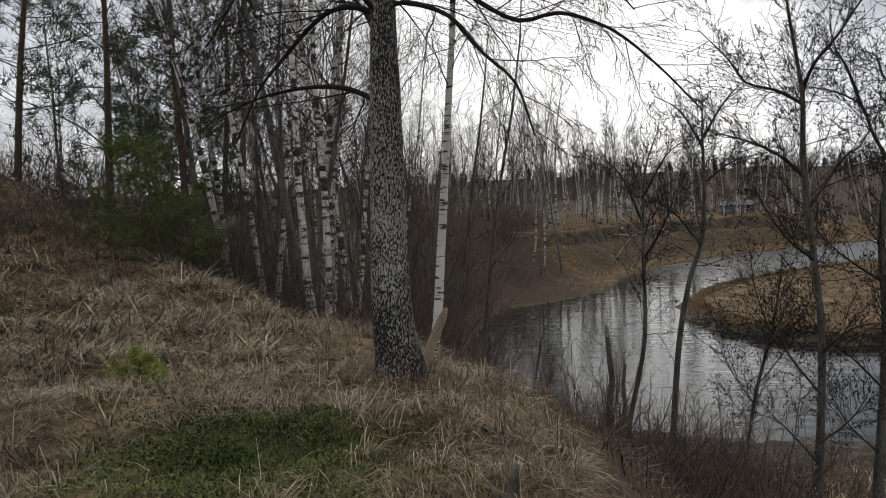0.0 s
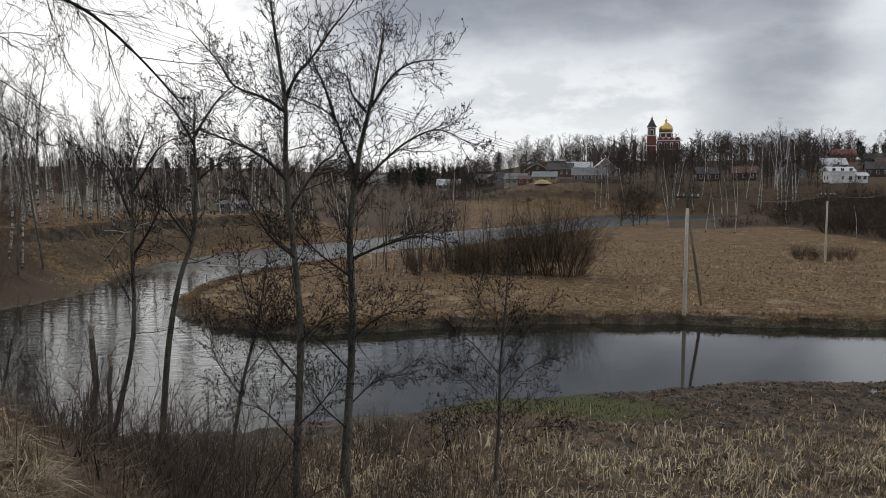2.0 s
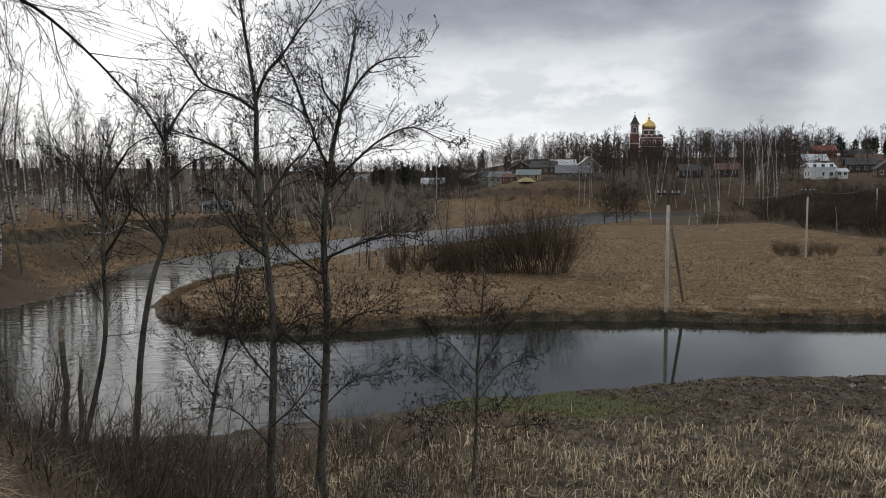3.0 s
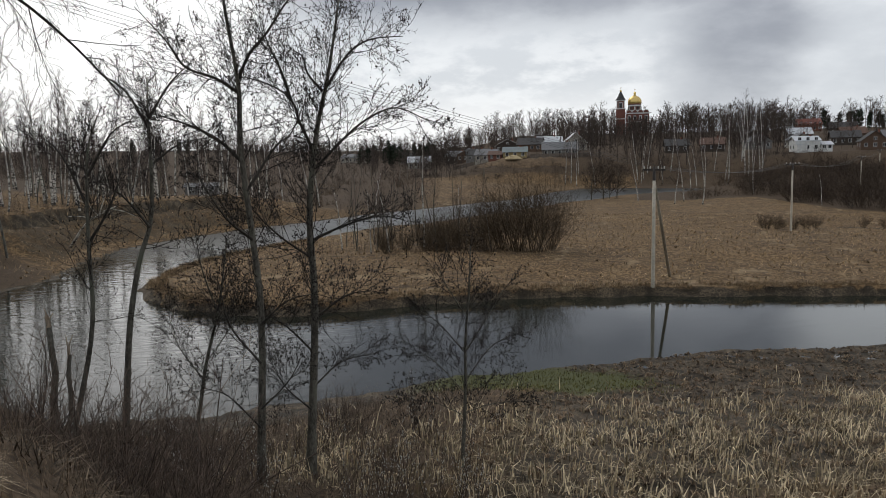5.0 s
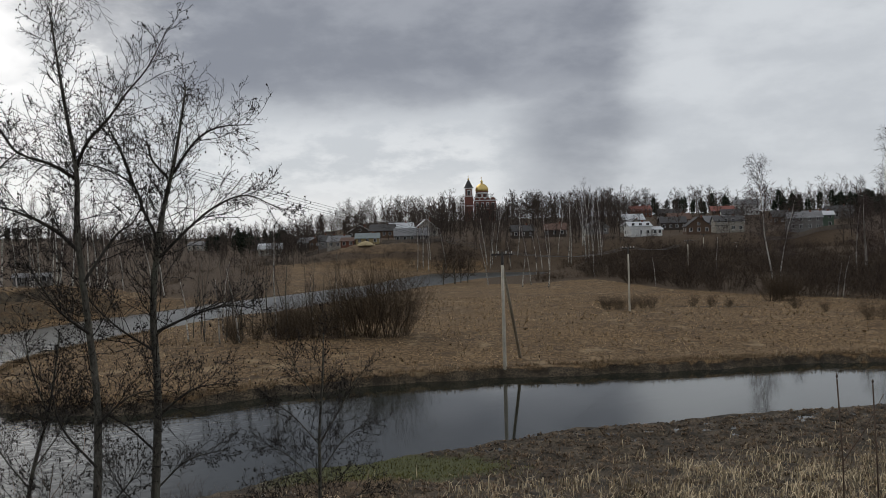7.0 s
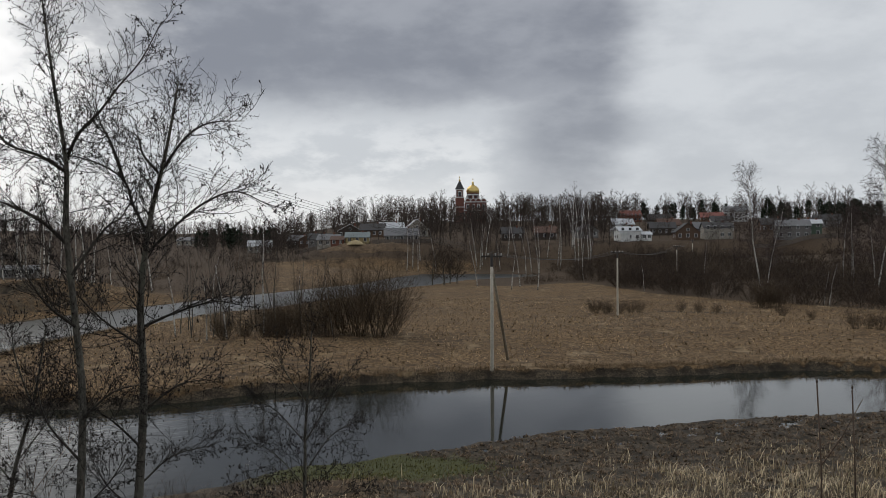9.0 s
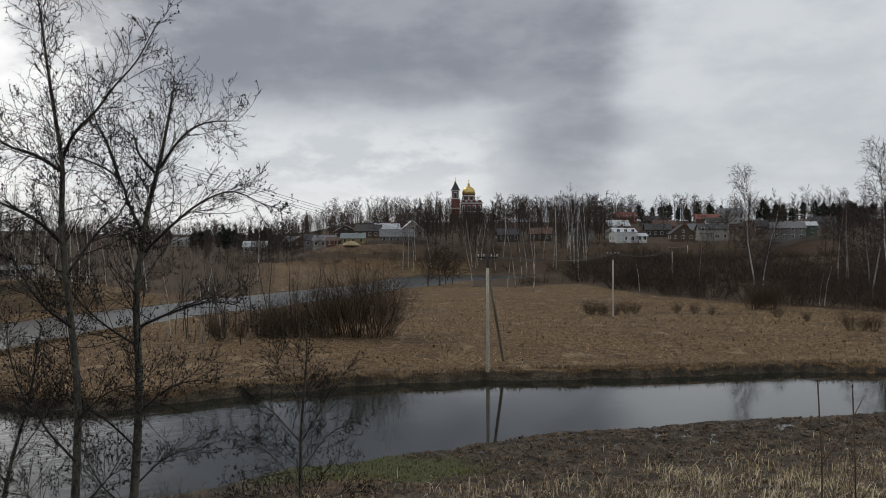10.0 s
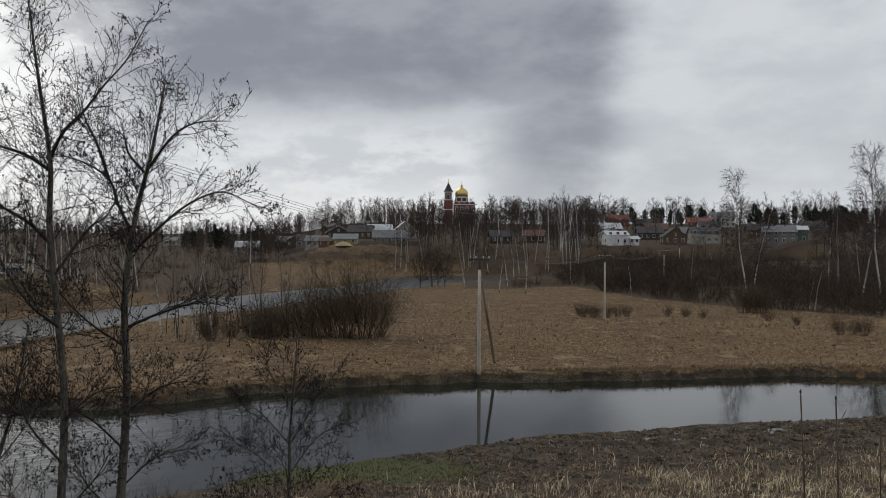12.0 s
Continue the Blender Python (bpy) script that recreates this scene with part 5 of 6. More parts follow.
def house(x, y, w, d, h, rh, wall, roof, label, rz=0.0, gable="x", storeys=1, chimney=True, porch=False, base=None):
    """A gabled house: ridge along x or y; front wall looks to -y."""
    z = ground_z(x, y - d / 2) + 0.3 if base is None else base
    root = thing("house", (x, y, z), label, "house", "village houses", rz)
    bm = bmesh.new()
    box(bm, -w / 2, w / 2, -d / 2, d / 2, -1.6, h)
    if gable == "x":
        for s in (-1, 1):
            vs = [bm.verts.new(p) for p in ((s * w / 2, -d / 2, h), (s * w / 2, d / 2, h), (s * w / 2, 0, h + rh))]
            bm.faces.new(vs)
    else:
        for s in (-1, 1):
            vs = [bm.verts.new(p) for p in ((-w / 2, s * d / 2, h), (w / 2, s * d / 2, h), (0, s * d / 2, h + rh))]
            bm.faces.new(vs)
    part("wall", bm, root, "", WALLS[wall])
    bm = bmesh.new()
    o, th = 0.45, 0.16
    for s in (-1, 1):
        if gable == "x":
            k = rh / (d / 2)
            prof = [(s * (d / 2 + o), h - o * k), (0, h + rh), (0, h + rh + th), (s * (d / 2 + o), h - o * k + th)]
            a = [bm.verts.new((-w / 2 - o, p, q)) for p, q in prof]
            b = [bm.verts.new((w / 2 + o, p, q)) for p, q in prof]
        else:
            k = rh / (w / 2)
            prof = [(s * (w / 2 + o), h - o * k), (0, h + rh), (0, h + rh + th), (s * (w / 2 + o), h - o * k + th)]
            a = [bm.verts.new((p, -d / 2 - o, q)) for p, q in prof]
            b = [bm.verts.new((p, d / 2 + o, q)) for p, q in prof]
        bm.faces.new(a)
        bm.faces.new(b)
        for i in range(4):
            bm.faces.new([a[i], a[(i + 1) % 4], b[(i + 1) % 4], b[i]])
    bmesh.ops.recalc_face_normals(bm, faces=bm.faces)
    part("roof", bm, root, "", ROOFS[roof])
    n = max(2, int(w / 2.6))
    for st in range(storeys):
        zz = 0.9 + st * 2.8
        for k in range(n):
            window(root, -w / 2 + w * (k + 0.5) / n, -d / 2, zz, 1.0, 1.25, "front")
        for s, f in ((-1, "left"), (1, "right")):
            for k in (-0.22, 0.22):
                window(root, s * w / 2, k * d, zz, 0.9, 1.25, f)
    if gable == "y" and rh > 2:
        window(root, 0, -d / 2, h + 0.3, 0.9, 1.0, "front")
    if chimney:
        bm = bmesh.new()
        box(bm, w * 0.18, w * 0.18 + 0.6, -0.3, 0.3, h + rh * 0.4, h + rh + 0.8)
        part("chimney", bm, root, "brick chimney", WALLS["brick"])
    if porch:
        bm = bmesh.new()
        box(bm, -w * 0.5, -w * 0.1, -d / 2 - 2.2, -d / 2 - 0.05, -1.8, 2.4)
        part("porch", bm, root, "enclosed porch", WALLS[wall])
        bm = bmesh.new()
        box(bm, -w * 0.5 - 0.3, -w * 0.1 + 0.3, -d / 2 - 2.5, -d / 2 - 0.08, 2.4, 2.55)
        part("porch_roof", bm, root, "", ROOFS[roof])
    return root


house(67.6, 319, 8.6, 7, 3.9, 1.5, "white", "white", "white two-storey house with a pale metal roof", 6, "x", 2, True, True)
house(74.2, 318, 3.8, 5, 2.3, 1.0, "white", "white", "low white garage beside the white house", 6, "x", 1, False)
house(104, 324, 11, 8, 4.3, 2.0, "cream", "dark", "two-storey cream house with a dark roof", -6, "x", 2, True, True)
house(91, 321, 9, 8, 3.0, 3.4, "brown", "dark", "brown wooden house with a steep dark roof", -4, "y", 1)
house(-39.3, 329, 9.4, 7, 2.5, 1.9, "yellow", "green", "yellow wooden house with a green metal roof", 4, "x", 1)
house(-21.8, 335, 14, 9, 2.6, 2.9, "grey", "grey", "long grey house with a slate roof", 5, "x", 1)
house(-17.8, 372, 10, 9, 3.4, 4.2, "cream", "white", "house with a steep pale roof", 10, "y", 1)
house(-52, 338, 9, 7, 2.8, 2.2, "cream", "grey", "small cream house with a slate roof", -8, "x", 1)
house(-47.2, 330, 5.5, 5, 2.5, 1.3, "brick", "brown", "small red brick shed", -5, "x", 1, False)
house(-61, 366, 10, 7, 3.0, 2.4, "grey", "dark", "weathered grey village house", 12, "x", 1)
house(-80, 420, 11, 8, 3.0, 2.6, "dark", "grey", "dark log house with a slate roof", -10, "x", 1)
house(130, 315, 12, 9, 4.8, 2.2, "grey", "grey", "grey two-storey house behind birches", -14, "x", 2)
house(140, 320, 6, 6, 5.0, 1.4, "green", "white", "narrow green house with a pale roof", -14, "x", 2)
house(118, 470, 13, 9, 3.4, 3.0, "dark", "dark", "dark wooden house on the hillside", -8, "x", 1)
house(104, 398, 11, 8, 3.2, 2.8, "brown", "brown", "brown house on the hillside", 6, "x", 1)
house(114, 530, 13, 9, 4.2, 3.0, "brick", "red", "brick house with a red metal roof", 4, "x", 2)
house(170, 495, 14, 10, 6.0, 3.2, "white", "grey", "white two-storey house high on the hill", -12, "x", 2)
house(72, 350, 9, 7, 3.0, 2.4, "cream", "grey", "cream house with a slate roof", 10, "y", 1)
house(92, 362, 11, 8, 3.0, 2.6, "dark", "dark", "dark log house on the hillside", -5, "x", 1)
house(56, 349, 9, 7, 2.8, 2.8, "grey", "grey", "small grey house among the trees", 14, "y", 1)
house(38, 341, 9, 7, 2.8, 2.4, "dark", "brown", "small dark house among the trees", -10, "x", 1)
house(-120, 480, 13, 9, 3.2, 2.8, "grey", "dark", "grey house on the far hillside", 8, "x", 1)
house(-165, 505, 14, 9, 3.0, 2.4, "cream", "grey", "cream house on the far hillside", -8, "x", 1)
house(-37, 368, 11, 8, 3.0, 2.8, "brown", "dark", "brown house with a dark roof", -6, "x", 1)
house(-49, 380, 11, 8, 3.0, 3.0, "dark", "white", "log house with a pale roof", 8, "y", 1)
house(-29, 372, 11, 8, 3.0, 3.2, "dark", "white", "dark house with a pale metal roof", 12, "x", 1)
house(107, 350, 10, 7, 3.0, 2.6, "dark", "grey", "dark wooden village house", 5, "x", 1)
house(144, 370, 11, 8, 3.2, 2.8, "brown", "dark", "brown wooden village house", -10, "x", 1)
house(24, 339, 9, 7, 2.8, 2.4, "dark", "dark", "low dark house behind the birches", 3, "x", 1)
house(150, 352, 10, 8, 3.0, 2.8, "cream", "grey", "cream house behind a garden fence", -12, "x", 1)
house(128, 392, 10, 8, 4.6, 2.4, "white", "dark", "white house with a dark roof", -8, "x", 2)
house(86, 420, 11, 8, 3.0, 2.8, "grey", "white", "grey house with a pale roof", 6, "x", 1)
house(140, 445, 12, 9, 4.8, 2.6, "brown", "red", "brown house with a reddish roof", -8, "x", 2)
house(62, 400, 11, 8, 3.0, 3.0, "dark", "grey", "dark house on the slope", 4, "y", 1)
house(182, 400, 12, 8, 3.2, 2.8, "grey", "dark", "grey house among the pines", -14, "x", 1)
house(-95, 395, 11, 8, 3.0, 2.6, "cream", "white", "cream house with a pale roof", 10, "x", 1)
house(-70, 395, 11, 8, 3.0, 3.0, "brown", "grey", "brown house with a slate roof", 5, "y", 1)
house(-116, 215, 9, 5, 2.0, 0.9, "grey", "grey", "low shed with a slate roof beyond the birches", 20, "x", 1, False)


def fence(x0, y0, x1, y1, h, label):
    root = thing("fence", (x0, y0, ground_z(x0, y0)), label, "fence", "village fences")
    n = max(2, int(math.hypot(x1 - x0, y1 - y0) / 2.5))
    for k in range(n):
        bm = bmesh.new()
        p = [np.array([x0 + (x1 - x0) * u, y0 + (y1 - y0) * u]) for u in (k / n, (k + 0.96) / n)]
        zs = [ground_z(*q) - ground_z(x0, y0) for q in p]
        a = [bm.verts.new((q[0] - x0, q[1] - y0 + dy, z + dz)) for dy in (0, 0.06) for q, z in zip(p, zs) for dz in (-0.2, h)]
        for f in ((0, 2, 3, 1), (4, 5, 7, 6), (1, 3, 7, 5), (0, 1, 5, 4), (2, 6, 7, 3)):
            bm.faces.new([a[i] for i in f])
        part("panel", bm, root, "", M_FENCE)


fence(78, 295, 112, 299, 1.7, "weathered board fence before the village gardens")
fence(-33, 325, -10, 329, 1.6, "grey board fence behind the sandy bank")
fence(-66, 336, -55, 337, 1.5, "old board fence by the village")
fence(112, 306, 150, 310, 1.6, "weathered board fence by the birches")


def sand_bank():
    """A bare earth shoulder below the village, with a heap of yellow sand on it."""
    t = Tubes()
    n, m = 30, 8
    vs, fs = [], []
    for i in range(n):
        u = i / (n - 1)
        x = -55 + 38 * u
        for j in range(m):
            v = j / (m - 1)
            y = 314 + 9 * v + 2 * math.sin(u * 9)
            k = math.sin(math.pi * u) ** 0.5
            z = ground_z(x, y) - 0.4 + k * 1.5 * (1 - (1 - v) ** 2.2) * (1 if v < 0.95 else 0.2) + 0.25 * math.sin(x * 1.3 + y)
            vs.append((x, y, z))
    for i in range(n - 1):
        for j in range(m - 1):
            a = i * m + j
            fs.append((a, a + m, a + m + 1, a + 1))
    t.solid(vs, fs)
    tagged(new("earth_bank", t.mesh("earth_bank", M_SAND)), "bare sandy earth bank below the village", "bank", kind="structure")
    t = Tubes()
    rng = np.random.RandomState(4)
    x, y = -39, 320
    z = ground_z(x, y) + 0.9
    rings = [(2.6, 0), (2.1, 0.7), (1.2, 1.3), (0.3, 1.75)]
    vs = [(x + r * 1.4 * math.cos(a) * rng.uniform(0.9, 1.1), y + r * math.sin(a), z + q) for r, q in rings for a in np.linspace(0, 6.28, 14, endpoint=False)]
    fs = [(i * 14 + k, i * 14 + (k + 1) % 14, (i + 1) * 14 + (k + 1) % 14, (i + 1) * 14 + k) for i in range(3) for k in range(14)] + [tuple(range(42, 56))]
    t.solid(vs, fs)
    tagged(new("sand_heap", t.mesh("sand_heap", M_SANDPILE)), "heap of yellow sand before the houses", "sand heap")


sand_bank()


# ---- church ----
def lathe(bm, x, y, prof, n=24):
    rings = [[bm.verts.new((x + r * math.cos(a), y + r * math.sin(a), z)) for a in np.linspace(0, 2 * math.pi, n, endpoint=False)] for r, z in prof]
    for a, b in zip(rings, rings[1:]):
        for k in range(n):
            bm.faces.new([a[k], a[(k + 1) % n], b[(k + 1) % n], b[k]])
    bm.faces.new(rings[-1])
    for f in bm.faces:
        f.smooth = n > 12


def church():
    bx, by = 12.3, 560.0
    root = thing("church", (bx, by, ground_z(bx, by)), "red brick church with white trim, gilded dome and dark tent-roofed belfry", "church")
    brick = paint("church_brick", (0.205, 0.090, 0.070), 0.85)
    top = 15.0
    def p(name, fn, mat, label="", parent=None):
        bm = bmesh.new()
        fn(bm)
        return part(name, bm, parent or root, label, mat)
    nave = p("nave", lambda b: box(b, -5, 9.5, -7, 9, -3, 13.2), brick)
    p("cornice", lambda b: box(b, -5.3, 9.8, -7.3, 9.3, 13.2, 13.9), M_TRIM, "white cornice", nave)
    p("string_course", lambda b: box(b, -5.15, 9.65, -7.15, 9.15, 7.6, 8.1), M_TRIM, "white string course", nave)
    p("nave_roof", lambda b: lathe(b, 2.2, 1, [(9.5, 13.9), (4.6, 15.6)], 4), ROOFS["dark"], "dark metal roof")
    for i in range(4):
        cx = -3.2 + 3.6 * i
        def gab(b, cx=cx):
            vs = [(cx - 1.6, -7.25, 13.9)] + [(cx + 1.6 * math.cos(a), -7.25, 13.9 + 1.7 * math.sin(a)) for a in np.linspace(math.pi, 0, 9)]
            f = [b.verts.new(v) for v in vs[1:]]
            g = [b.verts.new((v[0], -6.4, v[2])) for v in vs[1:]]
            b.faces.new(f)
            b.faces.new(g)
            for k in range(len(f) - 1):
                b.faces.new([f[k], f[k + 1], g[k + 1], g[k]])
        p("gable", gab, brick, "round brick gable")
        def rim(b, cx=cx):
            for k in range(8):
                a0, a1 = math.pi * k / 8, math.pi * (k + 1) / 8
                q = [b.verts.new((cx + r * math.cos(a), yy, 13.9 + r * 1.05 * math.sin(a))) for yy in (-7.32, -6.9) for r in (1.6, 1.95) for a in (a0, a1)]
                for f in ((0, 1, 3, 2), (2, 3, 7, 6), (4, 6, 7, 5), (0, 4, 5, 1)):
                    b.faces.new([q[i] for i in f])
        p("gable_rim", rim, M_TRIM, "white gable rim")
        for zz, hh in ((2.5, 3.6), (9.0, 2.6)):
            def win(b, cx=cx, zz=zz, hh=hh):
                box(b, cx - 0.95, cx - 0.55, -7.2, -6.9, zz - 0.2, zz + hh + 0.2)
                box(b, cx + 0.55, cx + 0.95, -7.2, -6.9, zz - 0.2, zz + hh + 0.2)
                box(b, cx - 0.95, cx + 0.95, -7.2, -6.9, zz + hh + 0.2, zz + hh + 0.6)
            w = p("window", win, M_TRIM, "white window surround")
            p("pane", lambda b, cx=cx, zz=zz, hh=hh: box(b, cx - 0.55, cx + 0.55, -7.06, -6.9, zz, zz + hh), M_GLASS, "", w)
    drum = p("drum", lambda b: lathe(b, 0.4, 1, [(4.0, 13.5), (4.0, 19.4), (4.3, 19.5), (4.3, 20.1)], 16), brick)
    p("drum_band", lambda b: lathe(b, 0.4, 1, [(4.12, 18.3), (4.35, 18.5), (4.35, 19.3)], 24), M_TRIM, "white band of the drum", drum)
    p("drum_band", lambda b: lathe(b, 0.4, 1, [(4.1, 15.4), (4.3, 15.5), (4.3, 16.0)], 24), M_TRIM, "white band of the drum", drum)
    for k in range(12):
        a = k * math.pi / 6
        cx, cy = 0.4 + 4.03 * math.cos(a), 1 + 4.03 * math.sin(a)
        p("drum_window", lambda b, cx=cx, cy=cy: lathe(b, cx, cy, [(0.42, 16.1), (0.42, 18.2)], 8), M_TRIM if k % 2 else M_GLASS, "", drum)
    dome = p("dome", lambda b: lathe(b, 0.4, 1, [(4.2, 20.1), (4.5, 21.0), (4.4, 22.2), (3.9, 23.4), (3.0, 24.4), (1.8, 25.2), (0.7, 25.8), (0.4, 26.2)], 28), M_GOLD, "shining gilded dome")
    p("lantern", lambda b: lathe(b, 0.4, 1, [(0.75, 25.6), (0.75, 26.7), (0.95, 26.8), (0.7, 27.5), (0.15, 28.1)], 12), M_GOLD, "gilded lantern", dome)
    def cross(b, cx, cy, z, s):
        box(b, cx - 0.09 * s, cx + 0.09 * s, cy - 0.08, cy + 0.08, z, z + 2.4 * s)
        box(b, cx - 0.7 * s, cx + 0.7 * s, cy - 0.07, cy + 0.07, z + 1.4 * s, z + 1.6 * s)
        box(b, cx - 0.35 * s, cx + 0.35 * s, cy - 0.07, cy + 0.07, z + 1.9 * s, z + 2.05 * s)
    p("cross", lambda b: cross(b, 0.4, 1, 28.0, 0.9), M_GOLD, "gilded cross", dome)
    tower = p("bell_tower", lambda b: (box(b, -11.6, -5.8, -4, 2, -3, 17.0), box(b, -11.1, -6.3, -3.5, 1.5, 17.0, 22.3)), brick)
    for q in ((-11.9, -5.5, -4.3, 2.3, 16.6, 17.2), (-11.4, -6.0, -3.8, 1.8, 21.9, 22.6), (-11.85, -5.55, -4.2, 2.2, 10.0, 10.5)):
        p("tower_band", lambda b, q=q: box(b, *q), M_TRIM, "white band", tower)
    for qx in (-11.3, -6.55):
        p("tower_pier", lambda b, qx=qx: box(b, qx - 0.1, qx + 0.45, -3.75, -3.3, 17.2, 21.9), M_TRIM, "white corner pier", tower)
    # no hole in the tower: a dark slab stands for the shaded inside
    op = p("belfry_opening", lambda b: box(b, -9.6, -7.8, -3.62, -3.4, 17.6, 20.6), M_GLASS, "dark belfry opening", tower)
    p("opening_surround", lambda b: (box(b, -9.9, -9.6, -3.68, -3.4, 17.4, 21.1), box(b, -7.8, -7.5, -3.68, -3.4, 17.4, 21.1), box(b, -9.6, -7.8, -3.68, -3.4, 20.6, 21.1)), M_TRIM, "white surround", tower)
    p("tent_roof", lambda b: lathe(b, -8.7, -1, [(3.5, 22.6), (2.6, 23.8), (0.55, 28.0)], 8), ROOFS["dark"], "dark pointed tent roof", tower)
    p("spire_dome", lambda b: lathe(b, -8.7, -1, [(0.45, 28.0), (0.75, 28.5), (0.5, 29.1), (0.08, 29.6)], 10), M_GOLD, "small gilded onion", tower)
    p("tower_cross", lambda b: cross(b, -8.7, -1, 29.5, 0.8), M_GOLD, "gilded cross", tower)


church()


# ---- far woods ----
def template(seed, conifer=False, slim=False):
    rng = np.random.RandomState(seed)
    t = Tubes()
    if conifer:
        t.tube([(0, 0, 0), (0, 0, 14)], [0.2, 0.05], 3)
        n = 330
        z = 3.0 + 11.0 * rng.uniform(0, 1, n) ** 0.8
        r = 3.2 * np.sqrt(np.maximum(0.04, 1 - ((z - 8.0) / 6.4) ** 2)) * rng.uniform(0.35, 1.15, n)
        a = rng.uniform(0, 6.28, n)
        e = np.stack([np.cos(a) * r, np.sin(a) * r, z + rng.normal(0.1, 0.5, n)], 1)
        t.slips(e * [0.25, 0.25, 1.0] - (0, 0, 0.3), e, 0.75, rng)
        return t
    spec = dict(seg=(3, 2, 1, 1), wig=(0.06, 0.15, 0.2, 0.2), up=(0.1, 0.12, 0.06, 0.0), taper=(0.3, 0.4, 0.5, 0.5), kids=(11 if slim else 13, 4, 6, 0), span=((0.28 if slim else 0.15, 0.98), (0.2, 1.0), (0.2, 1.0), (0, 1)),
                angle=(34 if slim else 50, 42, 42, 40), ratio=(0.27 if slim else 0.40, 0.5, 0.6, 0.5), fade=(0.62, 0.4, 0.3, 0.3), thin=(0.35, 0.6, 0.6, 0.5), sides=(3, 3, 3, 3), rmin=0.045, hair=0.10, hair_from=2)
    out = [Tubes() for _ in range(4)]
    grow(rng, out, (0, 0, -0.4), (0, 0, 1), 13, 0.16, spec)
    return t.merge(out[0]).merge(out[1]).merge(out[2]).merge(out[3])


def far_wood(name, label, temps, spots, mat, seed, scale=(0.7, 1.15)):
    rng = np.random.RandomState(seed)
    t, at = Tubes(), np.array(spots)
    z = terrain(at[:, 0], at[:, 1])
    kind = rng.randint(len(temps), size=len(at))
    for k, temp in enumerate(temps):
        own = at[kind == k]
        m = len(own)
        a, s = rng.uniform(0, 6.28, m), rng.uniform(*scale, m)
        c, sn, v = np.cos(a) * s, np.sin(a) * s, np.concatenate(temp.v)
        pts = np.stack([v[:, 0] * c[:, None] - v[:, 1] * sn[:, None] + own[:, :1], v[:, 0] * sn[:, None] + v[:, 1] * c[:, None] + own[:, 1:],
                        v[:, 2] * (s * rng.uniform(0.85, 1.15, m))[:, None] + z[kind == k][:, None] - 0.3], -1)
        n0 = t.n
        t.v.append(pts.reshape(-1, 3))
        t.n += m * len(v)
        for size, rows in temp.f.items():
            f = np.concatenate(rows)
            t.f.setdefault(size, []).append((f[None] + np.arange(m)[:, None, None] * len(v)).reshape(-1, size) + n0)
    tagged(new(name, t.mesh(name, mat)), label, "woods", kind="stuff")


rng = np.random.RandomState(77)


def open_bank(p):
    """True away from the open meadow beyond the far channel."""
    return math.degrees(math.atan2(*p)) < -20 or line_distance(np.array([p[0]]), np.array([p[1]]), WEST_BANK)[0] > 42


def spots(count, a0, a1, r0, r1):
    return [polar(rng.uniform(a0, a1), rng.uniform(r0, r1)) for _ in range(count)]


LEAFLESS, CONIFER = [template(i) for i in (1, 2, 3, 4)], [template(i, True) for i in (5, 6)]
def bush_template(seed):
    rng = np.random.RandomState(seed)
    spec = dict(seg=(2, 1, 1), wig=(0.15, 0.2, 0.2), up=(0.03, 0.03, 0.0), taper=(0.5, 0.5, 0.5), kids=(5, 4, 0), span=((0.25, 1.0), (0.2, 1.0), (0, 1)), angle=(40, 42, 40), ratio=(0.45, 0.6, 0.5),
                fade=(0.4, 0.3, 0.3), thin=(0.5, 0.5, 0.5), sides=(3, 3, 3), rmin=0.02, hair=0.055)
    n = 11
    a, q = rng.uniform(0, 6.28, n), np.sqrt(rng.uniform(0, 1, n))
    out = [Tubes(), Tubes(), Tubes()]
    grow(rng, out, np.stack([np.cos(a) * q, np.sin(a) * q, np.full(n, -0.2)], 1), np.stack([np.cos(a) * q * 0.9, np.sin(a) * q * 0.9, np.ones(n)], 1), rng.uniform(1.8, 3.4, n) * (1 - 0.3 * q), np.full(n, 0.035), spec)
    return out[0].merge(out[2])


SLIM = [template(i, False, True) for i in (7, 8, 9)]
HOUSES = [(o.location.x, o.location.y) for o in scene.objects if o.name.split(".")[0] == "house"]


def clear(points, gap=6.0):
    """Leaves out spots that stand on a house or close before it."""
    res = []
    for x, y in points:
        if all(not (abs(x - hx * (y / hy)) < gap and -8 < hy - y < 20 or math.hypot(x - hx, y - hy) < 8) for hx, hy in HOUSES):
            res.append((x, y))
    return res


def off_church(points, reach):
    """Leaves the view of the church free above the low trees at its foot."""
    return [p for p in points if not (-0.6 < math.degrees(math.atan2(*p)) < 2.9 and reach < math.hypot(*p) < 580)]


far_wood("village_trees", "bare trees among the village houses", LEAFLESS, off_church(clear(spots(280, -14, 31, 312, 420) + spots(280, -16, 34, 420, 545) + spots(190, -18, -1, 400, 560)), 440), M_FARWOOD, 1, (0.45, 0.95))
far_wood("church_woods", "tall slim leafless trees in rows below the church", SLIM, off_church(clear(spots(230, -3, 11.5, 400, 545), 5.0), 0), M_FARWOOD, 7, (1.0, 1.45))
far_wood("hillside_trees", "slim leafless trees on the hillside below the church", SLIM, clear(spots(150, -3, 11, 305, 425), 4.0), M_FARWOOD, 10, (0.65, 0.98))
far_wood("church_foot_trees", "low bare trees at the foot of the church", LEAFLESS + SLIM, spots(60, -0.8, 3.1, 455, 540), M_FARWOOD, 9, (0.72, 1.0))
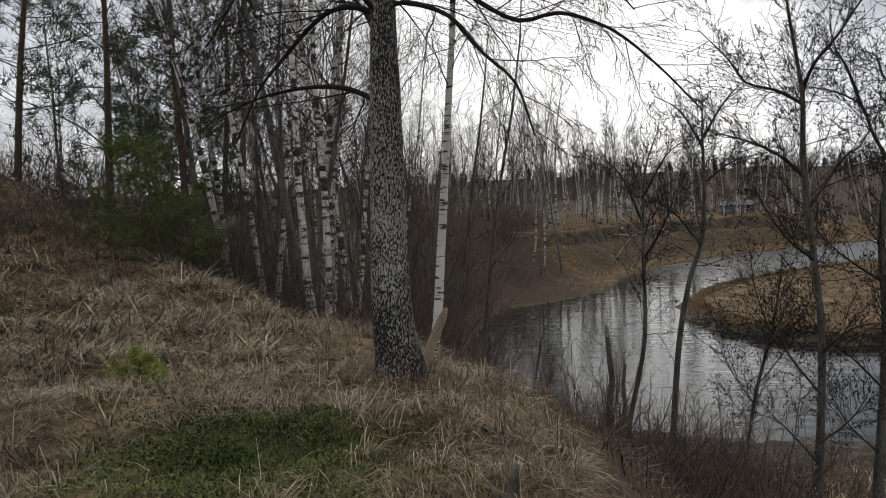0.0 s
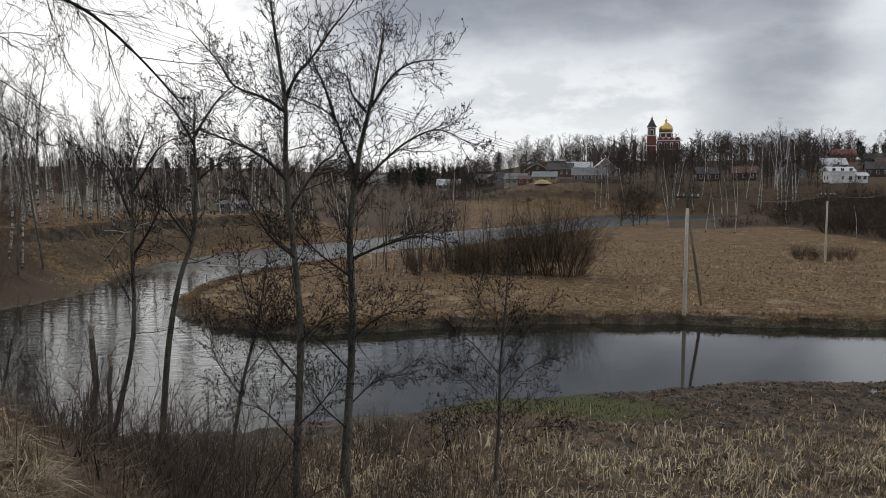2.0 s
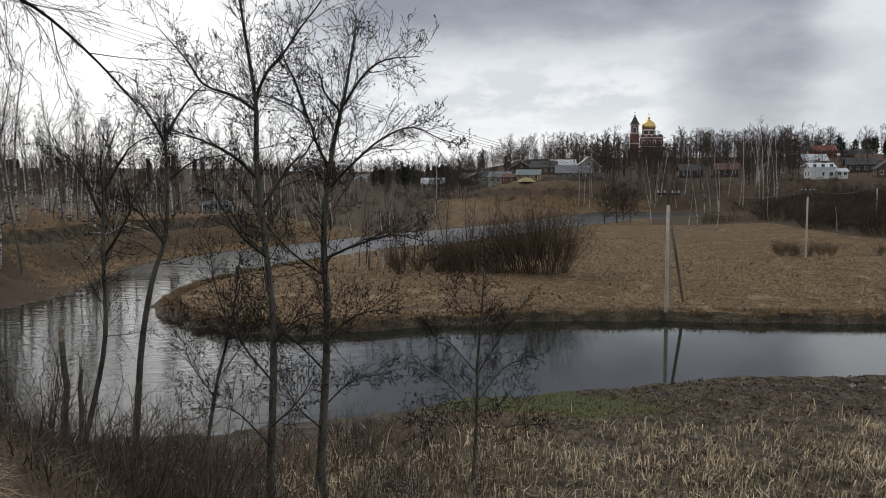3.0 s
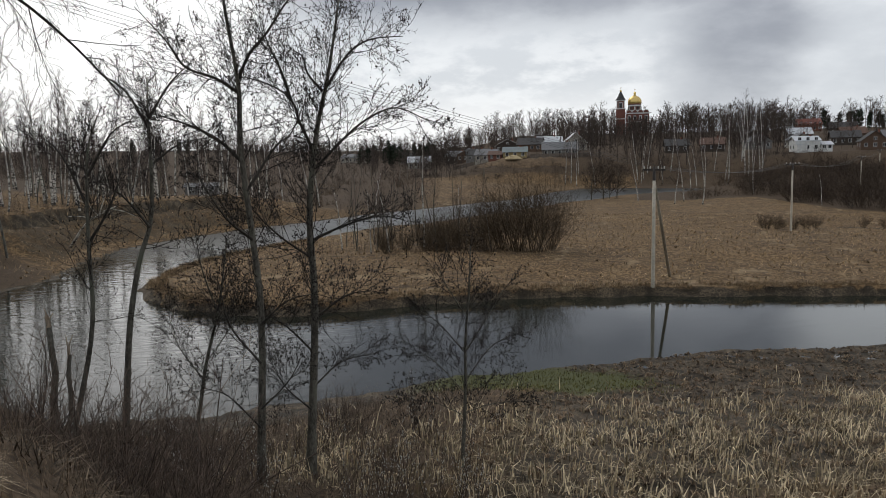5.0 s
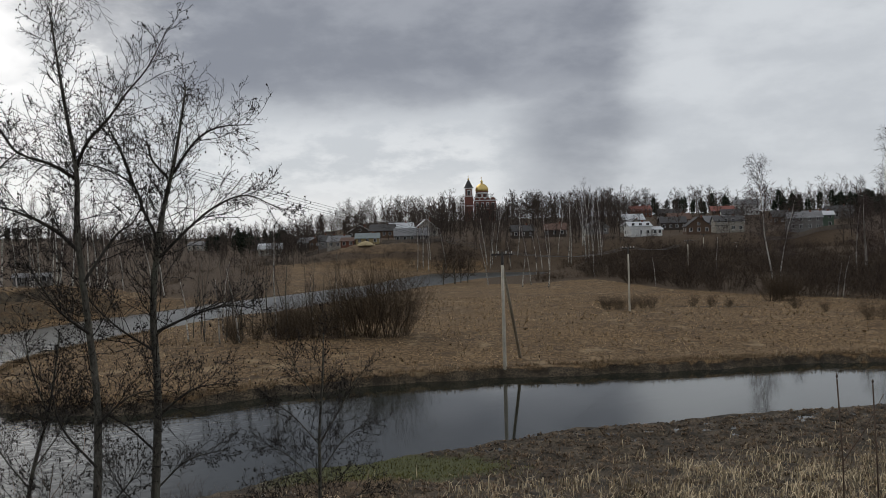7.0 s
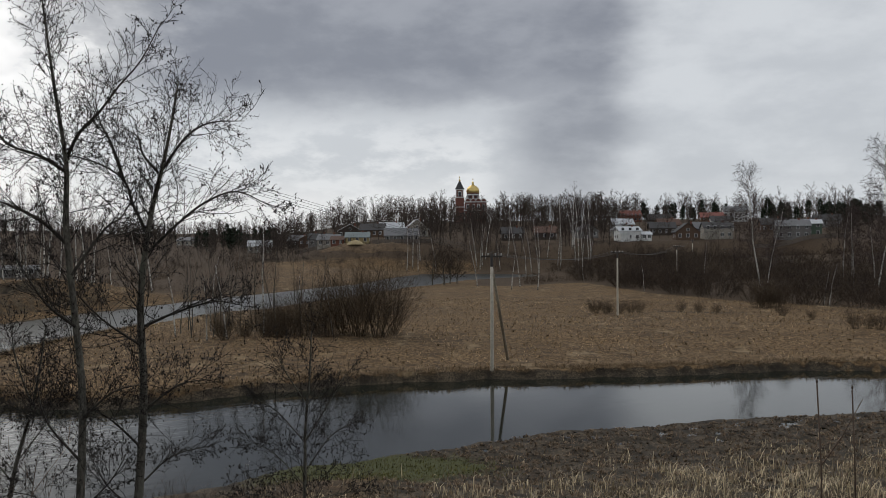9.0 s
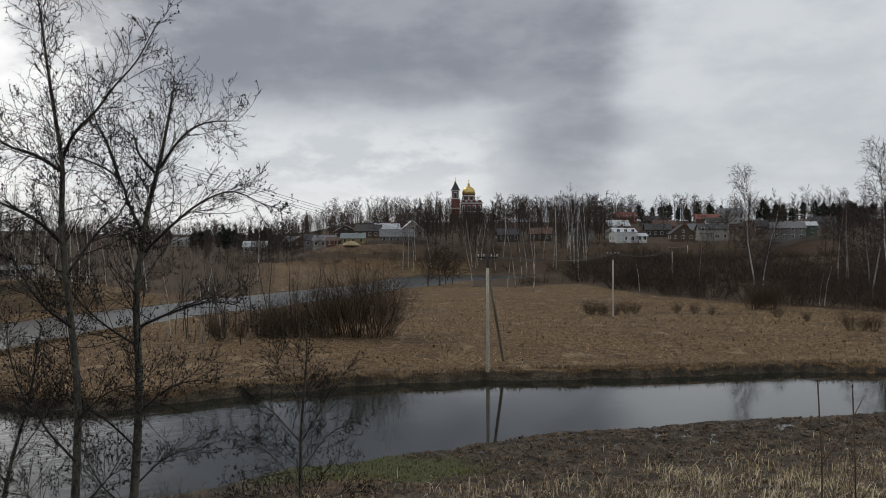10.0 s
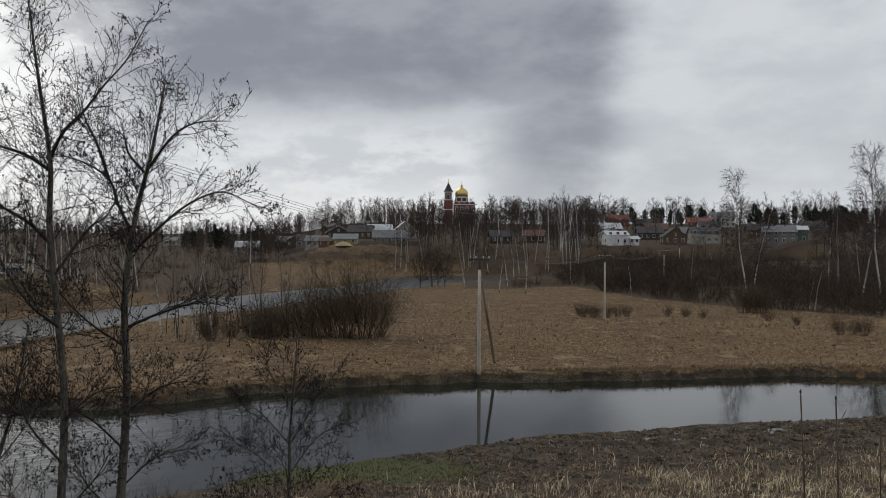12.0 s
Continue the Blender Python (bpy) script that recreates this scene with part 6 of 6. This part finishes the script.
far_wood("hill_woods", "bare grey-brown woods on the far hill", LEAFLESS + SLIM, off_church(spots(520, -38, 34, 560, 680), 0), M_FARWOOD, 2, (0.95, 1.5))
far_wood("hill_conifers", "dark conifers on the far hill", CONIFER, spots(22, 13, 20, 500, 600) + spots(60, 20.5, 30, 420, 560) + spots(30, -18, -12.5, 410, 560) + spots(90, -60, -12, 640, 1000), M_FARPINE, 3, (0.55, 0.9))
far_wood("left_ridge_forest", "dark leafless forest along the far ridge", SLIM, spots(420, -62, -9, 430, 820), M_FARWOOD, 8, (0.8, 1.25))
far_wood("valley_trees", "bare trees of the far valley", LEAFLESS, [p for p in spots(330, -50, -9, 235, 450) if open_bank(p)] + clear(spots(24, 8, 33, 240, 300)), M_FARWOOD, 4, (0.3, 0.62))
land = [p for p in [q for q in spots(330, -48, -7, 130, 330) if open_bank(q) and not (q[0] < -0.445 * q[1] and math.hypot(*q) < 235)] + spots(330, 0, 34, 200, 315) + spots(330, 8, 34, 200, 300) if ground_z(*p) > 0.5 and line_distance(np.array([p[0]]), np.array([p[1]]), TONGUE_BANK)[0] > 3]
far_wood("valley_scrub", "low brown leafless scrub of the valley", [bush_template(i) for i in (1, 2, 3)], land, M_SCRUB, 5, (0.5, 1.5))
far_wood("garden_shrubs", "bare garden shrubs round the village houses", [bush_template(i) for i in (4, 5)], clear(spots(250, -15, 32, 305, 470), 4.0) + spots(170, -14, 12, 303, 326), M_FARWOOD, 6, (0.35, 0.9))
for k in range(72):
    x, y = polar(rng.uniform(-3.5, 10), rng.uniform(225, 312))
    if ground_z(x, y) > 0.8:
        plant(BIRCHES, x, y, rng, (1.0, 1.45), "birches below the church")

for k in (*BIRCHES, *GRAND, *NEAR_BIRCHES, *BARE, *PINES, *YOUNG, *ROUND, *BRUSH, *CATKIN, *WILLOWS, *LOW, *THICKET):
    remove_kind(k)

# ---- grass, reeds and litter ----
def blades(name, label, category, x, y, length, width, lean, azim, mat, z0=None, up=0.0, fold=None):
    """Bent two-piece blades; lean 0 stands, 1 lies."""
    n = len(x)
    z = terrain(x, y) - 0.02 if z0 is None else z0
    base = np.stack([x, y, z + up], 1)
    hx, hy = np.cos(azim), np.sin(azim)
    a1, a2 = lean * 1.48, np.clip(lean * 1.9, 0, 1.75) if fold is None else fold
    d1 = np.stack([hx * np.sin(a1), hy * np.sin(a1), np.cos(a1)], 1)
    d2 = np.stack([hx * np.sin(a2), hy * np.sin(a2), np.cos(a2)], 1)
    side = np.stack([-hy, hx, np.zeros(n)], 1)
    w = width[:, None] * side / 2
    m = base + d1 * (length * 0.5)[:, None]
    tip = m + d2 * (length * 0.55)[:, None]
    v = np.stack([base - w, base + w, m - w * 0.8, m + w * 0.8, tip], 1).reshape(-1, 3)
    i = np.arange(n)[:, None] * 5
    quads = (i + np.array([[0, 1, 3, 2]])).tolist()
    tris = (i + np.array([[2, 3, 4]])).tolist()
    me = bpy.data.meshes.new(name)
    me.from_pydata(v.tolist(), [], quads + tris)
    me.materials.append(mat)
    return tagged(new(name, me), label, category, kind="stuff")


rs = np.random.RandomState(321)


def edge_s(x, y):
    return y - np.interp(x, EDGE_X, EDGE_Y)


def near_points(n, a0, a1, r0, r1, s0, s1, power=1.0):
    az, u = np.radians(rs.uniform(a0, a1, n)), rs.uniform(0, 1, n)
    r = r0 * (r1 / r0) ** (u ** power)
    x, y = r * np.sin(az), r * np.cos(az)
    s = edge_s(x, y)
    k = (s > s0) & (s < s1)
    return x[k], y[k]


def clump_angle(x, y, seed, spread):
    return 3.0 * waves(x, y, 2.2, seed) + rs.normal(0, spread, len(x))


# the hillside by the camera: straw beaten flat in swirling mats
x, y = near_points(130000, -88, -25, 2.8, 27, -7, 1.0)
mat_noise = waves(x, y, 1.9, 31) + 0.5 * waves(x, y, 0.7, 32)
keep = mat_noise + 0.5 * rs.normal(0, 1, len(x)) > -0.35
keep &= rs.uniform(0, 1, len(x)) > green_patch(x, y) * 1.15
keep &= ~((np.hypot(x, y) < 6.4) & (y < 3.5) & (x < -3.4) & (rs.uniform(0, 1, len(x)) < 0.85))
keep &= ~((x > -5.6) & (edge_s(x, y) > -1.6) & (rs.uniform(0, 1, len(x)) < 0.7))
keep &= (np.hypot(x + 6.0, y - 4.4) > 1.2) | (rs.uniform(0, 1, len(x)) < 0.4)
x, y = x[keep], y[keep]
half = (waves(x, y, 2.9, 33) + 0.6 * rs.normal(0, 1, len(x))) > -0.35
for sel, nm, lb, mt in ((half, "straw_grass", "matted pale dry grass on the slope", M_STRAW), (~half, "brown_grass", "matted brown dead grass on the slope", M_STRAW_BROWN)):
    xs, ys = x[sel], y[sel]
    n = len(xs)
    far = np.hypot(xs, ys) / 8
    flat = np.clip(rs.normal(0.93, 0.10, n), 0.3, 1.0)
    flat = np.where(rs.uniform(0, 1, n) < 0.03, rs.uniform(0.1, 0.5, n), flat)
    blades(nm, lb, "grass", xs, ys, rs.uniform(0.10, 0.42, n), rs.uniform(0.004, 0.010, n) * np.clip(far, 0.5, 2.2), flat, clump_angle(xs, ys, 35, 1.1), mt, up=rs.uniform(0.02, 0.09, n))
x, y = near_points(42000, -88, -62, 9, 42, -9, 1.0)
k = waves(x, y, 2.4, 36) + 0.6 * rs.normal(0, 1, len(x)) > -0.3
x, y = x[k], y[k]
n = len(x)
blades("hill_straw", "pale flattened straw on the upper slope", "grass", x, y, rs.uniform(0.2, 0.6, n), rs.uniform(0.012, 0.026, n), np.clip(rs.normal(0.85, 0.15, n), 0, 1), clump_angle(x, y, 37, 0.9), M_STRAW, up=0.03)
# drooping tufts that stand out of the mat and hang down the slope
def tufts(name, label, x, y, count, length, width, mat, lean=0.62, hang=0.9, seed=71):
    m = len(x)
    head = -0.4 + 2.2 * waves(x, y, 3.5, seed) + rs.normal(0, 0.4, m)
    size = rs.uniform(0.6, 1.3, m)
    who = np.repeat(np.arange(m), count)
    k = len(who)
    a = rs.uniform(0, 6.28, k)
    spread = rs.uniform(0, 0.07, k) * size[who]
    px, py = x[who] + np.cos(a) * spread, y[who] + np.sin(a) * spread
    dx, dy = np.cos(a) + hang * np.cos(head[who]), np.sin(a) + hang * np.sin(head[who])
    far = np.clip(np.hypot(px, py) / 8, 0.6, 2.0)
    blades(name, label, "grass", px, py, rs.uniform(*length, k) * size[who], rs.uniform(*width, k) * far, np.clip(rs.normal(lean, 0.22, k), 0.05, 1.0), np.arctan2(dy, dx), mat,
           up=0.02, fold=np.clip(rs.normal(1.75, 0.3, k), 0.6, 2.3))


x, y = near_points(4600, -88, -25, 2.8, 18, -7, 0.9)
k = (green_patch(x, y) < rs.uniform(0.08, 0.7, len(x))) & (waves(x, y, 1.6, 72) + 0.7 * rs.normal(0, 1, len(x)) > -0.2)
x, y = x[k], y[k]
pale = waves(x, y, 2.3, 73) + 0.5 * rs.normal(0, 1, len(x)) > -0.25
tufts("straw_tufts", "drooping tufts of pale dry grass on the slope", x[pale], y[pale], 26, (0.16, 0.42), (0.005, 0.011), M_STRAW)
tufts("brown_tufts", "drooping tufts of brown dead grass on the slope", x[~pale], y[~pale], 24, (0.14, 0.36), (0.005, 0.010), M_STRAW_BROWN, seed=75)
# standing tufts on the shoulder
x, y = near_points(17000, -80, -30, 4, 18, 0.1, 2.8)
keep = waves(x, y, 1.1, 41) + 0.5 * rs.normal(0, 1, len(x)) > 0.1
x, y = x[keep], y[keep]
n = len(x)
blades("shoulder_grass", "standing brown grass along the slope's shoulder", "grass", x, y, rs.uniform(0.2, 0.5, n), rs.uniform(0.003, 0.006, n), np.clip(rs.normal(0.4, 0.25, n), 0, 0.95),
       rs.uniform(0, 6.28, n), M_STRAW_BROWN)
# low green herbs in the turf, and yellowed moss towards the birch
n = 95000
x, y = rs.normal(-5.0, 1.6, n), rs.normal(2.3, 0.9, n)
k = (edge_s(x, y) < 0.5) & (np.hypot(x, y) > 2.2) & (waves(x, y, 0.6, 43) + 0.5 * rs.normal(0, 1, n) > -0.3)
k &= green_patch(x, y) > rs.uniform(0.1, 0.9, n)
x, y = x[k], y[k]
n = len(x)
blades("green_herbs", "low green herbs in a patch on the slope", "plants", x, y, rs.uniform(0.018, 0.05, n), rs.uniform(0.007, 0.018, n), np.clip(rs.normal(0.65, 0.25, n), 0, 1), rs.uniform(0, 6.28, n), M_GREEN,
       up=rs.uniform(0.01, 0.06, n))
n = 34000
x, y = rs.normal(-4.9, 1.2, n), rs.normal(3.5, 0.75, n)
k = (edge_s(x, y) < 0.7) & (waves(x, y, 0.5, 45) + 0.5 * rs.normal(0, 1, n) > -0.2)
x, y = x[k], y[k]
n = len(x)
blades("yellow_moss", "short yellowish moss and herbs round the old birch", "plants", x, y, rs.uniform(0.02, 0.07, n), rs.uniform(0.006, 0.014, n), np.clip(rs.normal(0.6, 0.25, n), 0, 1), rs.uniform(0, 6.28, n), M_MOSS, up=0.01)
# tufts round the foot of the old birch
n = 1500
a, q = rs.uniform(0, 6.28, n), rs.uniform(0.22, 0.5, n)
blades("foot_grass", "dry grass tufts round the foot of the old birch", "grass", -6.31 + q * np.cos(a), 4.55 + q * np.sin(a), rs.uniform(0.08, 0.30, n), rs.uniform(0.003, 0.007, n), np.clip(rs.normal(0.35, 0.25, n), 0, 1), a, M_STRAW_BROWN)
# litter and fallen stems on the lower slope
x, y = near_points(36000, -60, -10, 7, 36, 1.5, 40, 0.7)
k = terrain(x, y) > 0.12
x, y = x[k], y[k]
n = len(x)
blades("slope_litter", "fallen leaves, twigs and dead grass on the lower slope", "litter", x, y, rs.uniform(0.15, 0.5, n), rs.uniform(0.008, 0.02, n), np.clip(rs.normal(0.75, 0.25, n), 0, 0.98), rs.uniform(0, 6.28, n), M_LITTER)

# the near flat: reeds, broken reeds, clods and turf
def flat_points(n, d0, d1, x0, x1):
    x, y = rs.uniform(x0, x1, n), rs.uniform(14, 52, n)
    d = line_distance(x, y, SOUTH_BANK)
    k = (d > d0) & (d < d1) & ~in_river(x, y) & (np.hypot(x, y) > 17)
    return x[k], y[k], d[k]


def reed_bed(x, y, d):
    return waves(x, y, 4.5, 51) * 0.7 + 0.75 * waves(x, y, 1.3, 57) + np.clip(d - 9.5, -7, 5) * 0.17


def green_bank(x, y):
    return np.exp(-(((x + 3.4) / 5.0) ** 2 + ((y - 35.4) / 3.2) ** 2))


x, y, d = flat_points(100000, 2.0, 32, -10, 34)
k = (reed_bed(x, y, d) + 0.35 * rs.normal(0, 1, len(x)) > 0.6) & (green_bank(x, y) < rs.uniform(0.4, 1.0, len(x)))
x, y = x[k], y[k]
n = len(x)
blades("reeds", "dry pale broken reeds standing on the muddy flat", "reeds", x, y, rs.uniform(0.16, 0.66, n) * (1 + 0.35 * waves(x, y, 3.0, 58)), rs.uniform(0.020, 0.048, n), np.clip(np.abs(rs.normal(0, 0.32, n)), 0, 0.95),
       clump_angle(x, y, 59, 1.0), M_REED, fold=rs.uniform(0.2, 2.4, n))
x, y, d = flat_points(32000, 1.5, 32, -12, 34)
k = green_bank(x, y) < rs.uniform(0.1, 0.7, len(x))
x, y = x[k], y[k]
n = len(x)
blades("broken_reeds", "broken brown reeds lying on the mud", "reeds", x, y, rs.uniform(0.12, 0.45, n), rs.uniform(0.012, 0.030, n), np.clip(rs.normal(0.85, 0.2, n), 0.2, 1), rs.uniform(0, 6.28, n), M_STRAW_BROWN)
x, y, d = flat_points(26000, 0.5, 20, -8, 34)
k = (green_bank(x, y) < 0.4) & (waves(x, y, 1.7, 67) > -0.4)
x, y = x[k], y[k]
n = len(x)
blades("reed_stubble", "short brown reed stubble on the wet mud", "reeds", x, y, rs.uniform(0.06, 0.26, n), rs.uniform(0.02, 0.05, n), np.clip(rs.normal(0.55, 0.3, n), 0, 1), rs.uniform(0, 6.28, n), M_STRAW_BROWN)
x, y, d = flat_points(9000, 0.3, 22, -4, 34)
k = (green_bank(x, y) < 0.35) & (waves(x, y, 2.2, 69) + 0.7 * rs.normal(0, 1, len(x)) > 0.1)
x, y = x[k][:2600], y[k][:2600]
tufts("mud_tussocks", "dark brown tussocks of dead sedge on the wet mud", x, y, 15, (0.10, 0.30), (0.010, 0.022), M_STRAW_BROWN, 0.4, 0.3, 79)
x, y, d = flat_points(60000, 0.2, 9, -15, 3)
k = green_bank(x, y) + 0.12 * waves(x, y, 1.5, 53) + 0.1 * rs.normal(0, 1, len(x)) > 0.3
x, y = x[k], y[k]
n = len(x)
blades("bank_turf", "short green turf at the water's edge", "grass", x, y, rs.uniform(0.06, 0.18, n), rs.uniform(0.015, 0.045, n), np.clip(rs.normal(0.5, 0.25, n), 0, 1), rs.uniform(0, 6.28, n), M_TURF)
x, y, d = flat_points(26000, -0.3, 9, -2, 36)
k = (waves(x, y, 2.0, 54) + 0.6 * rs.normal(0, 1, len(x)) > 0.0) & (green_bank(x, y) < 0.4)
x, y = x[k][:8200], y[k][:8200]
t = Tubes()
q = rs.uniform(0.03, 0.11, len(x))
t.blobs(np.stack([x, y, terrain(x, y)], 1), q * rs.uniform(0.8, 1.8, len(x)), q * 0.8)
tagged(new("mud_clods", t.mesh("mud_clods", M_CLOD, False)), "dark clods and tussock stubs on the mud", "mud", kind="stuff")


# the meadow
def meadow_points(n, r0, r1, d0, d1):
    az = np.radians(rs.uniform(-42, 33, n))
    r = np.sqrt(rs.uniform(r0 ** 2, r1 ** 2, n))
    x, y = r * np.sin(az), r * np.cos(az)
    d = line_distance(x, y, TONGUE_BANK)
    k = (d > d0) & (d < d1) & ~in_river(x, y) & (line_distance(x, y, SOUTH_BANK) > d)
    return x[k], y[k]


x, y = meadow_points(105000, 50, 150, 0.3, 200)
k = 0.7 * waves(x, y, 1.7, 61) + 0.6 * waves(x, y, 6.0, 68) + 0.6 * rs.normal(0, 1, len(x)) > 0.0
x, y = x[k], y[k]
n = len(x)
blades("meadow_grass", "flattened dry straw grass of the meadow", "grass", x, y, rs.uniform(0.18, 0.5, n), rs.uniform(0.03, 0.07, n), np.clip(rs.normal(0.7, 0.22, n), 0, 1), rs.uniform(0, 6.28, n), M_MEADOW)
x, y = meadow_points(4200, 58, 150, 1.5, 200)
k = waves(x, y, 5.0, 81) + 0.7 * rs.normal(0, 1, len(x)) > 0.2
x, y = x[k], y[k]
tufts("meadow_tussocks", "dry straw grass tussocks on the meadow", x, y, 12, (0.15, 0.38), (0.022, 0.045), M_MEADOW, 0.4, 0.3, 83)
# grass over the cut bank
px, py = [], []
for (x0, y0), (x1, y1) in zip(TONGUE_BANK[11:], TONGUE_BANK[12:-1]):
    le = math.hypot(x1 - x0, y1 - y0)
    m = int(le * 190)
    u, o = rs.uniform(0, 1, m), rs.uniform(0.28, 1.9, m)
    px.append(x0 + (x1 - x0) * u + o * (y1 - y0) / le * -1)
    py.append(y0 + (y1 - y0) * u + o * (x1 - x0) / le)
x, y = np.concatenate(px), np.concatenate(py)
k = (terrain(x, y) > 0.42) & (waves(x, y, 3.2, 65) + waves(x, y, 9.0, 66) > -1.15)
x, y = x[k], y[k]
n = len(x)
blades("bank_grass", "straw grass hanging over the meadow bank", "grass", x, y, rs.uniform(0.25, 0.55, n), rs.uniform(0.015, 0.04, n), np.clip(rs.normal(0.6, 0.25, n), 0, 1), rs.normal(-1.2, 1.0, n), M_BANKGRASS)


# ---- small things near the camera ----
def dry_stalk(az, r, top, lean, seed, label):
    rng = np.random.RandomState(seed)
    x, y = polar(az, r)
    z = ground_z(x, y)
    root = thing("dry_stalk", (x, y, z), label, "plant stalk", "dry stalks")
    h = top - z
    t = Tubes()
    pts = [(-lean * u + rng.normal(0, 0.004), rng.normal(0, 0.006), -0.05 + (h + 0.05) * u) for u in np.linspace(0, 1, 9)]
    t.tube(pts, np.linspace(0.0042, 0.0026, 9), 6)
    part("stem", t, root, mat=M_STALK)
    for k in range(3):
        u = rng.uniform(0.35, 0.9)
        p = np.array(pts[int(u * 8)])
        d = unit((rng.choice([-1, 1]) * rng.uniform(0.4, 0.9), rng.normal(0, 0.3), 0.9))
        t = Tubes()
        le = rng.uniform(0.08, 0.3)
        t.tube([p, p + d * le * 0.5, p + d * le + np.array([0, 0, 0.03])], [0.0022, 0.0018, 0.0012], 5)
        part("side_stem", t, root, mat=M_STALK)
    t = Tubes()
    t.blob(np.array(pts[-1]) + (0, 0, 0.01), 0.005, 0.011)
    part("bud", t, root, "dark dry bud", M_STALK)


dry_stalk(25.9, 3.2, 9.52, 0.07, 1, "tall dry brown plant stalk by the camera")
dry_stalk(27.1, 3.4, 9.47, 0.02, 2, "thin dry plant stalk with side stems")
dry_stalk(29.5, 3.3, 9.43, 0.02, 3, "dry brown plant stalk with a bud")


def rotten_stump(x, y):
    rng = np.random.RandomState(8)
    root = thing("rotten_stump", (x, y, ground_z(x, y)), "small dark rotten stump in the grass", "stump")
    t = Tubes()
    t.tube([(0, 0, -0.1), (0.01, 0, 0.08), (0.03, 0.01, 0.17), (0.06, 0.01, 0.27)], [0.055, 0.045, 0.035, 0.008], 8)
    part("trunk", t, root, mat=M_ALDER)
    t = Tubes()
    t.tube([(-0.03, 0.0, 0.0), (-0.14, 0.02, 0.07), (-0.2, 0.02, 0.06)], [0.03, 0.025, 0.012], 6)
    part("branch_stub", t, root, mat=M_ALDER)


rotten_stump(-3.55, 3.15)


def leaning_birch(x0, y0, z0, x1, y1, z1):
    rng = np.random.RandomState(9)
    root = thing("leaning_birch", (x0, y0, z0), "dead pale birch fallen from the scarp towards the water", "dead tree")
    t = Tubes()
    e = np.array([x1 - x0, y1 - y0, z1 - z0])
    pts = [e * u + np.array([0, 0, 0.8 * math.sin(u * 3.1)]) + rng.normal(0, 0.08, 3) for u in np.linspace(0, 1, 9)]
    t.tube(pts, np.linspace(0.16, 0.05, 9), 7)
    part("trunk", t, root, mat=M_FAR_BIRCH)
    for k in range(7):
        p = pts[rng.randint(2, 8)]
        d = unit(e) + rng.normal(0, 0.5, 3)
        t = Tubes()
        t.tube([p, p + d * 1.3, p + d * 2.6 + rng.normal(0, 0.3, 3)], [0.05, 0.04, 0.02], 5)
        part("limb", t, root, mat=M_FAR_BIRCH)


leaning_birch(-59.5, 80, 1.5, -51, 76, 6.0)
